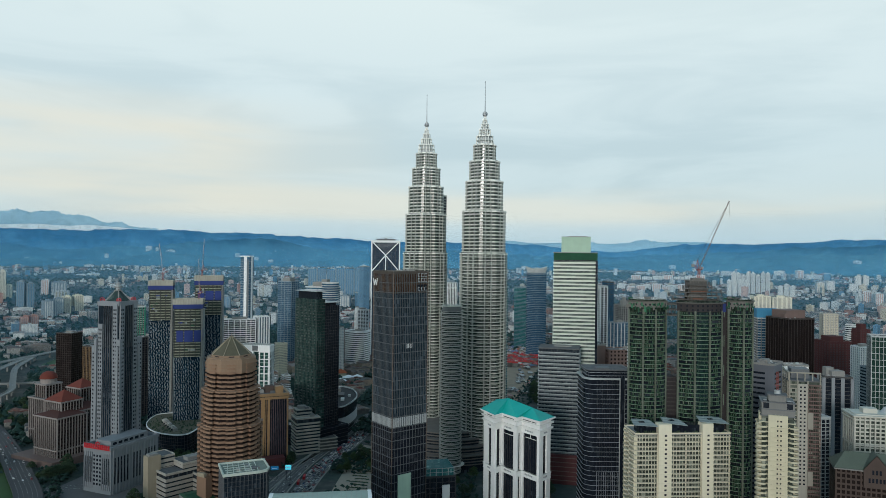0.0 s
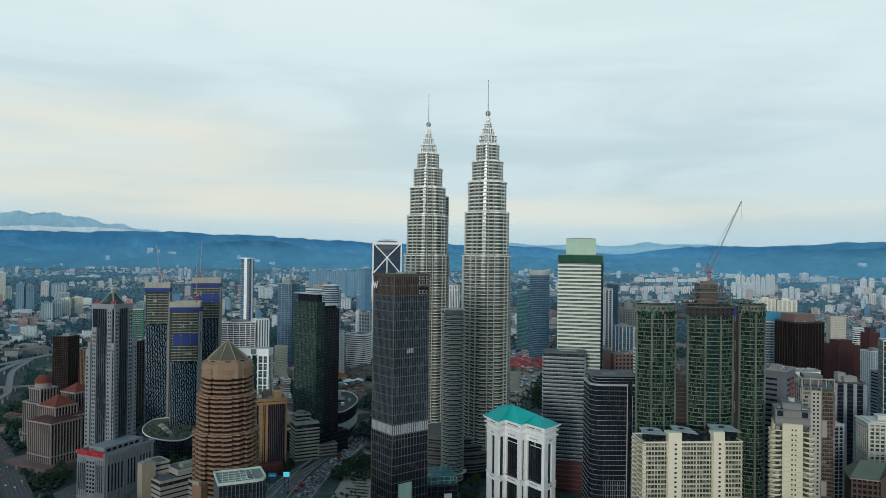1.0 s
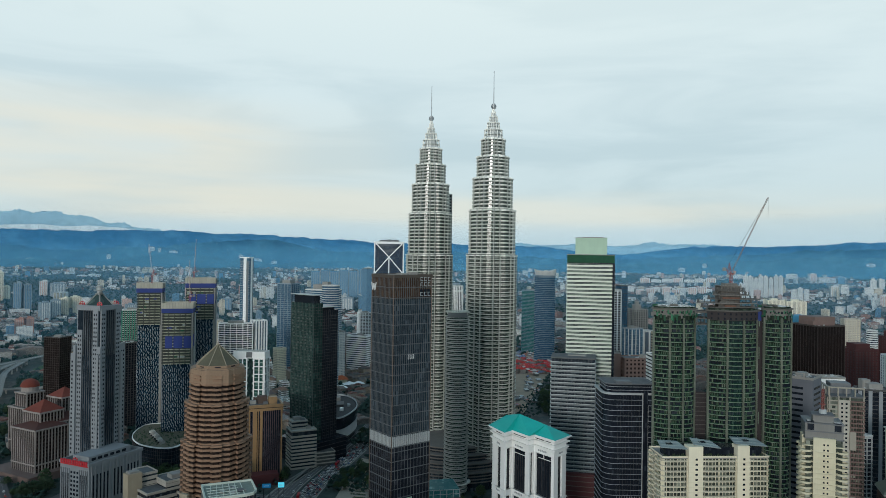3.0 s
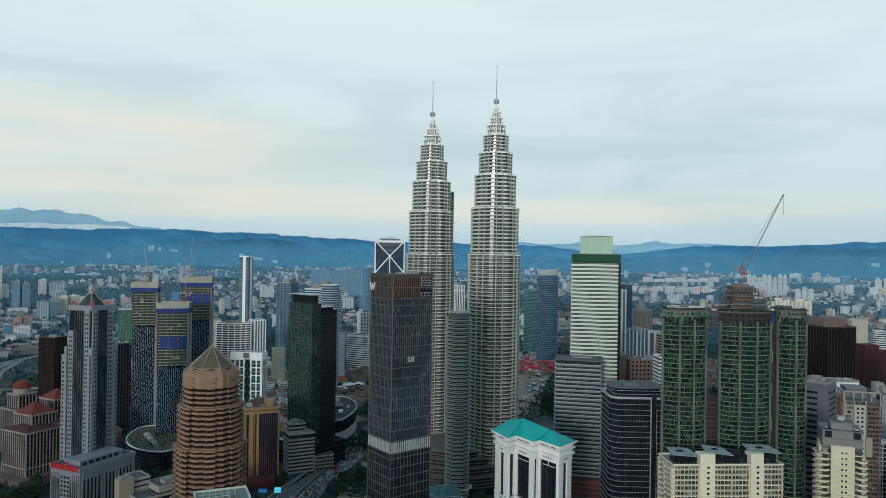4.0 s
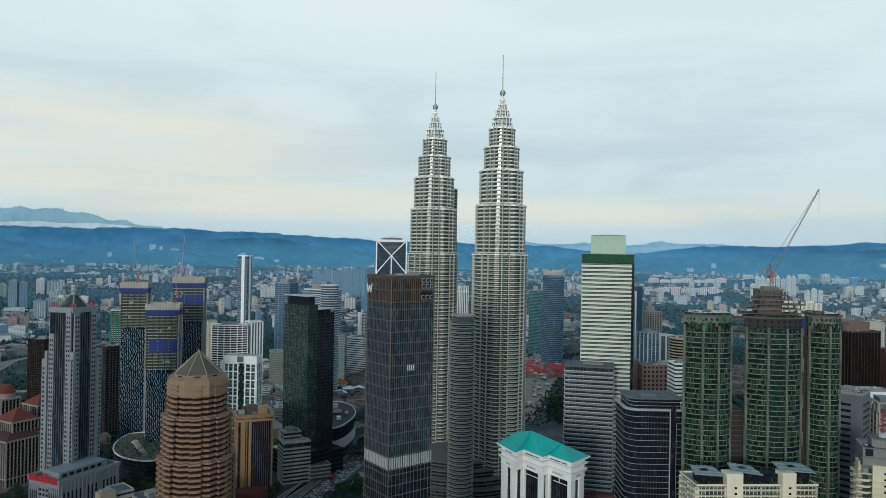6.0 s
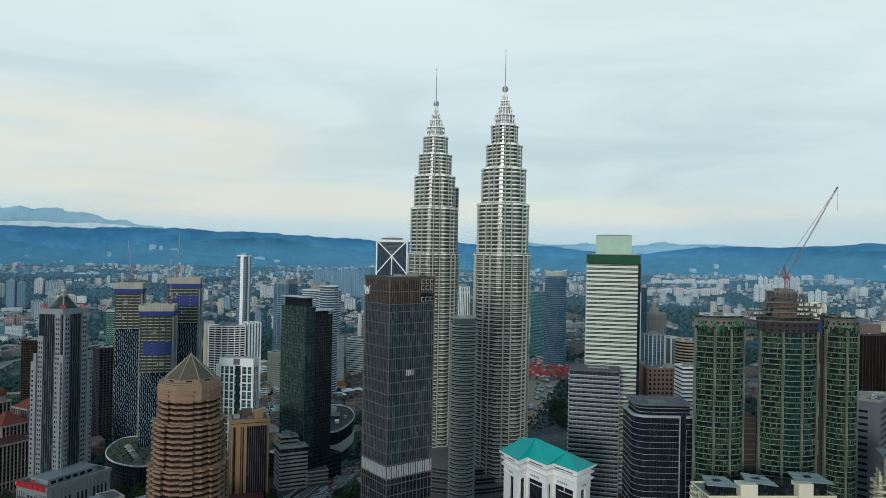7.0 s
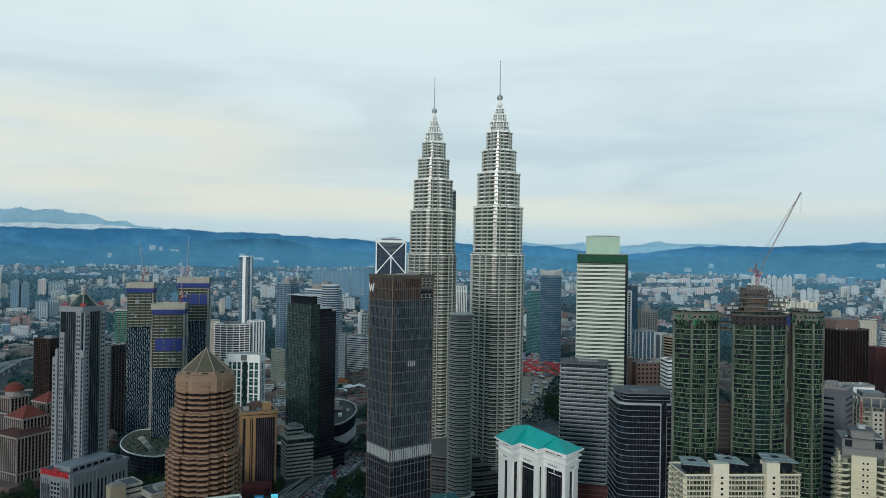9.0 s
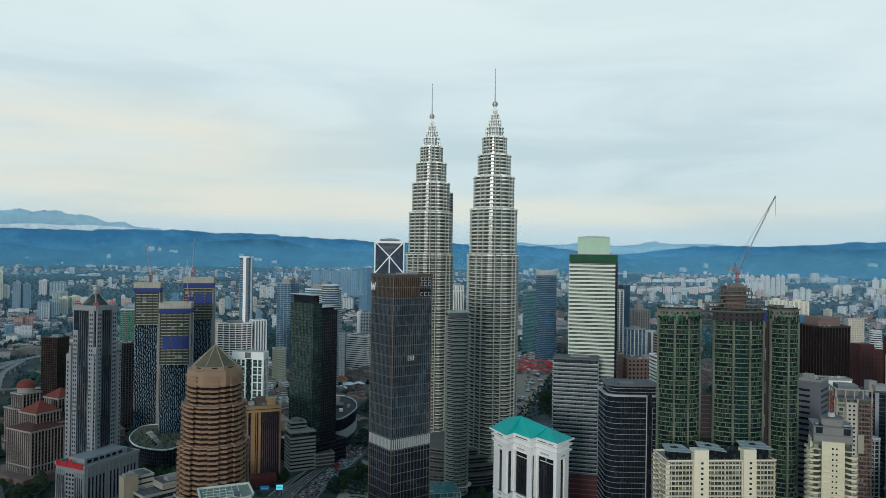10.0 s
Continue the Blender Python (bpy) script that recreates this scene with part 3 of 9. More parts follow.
        ball.prism(disc(0, 0, max(0.25, rr * 0.88), 16), zz - 0.36, zz + 0.36)
    part("ring_ball", ball, mast_grey, e, "ball of stacked steel rings")
    # round annex tower
    bx, by, bt, br_ = bustle
    part("annex_wall", Mesh().prism(disc(bx, by, br_ - 1.4, 32), 0, bt - 2), steel_glass, e)
    ring = Mesh().ring(disc(bx, by, br_, 32), disc(bx, by, br_ - 1.5, 32), 0, 1.2).ring(disc(bx, by, br_ + 0.5, 32), disc(bx, by, br_ - 0.2, 32), 2.4, 2.8).data("annex_band", annex_steel)
    for k in range(int((bt - 4) / 4.0)):
        part("annex_band", ring, annex_steel, e, at=(0, 0, 4 + k * 4.0))
    part("annex_cap", Mesh().prism(disc(bx, by, br_ - 1.4, 32), bt - 3, bt + 2.4, disc(bx, by, br_ - 2.4, 32)), grey_frame, e)
    part("annex_cap_ring", Mesh().ring(disc(bx, by, br_ - 0.4, 32), disc(bx, by, br_ - 3, 32), bt + 2.8, bt + 4), white_metal, e)
    return e


twin_tower(51.6, 831.0, 12, (-38.0, -55.0, 185.0, 12.2))
twin_tower(-19.6, 900.0, 12, (34.0, -34.0, 176.0, 12.2))



def skybridge():
    """Two-storey bridge between the towers on a pair of slanting legs."""
    a, b = Vector((-19.6, 900.0)), Vector((51.6, 831.0))
    d = (b - a).normalized()
    p, q, m = a + d * 25, b - d * 25, (a + b) / 2
    ang = math.degrees(math.atan2(d.y, d.x))
    L = (q - p).length
    e = thing("skybridge", m.x, m.y, 0, "pale steel bridge between the twin towers on slanting legs", "bridge")
    part("deck", Mesh().box(0, 0, 170.0, L, 5.2, 0.9, ang).box(0, 0, 174.4, L, 5.2, 0.7, ang).box(0, 0, 178.6, L, 5.6, 0.9, ang), white_metal, e)
    part("glazing", Mesh().box(0, 0, 170.9, L, 4.4, 3.5, ang).box(0, 0, 175.1, L, 4.4, 3.5, ang), steel_glass, e)
    for k in (-1, 1):
        end = d * (k * (L / 2 + 1))
        for o in (-1.6, 1.6):
            n = Vector((-d.y, d.x)) * o
            part("leg", Mesh().bar((n.x, n.y, 170), (end.x + n.x, end.y + n.y, 124), 1.1), white_metal, e)


skybridge()

# ---- helpers for facades ----
def edge(poly, i):
    """A side of an outline: start, direction, outward normal, length, turn."""
    a, b = Vector(poly[i]), Vector(poly[(i + 1) % len(poly)])
    d = b - a
    u = d.normalized()
    return a, u, Vector((u.y, -u.x)), d.length, math.atan2(u.y, u.x)


def slab_on(mesh, poly, i, s0, s1, z0, z1, out, back=0.4):
    """Adds a box to mesh, standing out metres from a side, from s0 to s1 along it."""
    a, u, n, _, ang = edge(poly, i)
    c = a + u * ((s0 + s1) / 2) + n * ((out - back) / 2)
    return mesh.box(c.x, c.y, z0, s1 - s0, out + back, z1 - z0, math.degrees(ang))


def place_on(poly, i, s, z, out=0.0):
    """The pose of a piece on a side: its x runs along the side, its -y points out."""
    a, u, n, _, ang = edge(poly, i)
    p = a + u * s + n * out
    return Matrix.Translation((p.x, p.y, z)) @ Matrix.Rotation(ang, 4, "Z")


def row_of(parent, name, data, poly, i, ss, zs, out=0.0, mat=None):
    for z in zs:
        for s in ss:
            part(name, data, mat, parent, at=place_on(poly, i, s, z, out))


def lattice(mesh, a, b, w, n, t):
    """A four-chord lattice beam from a to b."""
    a, b = Vector(a), Vector(b)
    d = (b - a).normalized()
    s = d.cross((0, 0, 1) if abs(d.z) < 0.95 else (1, 0, 0)).normalized() * w / 2
    q = d.cross(s).normalized() * w / 2
    c = [s + q, q - s, -s - q, s - q]
    for k in c:
        mesh.bar(a + k, b + k, t)
    for i in range(n):
        p0, p1 = a.lerp(b, i / n), a.lerp(b, (i + 1) / n)
        for j in range(4):
            m, l = c[j], c[(j + 1) % 4]
            mesh.bar(p0 + (m if i % 2 else l), p1 + (l if i % 2 else m), t * 0.7)
    return mesh


def crane(x, y, z, mast, jib, back, label, thick=0.34):
    """A luffing tower crane: lattice mast, cab, raised jib, counter-jib and hoist line."""
    e = thing("tower_crane", x, y, z, label, "crane")
    part("mast", lattice(Mesh(), (0, 0, 0), (0, 0, mast), 1.7, max(3, round(mast / 2.2)), thick * 0.6), crane_red, e)
    part("slewing_deck", Mesh().box(0, 0, mast, 4.2, 3.2, 0.9, 20), crane_red, e)
    part("cab", Mesh().box(1.9, -1.7, mast + 0.9, 1.7, 1.7, 2.2, 20), crane_white, e, "white operator cab")
    top = Vector((back[0] * 0.25, back[1] * 0.25, mast + 9))
    part("a_frame", Mesh().bar((0.8, 0.8, mast), top, thick).bar((-0.8, -0.8, mast), top, thick).bar((back[0] * 0.6, back[1] * 0.6, mast + 1), top, thick), crane_red, e)
    part("counter_jib", lattice(Mesh(), (0, 0, mast + 1), (back[0], back[1], mast + 1 + back[2]), 1.2, 4, thick * 0.55), crane_red, e)
    part("counterweight", Mesh().box(back[0], back[1], mast - 1.2 + back[2], 2.2, 2.2, 2.6), concrete, e)
    tip = Vector(jib) + Vector((0, 0, mast))
    part("jib", lattice(Mesh(), (0, 0, mast + 1), tip, 0.62, max(8, round(tip.length / 3)), thick * 0.30), crane_white, e, "pale lattice jib")
    part("pendant_line", Mesh().bar(top, tip, 0.14), dark_frame, e)
    part("hoist_line", Mesh().bar(tip, (tip.x, tip.y, max(tip.z - 14, mast)), 0.12), dark_frame, e)
    return e


# ---- dark hotel tower ----
def hotel_tower():
    poly = corner(-40.6, 577, 38, 35.6, 30.6)
    c = centre(poly)
    p = local(poly, c)
    e = thing("hotel_tower", *c, 0, "dark bronze-framed glass hotel tower with a white louvre belt", "skyscraper")
    part("lower_wall", Mesh().prism(p, 0, 102), hotel_low_glass, e)
    part("wall", Mesh().prism(p, 102, 214), hotel_glass, e)
    part("crown_wall", Mesh().prism(p, 214, 230), crown_glass, e, "rust-brown glazed crown storeys")
    bands(e, p, [7.0 * k for k in range(1, 15)] + [101.6] + [110.6 + 7.6 * k for k in range(14)] + [214.4, 222.5], 0.5, 0.42, fin_bronze)
    part("parapet", Mesh().ring(grow(p, 0.5), grow(p, -0.3), 230, 232.6), bronze, e)
    part("roof", Mesh().prism(grow(p, -0.35), 229.8, 230.4), roof_grey, e)
    for z0, z1, step in ((0, 101.5, 2.9), (110.8, 214.3, 1.75), (214.6, 232, 1.75)):
        piers(e, p, z0, z1, step, 0.26, 0.3, fin_bronze, "fin", sides=(0, 3))
        piers(e, p, z0, z1, 5.2, 0.26, 0.3, bronze, "fin", sides=(1, 2))
    corner_post = Mesh().box(0, 0, 0, 0.8, 0.8, 232).data("corner_post", bronze)
    for q in p:
        part("corner_post", corner_post, bronze, e, at=(*q, 0))
    louvre = Mesh().box(0, -0.2, 0, 1.0, 0.5, 7.6).data("louvre_panel", pale_grey)
    for i in (0, 3):
        L = edge(p, i)[3]
        n = round(L / 1.9)
        row_of(e, "louvre_panel", louvre, p, i, [(k + 0.5) * L / n for k in range(n)], [102.5], 0.1)
    # lit windows: their light is put into white paint
    bright_pane = Mesh().box(0, -0.02, 0, 0.85, 0.16, 4.0).data("drawn_blind", white_paint)
    row_of(e, "drawn_blind", bright_pane, p, 0, [14.3, 16.0, 17.7, 19.4], [167.6], 0.05)
    # open frame at the roof's corner
    for s in (25.5, 29.0, 32.5):
        part("terrace_opening", Mesh().box(0, -0.1, 0, 2.6, 0.7, 5.6), black_glass, e, at=place_on(p, 0, s, 215.5, 0.0))
    frame_bar = Mesh().box(0, 0, 0, 2.4, 0.35, 0.4).box(0, 0, 2.6, 2.0, 0.35, 0.4).box(-1.0, 0, 0, 0.4, 0.35, 3.0).data("terrace_frame", pale_grey)
    for s in (25.5, 29.0, 32.5):
        for z in (216.0, 223.6, 227.6):
            part("terrace_frame", frame_bar, pale_grey, e, "pale open terrace frame", at=place_on(p, 0, s, z, 0.75))
    for k, (sx, sy) in enumerate(((8, 6), (5, 9), (7, 4))):
        part("plant_room", Mesh().box(-8 + 8 * k, -4 + 5 * k, 230.3, sx, sy, 2.2 + 0.8 * k, 38), concrete, e)
    sign = Mesh()
    for a, b in (((0, 6), (1.6, 0)), ((1.6, 0), (3.2, 5)), ((3.2, 5), (4.8, 0)), ((4.8, 0), (6.4, 6))):
        sign.bar((a[0], 0, a[1]), (b[0], 0, b[1]), 0.6)
    part("roof_sign", sign, white_paint, e, "white sign of slanting strokes", at=place_on(p, 3, 0.8, 220, 0.9))
    part("mint_screen", Mesh().box(0, -0.3, 0, 13, 0.8, 62), pale_net, e, "pale mint construction screen", at=place_on(p, 0, 12.5, 0.1, 0.4))


crown_glass = glazing("crown_glass", (0.050, 0.026, 0.016), (0.13, 0.08, 0.05), (1.75, 4.0), 0.15, 0.6)
hotel_glass = glazing("hotel_glass", (0.018, 0.030, 0.042), (0.095, 0.125, 0.155), (1.75, 3.8), 0.12, 0.6)
hotel_low_glass = glazing("hotel_low_glass", (0.011, 0.014, 0.022), (0.042, 0.046, 0.058), (2.9, 3.5), 0.12, 0.5)
fin_bronze = paint("fin_bronze", (0.118, 0.132, 0.142), 0.5, 0.2, 0.2)
hotel_tower()


# ---- striped office tower and its lower block ----
def striped_tower():
    poly = corner(131.3, 817, -10, 48.6, 42)
    c = centre(poly)
    p = local(poly, c)
    e = thing("office_tower", *c, 0, "tall office tower striped with white sunshades, green netted top", "skyscraper")
    part("wall", Mesh().prism(p, 0, 239), grey_glass, e)
    n = 59
    bands(e, p, [3 + 4.0 * k for k in range(n)], 1.95, 0.9, shade_cream, depth=1.2)
    bands(e, p, [5.6 + 4.0 * k for k in range(n)], 0.55, 0.45, shade_green, "transom", 0.6)
    piers(e, p, 0, 239, 3.0, 0.18, 0.25, grey_frame, "mullion", sides=(0, 3))
    part("netted_storey", Mesh().prism(grow(p, 0.5), 239.2, 247.2), green_net, e, "storey wrapped in green safety net")
    bands(e, p, [240.5, 243.5, 246.8], 0.4, 0.8, green_net, "net_hoop")
    part("roof_slab", Mesh().prism(grow(p, 0.9), 247.2, 247.9), concrete, e)
    q = corner(10.0 + p[0][0], 8.0 + p[0][1], -10, 33, 22)
    part("netted_box", Mesh().prism(q, 247.9, 265.3), pale_net, e, "plant storey wrapped in pale green sheeting")
    part("top_slab", Mesh().prism(grow(q, 0.3), 265.3, 265.8).box(centre(q)[0] + 2, centre(q)[1], 265.8, 22, 12, 0.6, -10), concrete, e)
    piers(e, q, 247.9, 265.3, 5.5, 0.25, 0.25, pale_net, "sheet_post", sides=(0, 3))
    dark = Mesh()
    slab_on(dark, p, 0, 46.9, 49.4, 0, 239, 1.2)
    part("edge_shaft", dark, black_glass, e)


def striped_block():
    poly = corner(111.4, 785, -12, 41.5, 30)
    c = centre(poly)
    p = local(poly, c)
    e = thing("office_tower", *c, 0, "lower grey office block striped with sunshades", "office block")
    part("wall", Mesh().prism(p, 0, 138.6), grey_glass, e)
    bands(e, p, [3 + 3.95 * k for k in range(34)], 1.7, 0.6, slate_band, depth=1.2)
    bands(e, p, [4.7 + 3.95 * k for k in range(34)], 0.34, 1.0, hazy_lip, "ledge", 0.8)
    piers(e, p, 0, 138, 3.2, 0.16, 0.3, grey_frame, "mullion", sides=(0, 3), ends=False)
    part("roof", Mesh().prism(grow(p, 0.7), 138.6, 139.6), roof_grey, e)
    part("plant_room", Mesh().box(4, 3, 139.6, 18, 12, 0.9, -12), concrete, e)
    part("red_podium", Mesh().box(6, -8, 0, 52, 26, 30, -12), red_dark, e, "dark red podium with ledges")
    for k in range(6):
        part("podium_ledge", Mesh().box(6, -8, 4 + 4.6 * k, 53, 27, 0.7, -12), pink_stone, e)


slate_band = paint("slate_band", (0.17, 0.20, 0.21), 0.5, 0.1, 0.2)
hazy_lip = paint("pale_lip", (0.52, 0.57, 0.58), 0.5, 0.1, 0.15)
shade_green = paint("sunshade_green", (0.20, 0.26, 0.215), 0.5, 0.1, 0.2)
shade_cream = paint("sunshade_cream", (0.58, 0.64, 0.55), 0.5, 0.1, 0.15)
red_dark = paint("dark_red_stone", (0.11, 0.030, 0.032), 0.6, 0, 0.3)
striped_tower()
striped_block()


# ---- white tower with a turquoise roof ----
def turquoise_tower():
    """Three staggered bays, each turned to the street, under one hipped roof."""
    world = [(80.0, 594.0), (91.0, 607.0), (61.0, 648.0), (50.0, 652.0), (35.8, 635.0), (43.8, 617.0), (50.4, 625.0), (62.0, 607.0), (67.0, 612.0)]
    c = (64.0, 621.0)
    p = local(world, c)
    e = thing("apartment_tower", *c, 0, "white classical tower with a turquoise hipped roof", "tower")
    part("glass_wall", Mesh().prism(grow(p, -0.8), 0, 99), black_glass, e)
    # pilasters: side of the plan, from, to
    for i, s0, s1 in ((0, -0.6, 5.6), (0, 11.2, 17.4), (1, 0, 6), (1, 22, 28), (1, 45, 51), (2, 0, 11), (3, 0, 6), (3, 16, 22), (4, -0.6, 7.4), (4, 13.6, 20.2), (5, 0, 2.4), (5, 8.2, 10.6), (6, -0.4, 2.6), (6, 17.4, 21.6), (7, 0, 2.0), (7, 5.0, 7.0), (8, -0.4, 2.4), (8, 19.6, 22.4)):
        part("pilaster", slab_on(Mesh(), p, i, s0, s1, 0, 97, 0.5, 1.6), white_paint, e)
    for z, h in ((52.5, 5.0), (12.0, 4.0), (90.6, 4.6)):
        part("belt", Mesh().ring(grow(p, 0.75), grow(p, -1.4), z, z + h), white_paint, e)
        part("moulding", Mesh().ring(grow(p, 1.3), grow(p, -0.5), z + h - 0.5, z + h), white_paint, e)
        part("moulding", Mesh().ring(grow(p, 1.1), grow(p, -0.5), z, z + 0.4), white_paint, e)
    part("attic", Mesh().prism(grow(p, 0.6), 95.0, 104.0), white_paint, e)
    for z, o, h in ((95.2, 1.6, 0.5), (95.7, 2.4, 0.9), (99.4, 1.8, 0.5), (99.9, 2.7, 0.9), (102.8, 2.2, 0.7), (103.5, 3.2, 0.6), (104.1, 3.9, 0.9)):
        part("cornice", Mesh().ring(grow(p, o), grow(p, -0.6), z, z + h), white_paint, e)
    for i, s0, s1 in ((4, 6, 15), (6, 3, 18), (8, 2, 12), (8, 13.5, 19)):
        part("vent_slot", slab_on(Mesh(), p, i, s0, s1, 101.4, 102.0, 0.75, 0.3), black_glass, e)
    boss = Mesh().prism(disc(0, 0, 0.8, 12), 0, 0.25).data("roundel", pale_grey)
    for i, ss in ((0, (6.5, 8.5, 10.5)), (4, (8.5, 10.5, 12.5)), (6, (6, 8, 10, 12, 14)), (8, (6, 8, 10, 12, 14))):
        for z in (93.0, 55.2):
            for s in ss:
                part("roundel", boss, pale_grey, e, at=place_on(p, i, s, z, 0.72) @ Matrix.Rotation(radians(90), 4, "X"))
    bar = Mesh().box(0, 0, 0, 13.5, 0.3, 0.5).data("window_head", white_paint)
    part("window_head", bar, white_paint, e, at=place_on(p, 6, 10, 86.5, -0.5))
    part("window_head", bar, white_paint, e, at=place_on(p, 8, 11.2, 86.5, -0.5))
    part("window_post", Mesh().box(0, 0, 0, 0.5, 0.3, 3.6), white_paint, e, at=place_on(p, 8, 10.5, 87, -0.5))
    mull = Mesh().box(0, 0, 0, 0.14, 0.2, 80).data("mullion", dark_frame)
    for i, ss in ((6, (5.5, 8, 10.5, 13)), (8, (5, 8, 11, 14, 17))):
        for s in ss:
            part("mullion", mull, dark_frame, e, at=place_on(p, i, s, 8, -0.7))
    # roof: every eave edge climbs to the ridge
    q = grow(p, 3.3)
    ridge_pts = [(47 - c[0], 640 - c[1], 112.5), (57 - c[0], 631 - c[1], 115.6), (76 - c[0], 612 - c[1], 111.6)]
    to = (2, 2, 1, 0, 0, 1, 1, 1, 2)
    r = Mesh()
    for i in range(9):
        j = (i + 1) % 9
        A, B = (*q[i], 105.0), (*q[j], 105.0)
        if to[i] == to[j]:
            r.face([A, B, ridge_pts[to[i]]])
        else:
            r.face([A, B, ridge_pts[to[j]]])
            r.face([A, ridge_pts[to[j]], ridge_pts[to[i]]])
    part("roof", r, turquoise, e, "turquoise sheet roof")


turquoise_tower()


# ---- cream apartment block with slanted roof canopies ----
def cream_block():
    poly = corner(149.7, 545, 4, 75.8, 25)
    c = centre(poly)
    p = local(poly, c)
    e = thing("apartment_block", *c, 0, "cream apartment block with stacked balconies and slanted grey canopies", "apartment block")
    top = 104.0
    part("wall", Mesh().prism(p, 0, top), condo_glass, e)
    fl = [3.3 * k for k in range(1, 32)]
    bands(e, p, fl, 0.5, 0.7, cream_paint, "floor_band", 1.2)
    piers(e, p, 0, top, 2.55, 0.28, 0.25, cream_paint, "window_post", sides=(0, 3), joined=True)
    for i, s0, s1, out in ((0, -0.5, 17.2, 2.3), (0, 27.9, 52.3, 2.6), (0, 61.6, 76.2, 2.3), (3, -0.6, 11.6, 2.6), (3, 13.4, 25.4, 2.6)):
        w = s1 - s0
        flat = [(-w / 2, 0.3), (-w / 2, -out * 0.45), (-w / 2 + 2.4, -out), (w / 2 - 2.4, -out), (w / 2, -out * 0.45), (w / 2, 0.3)]
        slab = Mesh().prism(flat, 0, 0.36).data("balcony_slab", cream_paint)
        rail = Mesh()
        for j in range(1, 5):
            a, b = Vector((*flat[j - 1], 0)), Vector((*flat[j], 0))
            rail.quad((*a[:2], 0.36), (*b[:2], 0.36), (*b[:2], 1.0), (*a[:2], 1.0))
            rail.bar((*a[:2], 1.12), (*b[:2], 1.12), 0.14)
        rail = rail.data("balcony_rail", balcony_glass)
        for z in fl:
            part("balcony_slab", slab, cream_paint, e, at=place_on(p, i, (s0 + s1) / 2, z, 0.0))
            part("balcony_rail", rail, balcony_glass, e, at=place_on(p, i, (s0 + s1) / 2, z, 0.0))
    for i, ss in ((0, (0.4, 17.0, 28.1, 40.1, 52.2, 61.9, 75.4)), (3, (0.5, 12.5, 24.4))):
        wall = Mesh().box(0, 0, 0, 0.5, 2.4, top).data("party_wall", cream_paint)
        for s in ss:
            part("party_wall", wall, cream_paint, e, at=place_on(p, i, s, 0, 0.2))
    win = Mesh().box(0, 0, 0, 1.7, 0.3, 1.3).data("stair_window", black_glass)
    for s0, s1, hh in ((17.4, 27.7, 112.3), (52.6, 61.4, 112.6)):
        m = Mesh()
        slab_on(m, p, 0, s0, s1, 0, hh, 2.6, 6)
        st = part("stair_tower", m, cream_paint, e)
        led = Mesh()
        for z in fl:
            slab_on(led, p, 0, s0 - 0.2, s1 + 0.2, z - 0.05, z + 0.32, 2.95, 0.2)
        tagged(part("stair_ledge_work", led, cream_paint, e), kind="stuff")
        for z in fl[4:]:
            part("stair_window", win, black_glass, e, at=place_on(p, 0, s0 + (s1 - s0) * 0.55, z + 1.1, 2.52))
    part("roof_terrace", Mesh().prism(grow(p, 0.6), top, top + 0.8), concrete, e)
    bands(e, p, [top + 0.8], 1.0, 0.9, cream_paint, "parapet", 0.4)
    m = Mesh()
    slab_on(m, p, 0, 3, 73, top + 0.8, top + 6.5, -3, 14)
    part("penthouse", m, black_glass, e, "dark glazed penthouse storey")
    for s0, s1, z0, z1, d0, d1 in ((-2.5, 17.0, 113.2, 111.2, -1.5, 11), (22, 42, 114.4, 111.2, 0.5, 12), (52, 76, 114.8, 112.4, 0.5, 13)):
        a, u, n, _, ang = edge(p, 0)
        k = Mesh()
        q = [a + u * s0 - n * d0, a + u * s1 - n * d0, a + u * (s1 - 3) - n * d1, a + u * (s0 + 2) - n * d1]
        zs = (z0 - 1.6, z1 - 1.0, z1 + 1.2, z0)
        up = [(v.x, v.y, z + 0.5) for v, z in zip(q, zs)]
        dn = [(v.x, v.y, z) for v, z in zip(q, zs)]
        k.face(up), k.face(list(reversed(dn)))
        for j in range(4):
            l = (j + 1) % 4
            k.face([dn[j], dn[l], up[l], up[j]])
        cn = part("roof_canopy", k, canopy_grey, e, "slanted blue-grey metal canopy")
        fr = Mesh()
        for f in (0.33, 0.66):
            A, B = Vector(up[0]).lerp(Vector(up[1]), f), Vector(up[3]).lerp(Vector(up[2]), f)
            fr.bar(A + Vector((0, 0, 0.2)), B + Vector((0, 0, 0.2)), 0.35)
        for f in (0.3, 0.7):
            A, B = Vector(up[0]).lerp(Vector(up[3]), f), Vector(up[1]).lerp(Vector(up[2]), f)
            fr.bar(A + Vector((0, 0, 0.2)), B + Vector((0, 0, 0.2)), 0.35)
        part("canopy_rib", fr, canopy_grey, cn)
        mid = Vector(up[0]).lerp(Vector(up[2]), 0.5)
        part("skylight", Mesh().box(mid.x, mid.y, mid.z, 4.5, 3.2, 0.5, 4), grey_glass, cn, "small glazed roof light")
    planter = Mesh()
    rnd = random.Random(5)
    for k in range(60):
        s = rnd.choice((rnd.uniform(1, 16), rnd.uniform(29, 51), rnd.uniform(62, 74)))
        a, u, n, _, ang = edge(p, 0)
        v = a + u * s - n * rnd.uniform(0.3, 2.2)
        planter.pyramid(disc(v.x, v.y, rnd.uniform(0.4, 0.9), 5), top + 1.2, (v.x + rnd.uniform(-0.3, 0.3), v.y, top + rnd.uniform(2.2, 3.4)))
    tagged(part("terrace_plant", planter, leaf_dark, e, "dark green terrace shrubs"), "dark green terrace shrubs", kind="stuff")


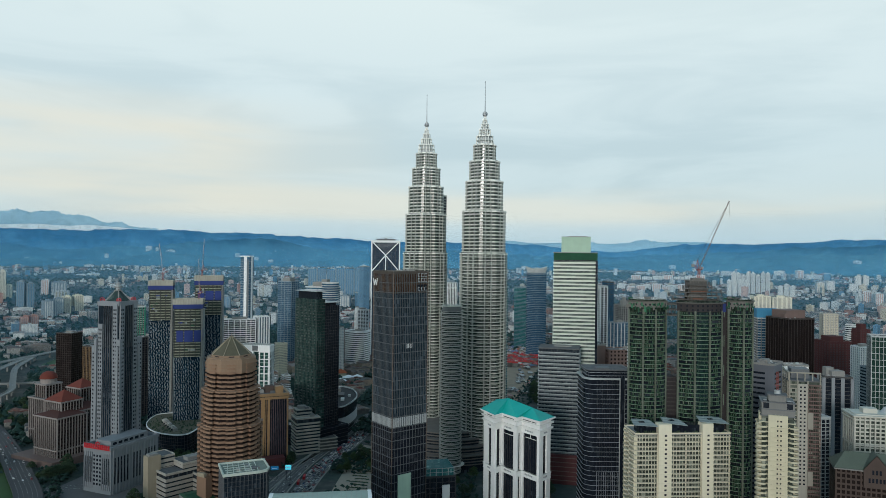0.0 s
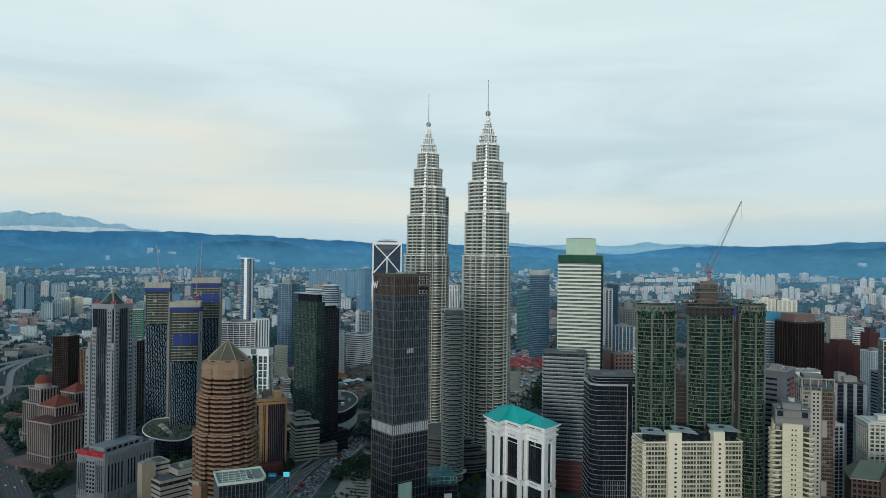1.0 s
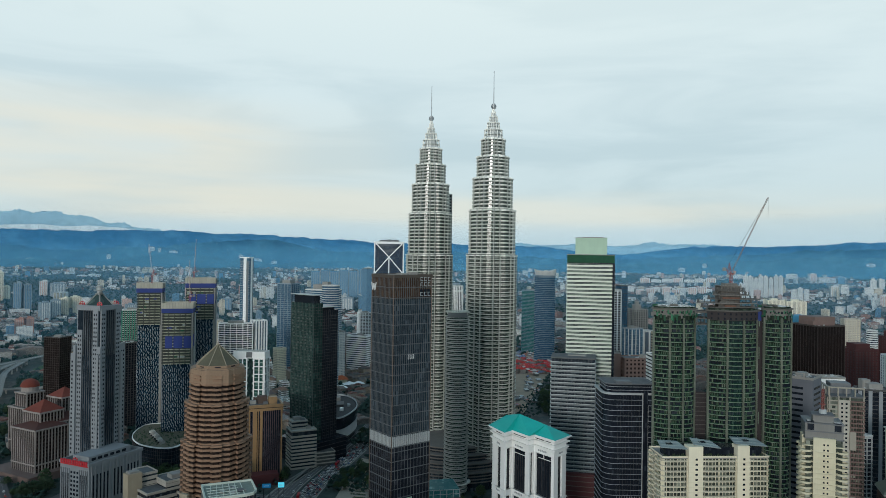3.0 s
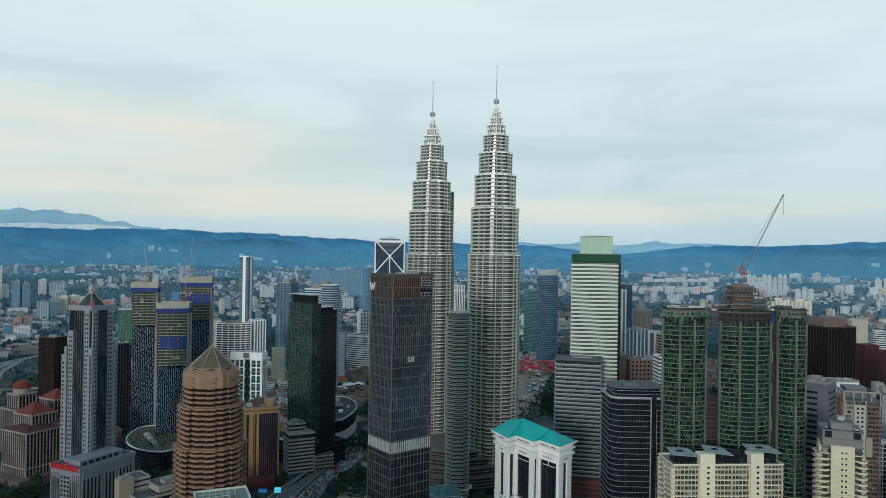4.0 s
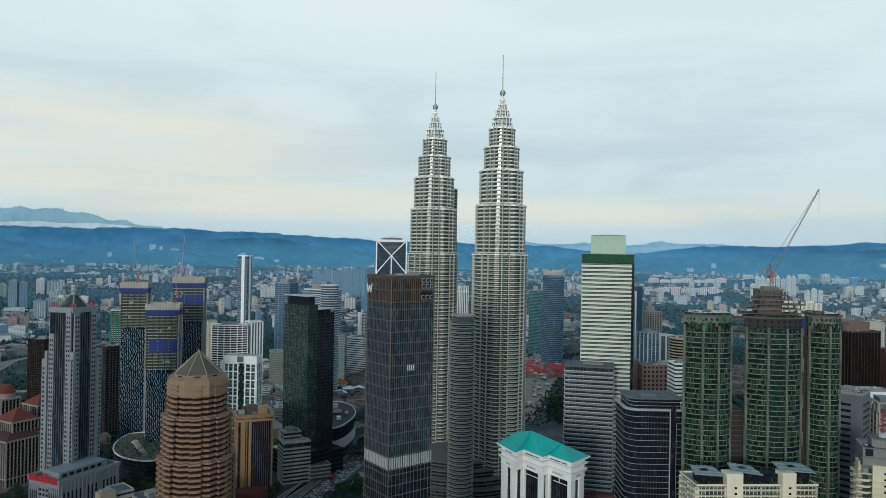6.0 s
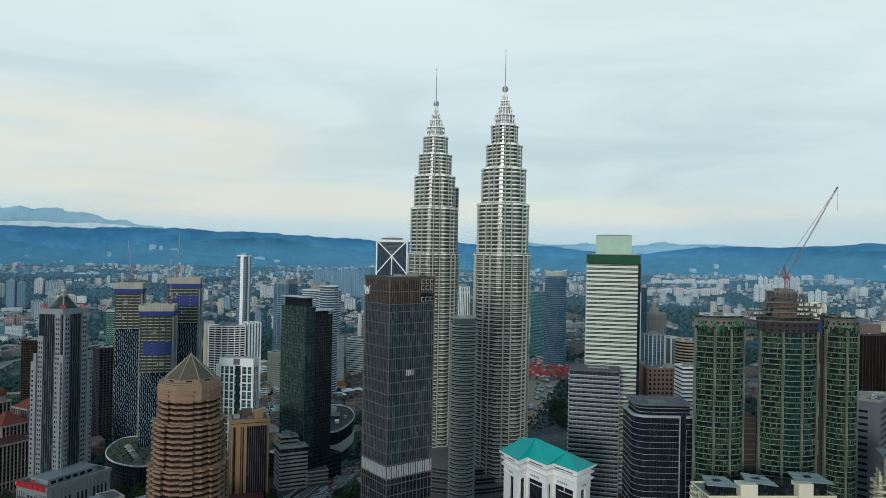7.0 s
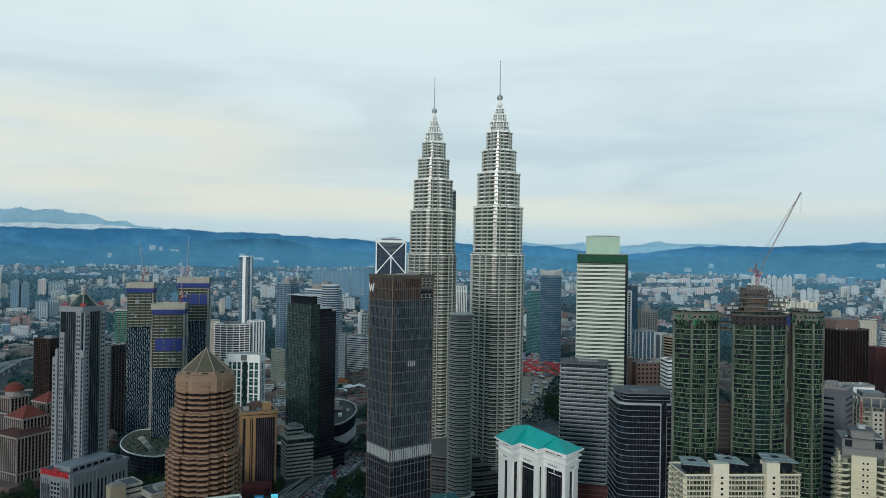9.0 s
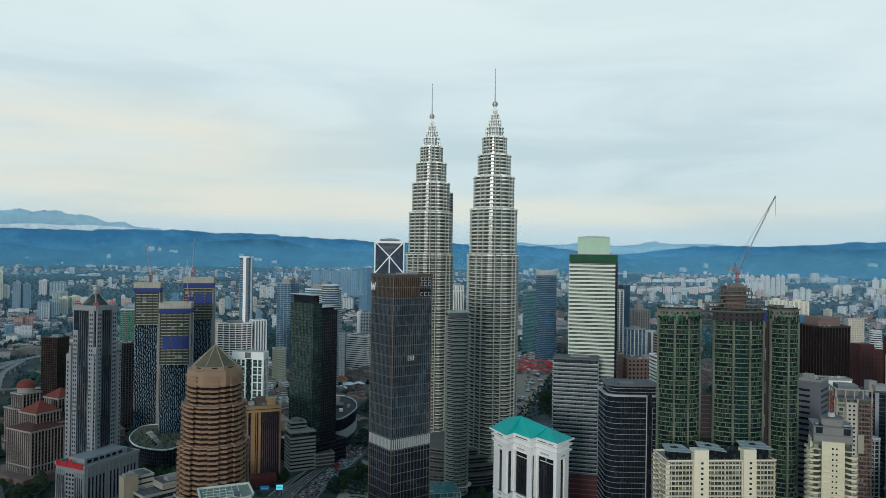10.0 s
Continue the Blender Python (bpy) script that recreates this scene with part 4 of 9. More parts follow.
condo_glass = glazing("condo_glass", (0.046, 0.058, 0.049), (0.38, 0.41, 0.34), (2.55, 3.3), 0.15, 0.55)
balcony_glass = paint("balcony_panel", (0.47, 0.45, 0.36), 0.45, 0, 0.2)
canopy_grey = paint("canopy_grey", (0.31, 0.375, 0.385), 0.45, 0.2, 0.25)
leaf_dark = paint("terrace_leaf", (0.030, 0.055, 0.025), 0.8, 0, 0.4, 0.8)
cream_block()


# ---- unfinished green towers behind it ----
def bow(x0, x1, y, bulge, back, n=14):
    """An outline with a bowed front."""
    out = []
    for i in range(n + 1):
        f = i / n
        out.append((x0 + (x1 - x0) * f, y - bulge * (1 - (2 * f - 1) ** 2)))
    return out + [(x1, y + back), (x0 + back * 0.4, y + back)]


def scallops(x0, x1, y, bulge, bays, out, n=7):
    """The bowed front as a row of bays, each curved outwards a little more."""
    pts = []
    for k in range(bays):
        for j in range(n):
            f, u = (k + j / (n - 1)) / bays, j / (n - 1)
            lift = out * (0.25 + 0.75 * (1 - (2 * u - 1) ** 4))
            pts.append((x0 + (x1 - x0) * f, y - bulge * (1 - (2 * f - 1) ** 2) - lift))
    return pts


def green_tower(x0, x1, y, top, label, bays, netted, flat_bay=-1):
    cx, cy = (x0 + x1) / 2, y + 8
    p = local(bow(x0, x1, y, 6.5, 22), (cx, cy))
    e = thing("unfinished_tower", cx, cy, 0, label, "unfinished tower", "green unfinished towers")
    part("wall", Mesh().prism(p, 0, top), green_condo, e)
    fl = [3.3 * k for k in range(1, int((top - 7) / 3.3))]
    edge_in = [(q[0], q[1] + 2.6) for q in scallops(x0, x1, y, 6.5, bays, 0.0)]
    front = scallops(x0, x1, y, 6.5, bays, 2.2)
    lip = local(front, (cx, cy))
    slab = Mesh().prism(lip + list(reversed(local(edge_in, (cx, cy)))), 0, 0.42).data("balcony_slab", slab_grey)
    rail = Mesh()
    for a, b in zip(lip, lip[1:]):
        rail.quad((*a, 0.46), (*b, 0.46), (*b, 1.05), (*a, 1.05), [(a[0], 0), (b[0], 0), (b[0], 1), (a[0], 1)])
    rail = rail.data("balcony_rail", green_rail)
    for z in fl:
        part("balcony_slab", slab, slab_grey, e, at=(0, 0, z))
        part("balcony_rail", rail, green_rail, e, at=(0, 0, z))
    for k in range(bays + 1):
        f = k / bays
        x, yy = x0 - cx + (x1 - x0) * f, y - cy - 6.5 * (1 - (2 * f - 1) ** 2)
        part("column", Mesh().box(x - 0.36, yy - 0.6, 0, 0.26, 2.6, top - 8).box(x + 0.36, yy - 0.6, 0, 0.26, 2.6, top - 8), pale_column, e, "paired pale grey columns")
    if flat_bay >= 0:
        f0, f1 = flat_bay / bays, (flat_bay + 1) / bays
        q = [(x0 - cx + (x1 - x0) * f, y - cy - 6.5 * (1 - (2 * f - 1) ** 2) - 0.6) for f in (f0 + 0.04, (f0 + f1) / 2, f1 - 0.04)]
        part("glass_bay", Mesh().prism(q + [(q[2][0], q[2][1] + 3), (q[0][0], q[0][1] + 3)], 0, top - 9), teal_dark_condo, e, "flush dark teal glass bay")
    rnd = random.Random(int(x0))
    # partition walls, drawn curtains and unglazed voids behind the rails
    void, wall_, cloth = Mesh(), Mesh(), Mesh()
    for z in fl:
        for k in range(bays):
            for g2 in (0.12, 0.24, 0.36, 0.5, 0.64, 0.76, 0.88):
                f = (k + g2) / bays
                x, yy = x0 - cx + (x1 - x0) * f, y - cy - 6.5 * (1 - (2 * f - 1) ** 2)
                c = rnd.random()
                m = void if c < 0.48 else wall_ if c < 0.56 else cloth
                m.box(x, yy - 0.15, z + 0.35, (x1 - x0) / bays * (0.10 if c < 0.48 else 0.02 if c < 0.56 else 0.06), 0.7, 2.5 if c < 0.56 else 2.1)
    tagged(part("dark_opening", void, black_glass, e, "dark unglazed openings"), kind="stuff")
    tagged(part("partition", wall_, pale_column, e, "pale partition ends"), kind="stuff")
    tagged(part("window_film", cloth, film_green, e, "green filmed window panes"), kind="stuff")
    part("bare_storey", Mesh().prism(grow(p, 0.8), top - (6.4 if netted else 8.5), top - 2), bare_edge if netted else plum_dark, e, "bare concrete upper storeys")
    hole = Mesh().box(0, 0, 0, 1.3, 0.5, 1.5).data("opening", black_glass)
    for k in range(9):
        f = (k + 0.5) / 9
        x, yy = x0 - cx + (x1 - x0) * f, y - cy - 6.5 * (1 - (2 * f - 1) ** 2)
        for z in ((top - 4.8,) if netted else (top - 7.9, top - 4.6)):
            part("opening", hole, black_glass, e, at=(x, yy - 0.85, z))
    if netted:
        # torn safety net hanging in uneven strips round the top
        q = grow(p, 1.9)
        for k in range(28):
            drop = rnd.choice((0.8, 1.5, 2.2, 3.0, 4.4))
            hi = top - rnd.choice((2.4, 3.0, 4.2, 5.4, 6.2))
            a, b = Vector(q[k // 2]), Vector(q[k // 2 + 1])
            a, b = tuple(a.lerp(b, 0.5 * (k % 2))), tuple(a.lerp(b, 0.5 * (k % 2) + 0.5))
            part("hanging_net", Mesh().prism([a, b, (b[0], b[1] + 0.15), (a[0], a[1] + 0.15)], hi - drop, hi), rnd.choice((green_net, green_net, light_net, bare_edge)), e, "torn green safety net")
    part("roof_slab", Mesh().prism(grow(p, 1.9), top - 2, top - 1.1), bare_grey, e)
    for k in range(12):
        part("roof_clutter", Mesh().box(rnd.uniform(-12, 12), rnd.uniform(-6, 10), top - 1.1, rnd.uniform(0.6, 4), rnd.uniform(0.6, 3), rnd.uniform(0.6, 2.4), rnd.uniform(0, 90)), rnd.choice((dark_concrete, bare_grey, bare_edge, green_net)), e)
    for k in range(10):
        f = (k + 0.3) / 10
        x, yy = x0 - cx + (x1 - x0) * f, y - cy - 6.5 * (1 - (2 * f - 1) ** 2)
        part("starter_bar", Mesh().box(x, yy + 0.6, top - 1.1, 0.22, 0.22, rnd.uniform(0.8, 2.4)), dark_concrete, e)
    return e


def green_group():
    green_tower(157.3, 189.0, 592, 207.5, "unfinished green glass tower with bowed balconies and netting", 3, True)
    m = green_tower(199.6, 236.8, 592, 206.5, "unfinished green glass tower with stepped bare concrete top", 3, False, 1)
    green_tower(242.6, 263.4, 593, 207.0, "narrow unfinished green glass tower with bowed balconies", 2, True)
    # stepped bare storeys, core and scaffolding on the middle tower
    rnd = random.Random(9)
    for k, (r0, r1) in enumerate(((23, 22), (26, 21), (18, 24), (14, 15), (11, 12))):
        z = 206.8 + 3.0 * k
        part("bare_slab", Mesh().prism(local(bow(218 - r0, 218 + r1, 596, 4, 14, 8), (218.2, 600)), z, z + 0.6), bare_edge if k % 2 else bare_grey, m, "bare concrete floor slab")
        n = 11
        for j in range(n):
            part("prop", Mesh().box(-r0 + 1 + j * (r0 + r1 - 2) / (n - 1) - 0.2, -6.8 + 2.2 * abs(j - 5) / 5, z + 0.6, 0.5 if j % 3 else 1.6, 0.5, 2.4), dark_concrete, m)
        part("edge_guard", Mesh().box(rnd.uniform(-6, 4), -7.6, z + 0.7, rnd.uniform(6, 14), 0.15, 1.1), rnd.choice((rust_panel, bare_grey, dark_concrete)), m)
    part("core", Mesh().box(0, 2, 205, 15, 12, 17.5), bare_grey, m, "bare concrete lift core")
    part("core_top", Mesh().box(0, 2, 222.5, 17, 13, 0.6).box(1, 2, 223.1, 9, 8, 1.6), bare_edge, m)
    for j in range(7):
        part("core_post", Mesh().box(-7 + 2.4 * j, -4.2, 219.2, 0.5, 0.5, 5.2), bare_edge, m)
    crane(221.0, 600, 222.5, 9, (2.6, -56.0, 56), (-4.5, 2.0, 4.0), "red and white luffing tower crane on a lift core", 0.32)
    # links between the towers
    e = thing("link_block", 194, 606, 0, "dark bare link block between unfinished towers", "link block")
    part("wall", Mesh().box(0, 0, 0, 13, 16, 143), plum_dark, e)
    edge_band = Mesh().box(0, -0.3, 0, 13.2, 16, 0.35).data("floor_band", bare_grey)
    for k in range(1, 44):
        part("floor_band", edge_band, dark_concrete, e, at=(0, 0, 3.3 * k))
    part("top_bridge", Mesh().box(0, -2, 193, 17, 16, 1.0).box(0, -2, 197.5, 17, 16, 0.8).box(0, -2, 202, 19, 17, 1.2), bare_grey, e, "bare concrete bridge storeys")
    for j in range(6):
        part("bridge_post", Mesh().box(-7 + 2.8 * j, -9.4, 193, 0.5, 0.6, 9), dark_concrete, e)
    e = thing("link_block", 239.8, 606, 0, "dark bare lift shaft between unfinished towers", "link block")
    part("wall", Mesh().box(0, 0, 0, 7.5, 20, 204), plum_dark, e)
    for k in range(5):
        part("shaft_opening", Mesh().box(0.6, -10.1, 96 + 24 * k, 0.5, 0.4, 9), slab_grey, e)
    part("blue_sheet", Mesh().box(-0.5, -10.4, 196, 5, 0.5, 7), blue_net, e, "dark blue safety sheet")


film_green = paint("film_green", (0.036, 0.088, 0.050), 0.5, 0, 0.3)
pale_column = paint("pale_column", (0.215, 0.245, 0.195), 0.7, 0, 0.3)
bare_grey = paint("bare_grey", (0.125, 0.118, 0.108), 0.85, 0, 0.4)
rust_panel = paint("rust_panel", (0.16, 0.075, 0.05), 0.8, 0, 0.4)
plum_dark = paint("raw_shaft", (0.040, 0.034, 0.036), 0.85, 0, 0.35)
light_net = paint("light_green_net", (0.055, 0.215, 0.115), 0.85, 0, 0.4)
teal_dark_condo = glazing("teal_condo_glass", (0.010, 0.026, 0.027), (0.045, 0.085, 0.078), (1.3, 3.3), 0.15, 0.7)
bare_edge = paint("raw_slab_edge", (0.20, 0.19, 0.175), 0.85, 0, 0.4)
green_condo = glazing("green_condo_glass", (0.011, 0.022, 0.015), (0.08, 0.105, 0.075), (1.5, 3.3), 0.15, 0.8)
slab_grey = paint("bare_slab_grey", (0.19, 0.262, 0.195), 0.8, 0, 0.35)
green_rail = glazing("green_rail_glass", (0.012, 0.050, 0.028), (0.06, 0.13, 0.085), (1.7, 3.3), 0.2, 0.4)
green_group()


# ---- dark curved tower ----
thin_band = paint("thin_band", (0.36, 0.39, 0.43), 0.5, 0.2, 0.2)


def curved_tower():
    x, y = 130.2, 650
    r = 9.0
    front = [(x + r - r * math.cos(t), y + r - r * math.sin(t)) for t in [k * math.pi / 16 for k in range(9)]]
    turn_in = [(x + 38 + 5 * math.sin(t), y + 5 - 5 * math.cos(t)) for t in [k * math.pi / 12 for k in range(7)]]
    poly = front + turn_in + [(x + 43, y + 34), (x, y + 34)]
    c = centre(poly)
    p = local(poly, c)
    e = thing("office_tower", *c, 0, "dark glass office tower with rounded corner and thin pale bands", "office tower")
    part("wall", Mesh().prism(p, 0, 129), black_glass, e)
    bands(e, p, [3.9 * k for k in range(1, 33)], 0.24, 0.45, thin_band)
    piers(e, p, 0, 54, 2.1, 0.22, 0.5, thin_band, "lower_mullion", sides=(8,), ends=False)
    piers(e, p, 0, 128, 2.2, 0.14, 0.14, dark_frame, "mullion", sides=(8,), ends=False)
    part("pale_fin", Mesh().box(p[9][0] - 6.6, p[9][1] - 0.3, 0, 0.6, 1.2, 130), pale_grey, e)
    part("pale_fin", Mesh().box(p[9][0] - 2.3, p[9][1] - 0.3, 0, 0.6, 1.2, 121), pale_grey, e)
    part("dark_shaft", Mesh().box(p[9][0] - 4.4, p[9][1] - 0.5, 0, 3.8, 2.0, 132), black_glass, e)
    part("rim", Mesh().ring(grow(p, 1.0), grow(p, -1.2), 128.8, 130.2), pale_grey, e)
    q = grow(p, -3.0)
    part("crown_drum", Mesh().prism(q, 129, 136.0), black_glass, e)
    part("crown_roof", Mesh().ring(grow(q, 2.0), grow(q, 0.8), 136.0, 136.7), grey_frame, e)
    part("crown_deck", Mesh().prism(grow(q, 0.5), 136.0, 136.5), roof_grey, e)
    bands(e, q, [131.5, 134.0], 0.3, 0.4, thin_band, "crown_band")
    part("plant_room", Mesh().box(-3, 2, 136.5, 12, 9, 1.4), grey_frame, e)
    rail = Mesh()
    for k in range(12):
        rail.box(-14 + 2.6 * k, -10 + 0.3 * k, 136.9, 0.3, 0.3, 1.8)
    part("roof_post", rail, grey_frame, e)


curved_tower()

# ---- ivory tower and its neighbours ----
def ivory_tower():
    poly = corner(236.5, 515, -20, 21.4, 20)
    c = centre(poly)
    p = local(poly, c)
    e = thing("apartment_tower", *c, 0, "ivory apartment tower with grey crown and red roof mast", "apartment tower")
    part("wall", Mesh().prism(p, 0, 127), condo_glass, e)
    fl = [3.4 * k for k in range(1, 37)]
    bands(e, p, fl, 0.5, 1.2, ivory_paint, "balcony_slab", 1.8)
    m = Mesh()
    slab_on(m, p, 0, 4.2, 17.2, 0, 128, 2.2, 3)
    part("front_wall", m, ivory_paint, e)
    m = Mesh()
    slab_on(m, p, 3, 6, 9, 0, 128, 1.6, 3), slab_on(m, p, 3, 12, 15, 0, 128, 1.6, 3)
    part("side_wall", m, ivory_paint, e)
    win = Mesh().box(0, 0, 0, 1.0, 0.3, 1.1).data("wall_window", black_glass)
    row_of(e, "wall_window", win, p, 0, (10.4, 12.6), [z + 1.0 for z in fl[3:]], 2.12)
    bow_ledge = Mesh().prism([(-6.6, 0.3), (-6.6, -0.3), (-4, -1.0), (0, -1.25), (4, -1.0), (6.6, -0.3), (6.6, 0.3)], 0, 0.4).data("bow_ledge", ivory_paint)
    for z in fl[:-1]:
        part("bow_ledge", bow_ledge, ivory_paint, e, at=place_on(p, 0, 10.7, z, 2.1))
    # rounded balconies stacked at the corners and sides
    for q, r in ((p[0], 3.6), (p[1], 3.4), ((p[0][0] * 0.5 + p[3][0] * 0.5, p[0][1] * 0.5 + p[3][1] * 0.5), 3.4), (p[3], 3.2)):
        m = Mesh()
        for z in fl[:-1]:
            m.prism(disc(q[0], q[1], r, 14), z - 0.1, z + 0.4)
            m.ring(disc(q[0], q[1], r, 14), disc(q[0], q[1], r - 0.25, 14), z + 0.4, z + 1.15)
        tagged(part("balcony_work", m, ivory_paint, e, "stacked rounded balconies"), kind="stuff")
    part("crown", Mesh().prism(grow(p, 0.4), 127, 137), slate_crown, e, "grey rendered crown storeys")
    bands(e, p, [127, 131.5, 136.6], 0.7, 0.9, grey_frame, "crown_moulding", 1.2)
    for s in (2.8, 18.6):
        part("terrace_void", slab_on(Mesh(), p, 0, s - 2, s + 2, 132.5, 138, 0.5, 5), black_glass, e)
    part("penthouse", Mesh().box(-1, -2, 137, 12, 10, 4.4, -20), slate_crown, e)
    part("penthouse_roof", Mesh().box(-1, -2, 141.4, 13.5, 11.5, 0.7, -20), roof_grey, e)
    part("roof_mast", lattice(Mesh(), (-0.5, -2, 142), (-0.5, -2, 158), 1.1, 9, 0.16).prism(disc(-0.5, -2, 2.0, 8), 148, 148.3).prism(disc(-0.5, -2, 1.5, 8), 152, 152.3), mast_red, e, "red lattice roof mast")
    part("mast_base", Mesh().prism(disc(-0.5, -2, 2.2, 12), 142, 144.5), pale_grey, e)


def beige_tower():
    poly = corner(308.6, 620, -14, 26, 30)
    c = centre(poly)
    p = local(poly, c)
    e = thing("apartment_tower", *c, 0, "beige and brick-brown apartment tower with framed top", "apartment tower")
    part("wall", Mesh().prism(p, 0, 132), condo_glass, e)
    fl = [3.3 * k for k in range(1, 40)]
    bands(e, p, fl, 1.0, 0.5, beige_wall, depth=0.9)
    w = Mesh().box(0, 0, 0, 1.0, 1.4, 133).data("pier", beige_wall)
    for i, ss in ((0, (0.6, 7.2, 15.4, 25.4)), (3, (1.5, 8, 15, 22, 28.5))):
        for s in ss:
            part("pier", w, beige_wall, e, at=place_on(p, i, s, 0, 0.3))
    # pale window bay, then brown balconies with close posts
    part("pale_bay", slab_on(Mesh(), p, 0, 7.6, 15.0, 0, 130, 1.2), beige_pale, e, "pale rendered bay")
    win = Mesh().box(0, 0, 0, 1.5, 0.3, 1.4).data("bay_window", black_glass)
    row_of(e, "bay_window", win, p, 0, (9.6, 12.8), [z + 1.2 for z in fl[12:38]], 1.12)
    m = Mesh()
    for z in fl:
        slab_on(m, p, 0, 15.6, 25.8, z, z + 1.1, 2.0, 0.2)
    for k in range(6):
        slab_on(m, p, 0, 15.8 + 1.9 * k, 16.1 + 1.9 * k, 0, 128, 1.9, 0.2)
    tagged(part("brown_balcony", m, pink_stone, e, "brown stacked balconies"), kind="stuff")
    for z0, z1 in ((44, 56), (92, 106)):
        part("blank_panel", slab_on(Mesh(), p, 0, 15.2, 19.5, z0, z1, 2.3), beige_wall, e)
    part("roof", Mesh().prism(grow(p, 0.8), 132, 133), roof_grey, e)
    fr = Mesh()
    for i in (0, 3):
        L = edge(p, i)[3]
        for k in range(5):
            s = 0.5 + (L - 1) * k / 4
            slab_on(fr, p, i, s - 0.4, s + 0.4, 133, 139, 0.6, 0.6)
        slab_on(fr, p, i, 0, L, 139, 140, 0.8, 0.8)
    part("roof_frame", fr, beige_wall, e, "open beige roof frame")
    part("plant_room", Mesh().box(0, 4, 133, 15, 14, 8, -14), grey_frame, e)


slate_crown = paint("slate_crown", (0.21, 0.21, 0.20), 0.7, 0, 0.3)
mast_red = paint("mast_red", (0.26, 0.06, 0.05), 0.6, 0, 0.3)
beige_pale = paint("beige_pale", (0.46, 0.44, 0.38), 0.75, 0, 0.25)
beige_wall = paint("beige_wall", (0.34, 0.32, 0.27), 0.75, 0, 0.25)
ivory_tower()
beige_tower()


def mast_on(e, x, y, z, h, mat=None):
    part("aerial", Mesh().prism(disc(x, y, 0.3, 6), z, z + h, disc(x, y, 0.1, 6)), mat or grey_frame, e)


classic_stone = paint("classic_stone", (0.60, 0.59, 0.52), 0.75, 0, 0.25)


def classic_block():
    poly = corner(379.2, 640, -11, 60, 26)
    c = centre(poly)
    p = local(poly, c)
    e = thing("apartment_block", *c, 0, "cream classical apartment block with pilasters and cornice", "apartment block")
    part("wall", Mesh().prism(p, 0, 94), condo_glass, e)
    fl = [3.4 * k for k in range(1, 27)]
    bands(e, p, fl, 1.1, 0.4, classic_stone, depth=0.9)
    piers(e, p, 0, 95, 4.2, 1.1, 1.0, classic_stone, "pilaster", sides=(0, 3))
    for z, o in ((70, 1.2), (92, 1.6), (95, 2.0)):
        part("cornice", Mesh().ring(grow(p, o), grow(p, -1), z, z + 1.2), classic_stone, e)
    part("attic", Mesh().prism(grow(p, -1), 94, 97), classic_stone, e)
    part("roof_vault", Mesh().prism(disc(6, 2, 9, 14, 6), 97, 101.5, disc(6, 2, 5, 14, 3)), pale_grey, e)
    part("plant_room", Mesh().box(-14, 2, 97, 12, 9, 4, -11), classic_stone, e)


def gabled_block():
    poly = corner(312, 552, -20, 66, 24)
    c = centre(poly)
    p = local(poly, c)
    e = thing("apartment_block", *c, 0, "brown stone block with pale green gabled roofs", "apartment block")
    part("wall", Mesh().prism(p, 0, 76), brown_glass, e)
    bands(e, p, [4 * k for k in range(1, 19)], 1.4, 0.4, umber_stone, depth=0.8)
    piers(e, p, 0, 76, 3.4, 1.0, 0.6, umber_stone, sides=(0, 3))
    part("eave_ring", Mesh().ring(grow(p, 1.8), grow(p, -1), 75.5, 76.3), concrete, e)
    roof = Mesh()
    A, B, C, D = [Vector((*q, 76.6)) for q in grow(p, 1.8)]
    r0, r1 = (A + D) / 2 + Vector((0, 0, 10)), (B + C) / 2 + Vector((0, 0, 10))
    r0, r1 = r0.lerp(r1, 0.14), r1.lerp(r0, 0.14)
    roof.face([tuple(v) for v in (A, B, r1, r0)]), roof.face([tuple(v) for v in (B, C, r1)]), roof.face([tuple(v) for v in (C, D, r0, r1)]), roof.face([tuple(v) for v in (D, A, r0)])
    part("roof", roof, patina, e, "pale green metal roof")
    for f in (0.42, 0.8):
        a, u, n, L, ang = edge(p, 0)
        s = L * f
        g3 = Mesh()
        o, i2 = a + u * s + n * 2.2, a + u * s - n * 12
        l, r = o - u * 9, o + u * 9
        li, ri = i2 - u * 9, i2 + u * 9
        g3.face([(l.x, l.y, 64), (r.x, r.y, 64), (r.x, r.y, 77), (o.x, o.y, 88), (l.x, l.y, 77)])
        g3.face([(r.x, r.y, 64), (ri.x, ri.y, 64), (ri.x, ri.y, 77), (r.x, r.y, 77)])
        g3.face([(li.x, li.y, 64), (l.x, l.y, 64), (l.x, l.y, 77), (li.x, li.y, 77)])
        g3.face([(li.x, li.y, 64), (ri.x, ri.y, 64), (r.x, r.y, 64), (l.x, l.y, 64)])
        gb = part("gable", g3, umber_stone, e)
        g4 = Mesh()
        g4.face([(o.x, o.y, 88.6), (l.x - u.x, l.y - u.y, 76.6), (li.x - u.x, li.y - u.y, 76.6), (i2.x, i2.y, 88.6)])
        g4.face([(r.x + u.x, r.y + u.y, 76.6), (o.x, o.y, 88.6), (i2.x, i2.y, 88.6), (ri.x + u.x, ri.y + u.y, 76.6)])
        part("gable_roof", g4, patina, gb, "pale green metal roof")
        w = Mesh().box(0, 0, 0, 1.4, 0.3, 3.2).data("gable_window", black_glass)
        for k in (-5, -2.5, 0, 2.5, 5):
            part("gable_window", w, black_glass, gb, at=place_on(p, 0, s + k, 68, 2.25))
            if abs(k) < 4:
                part("gable_window", w, black_glass, gb, at=place_on(p, 0, s + k, 74, 2.25))


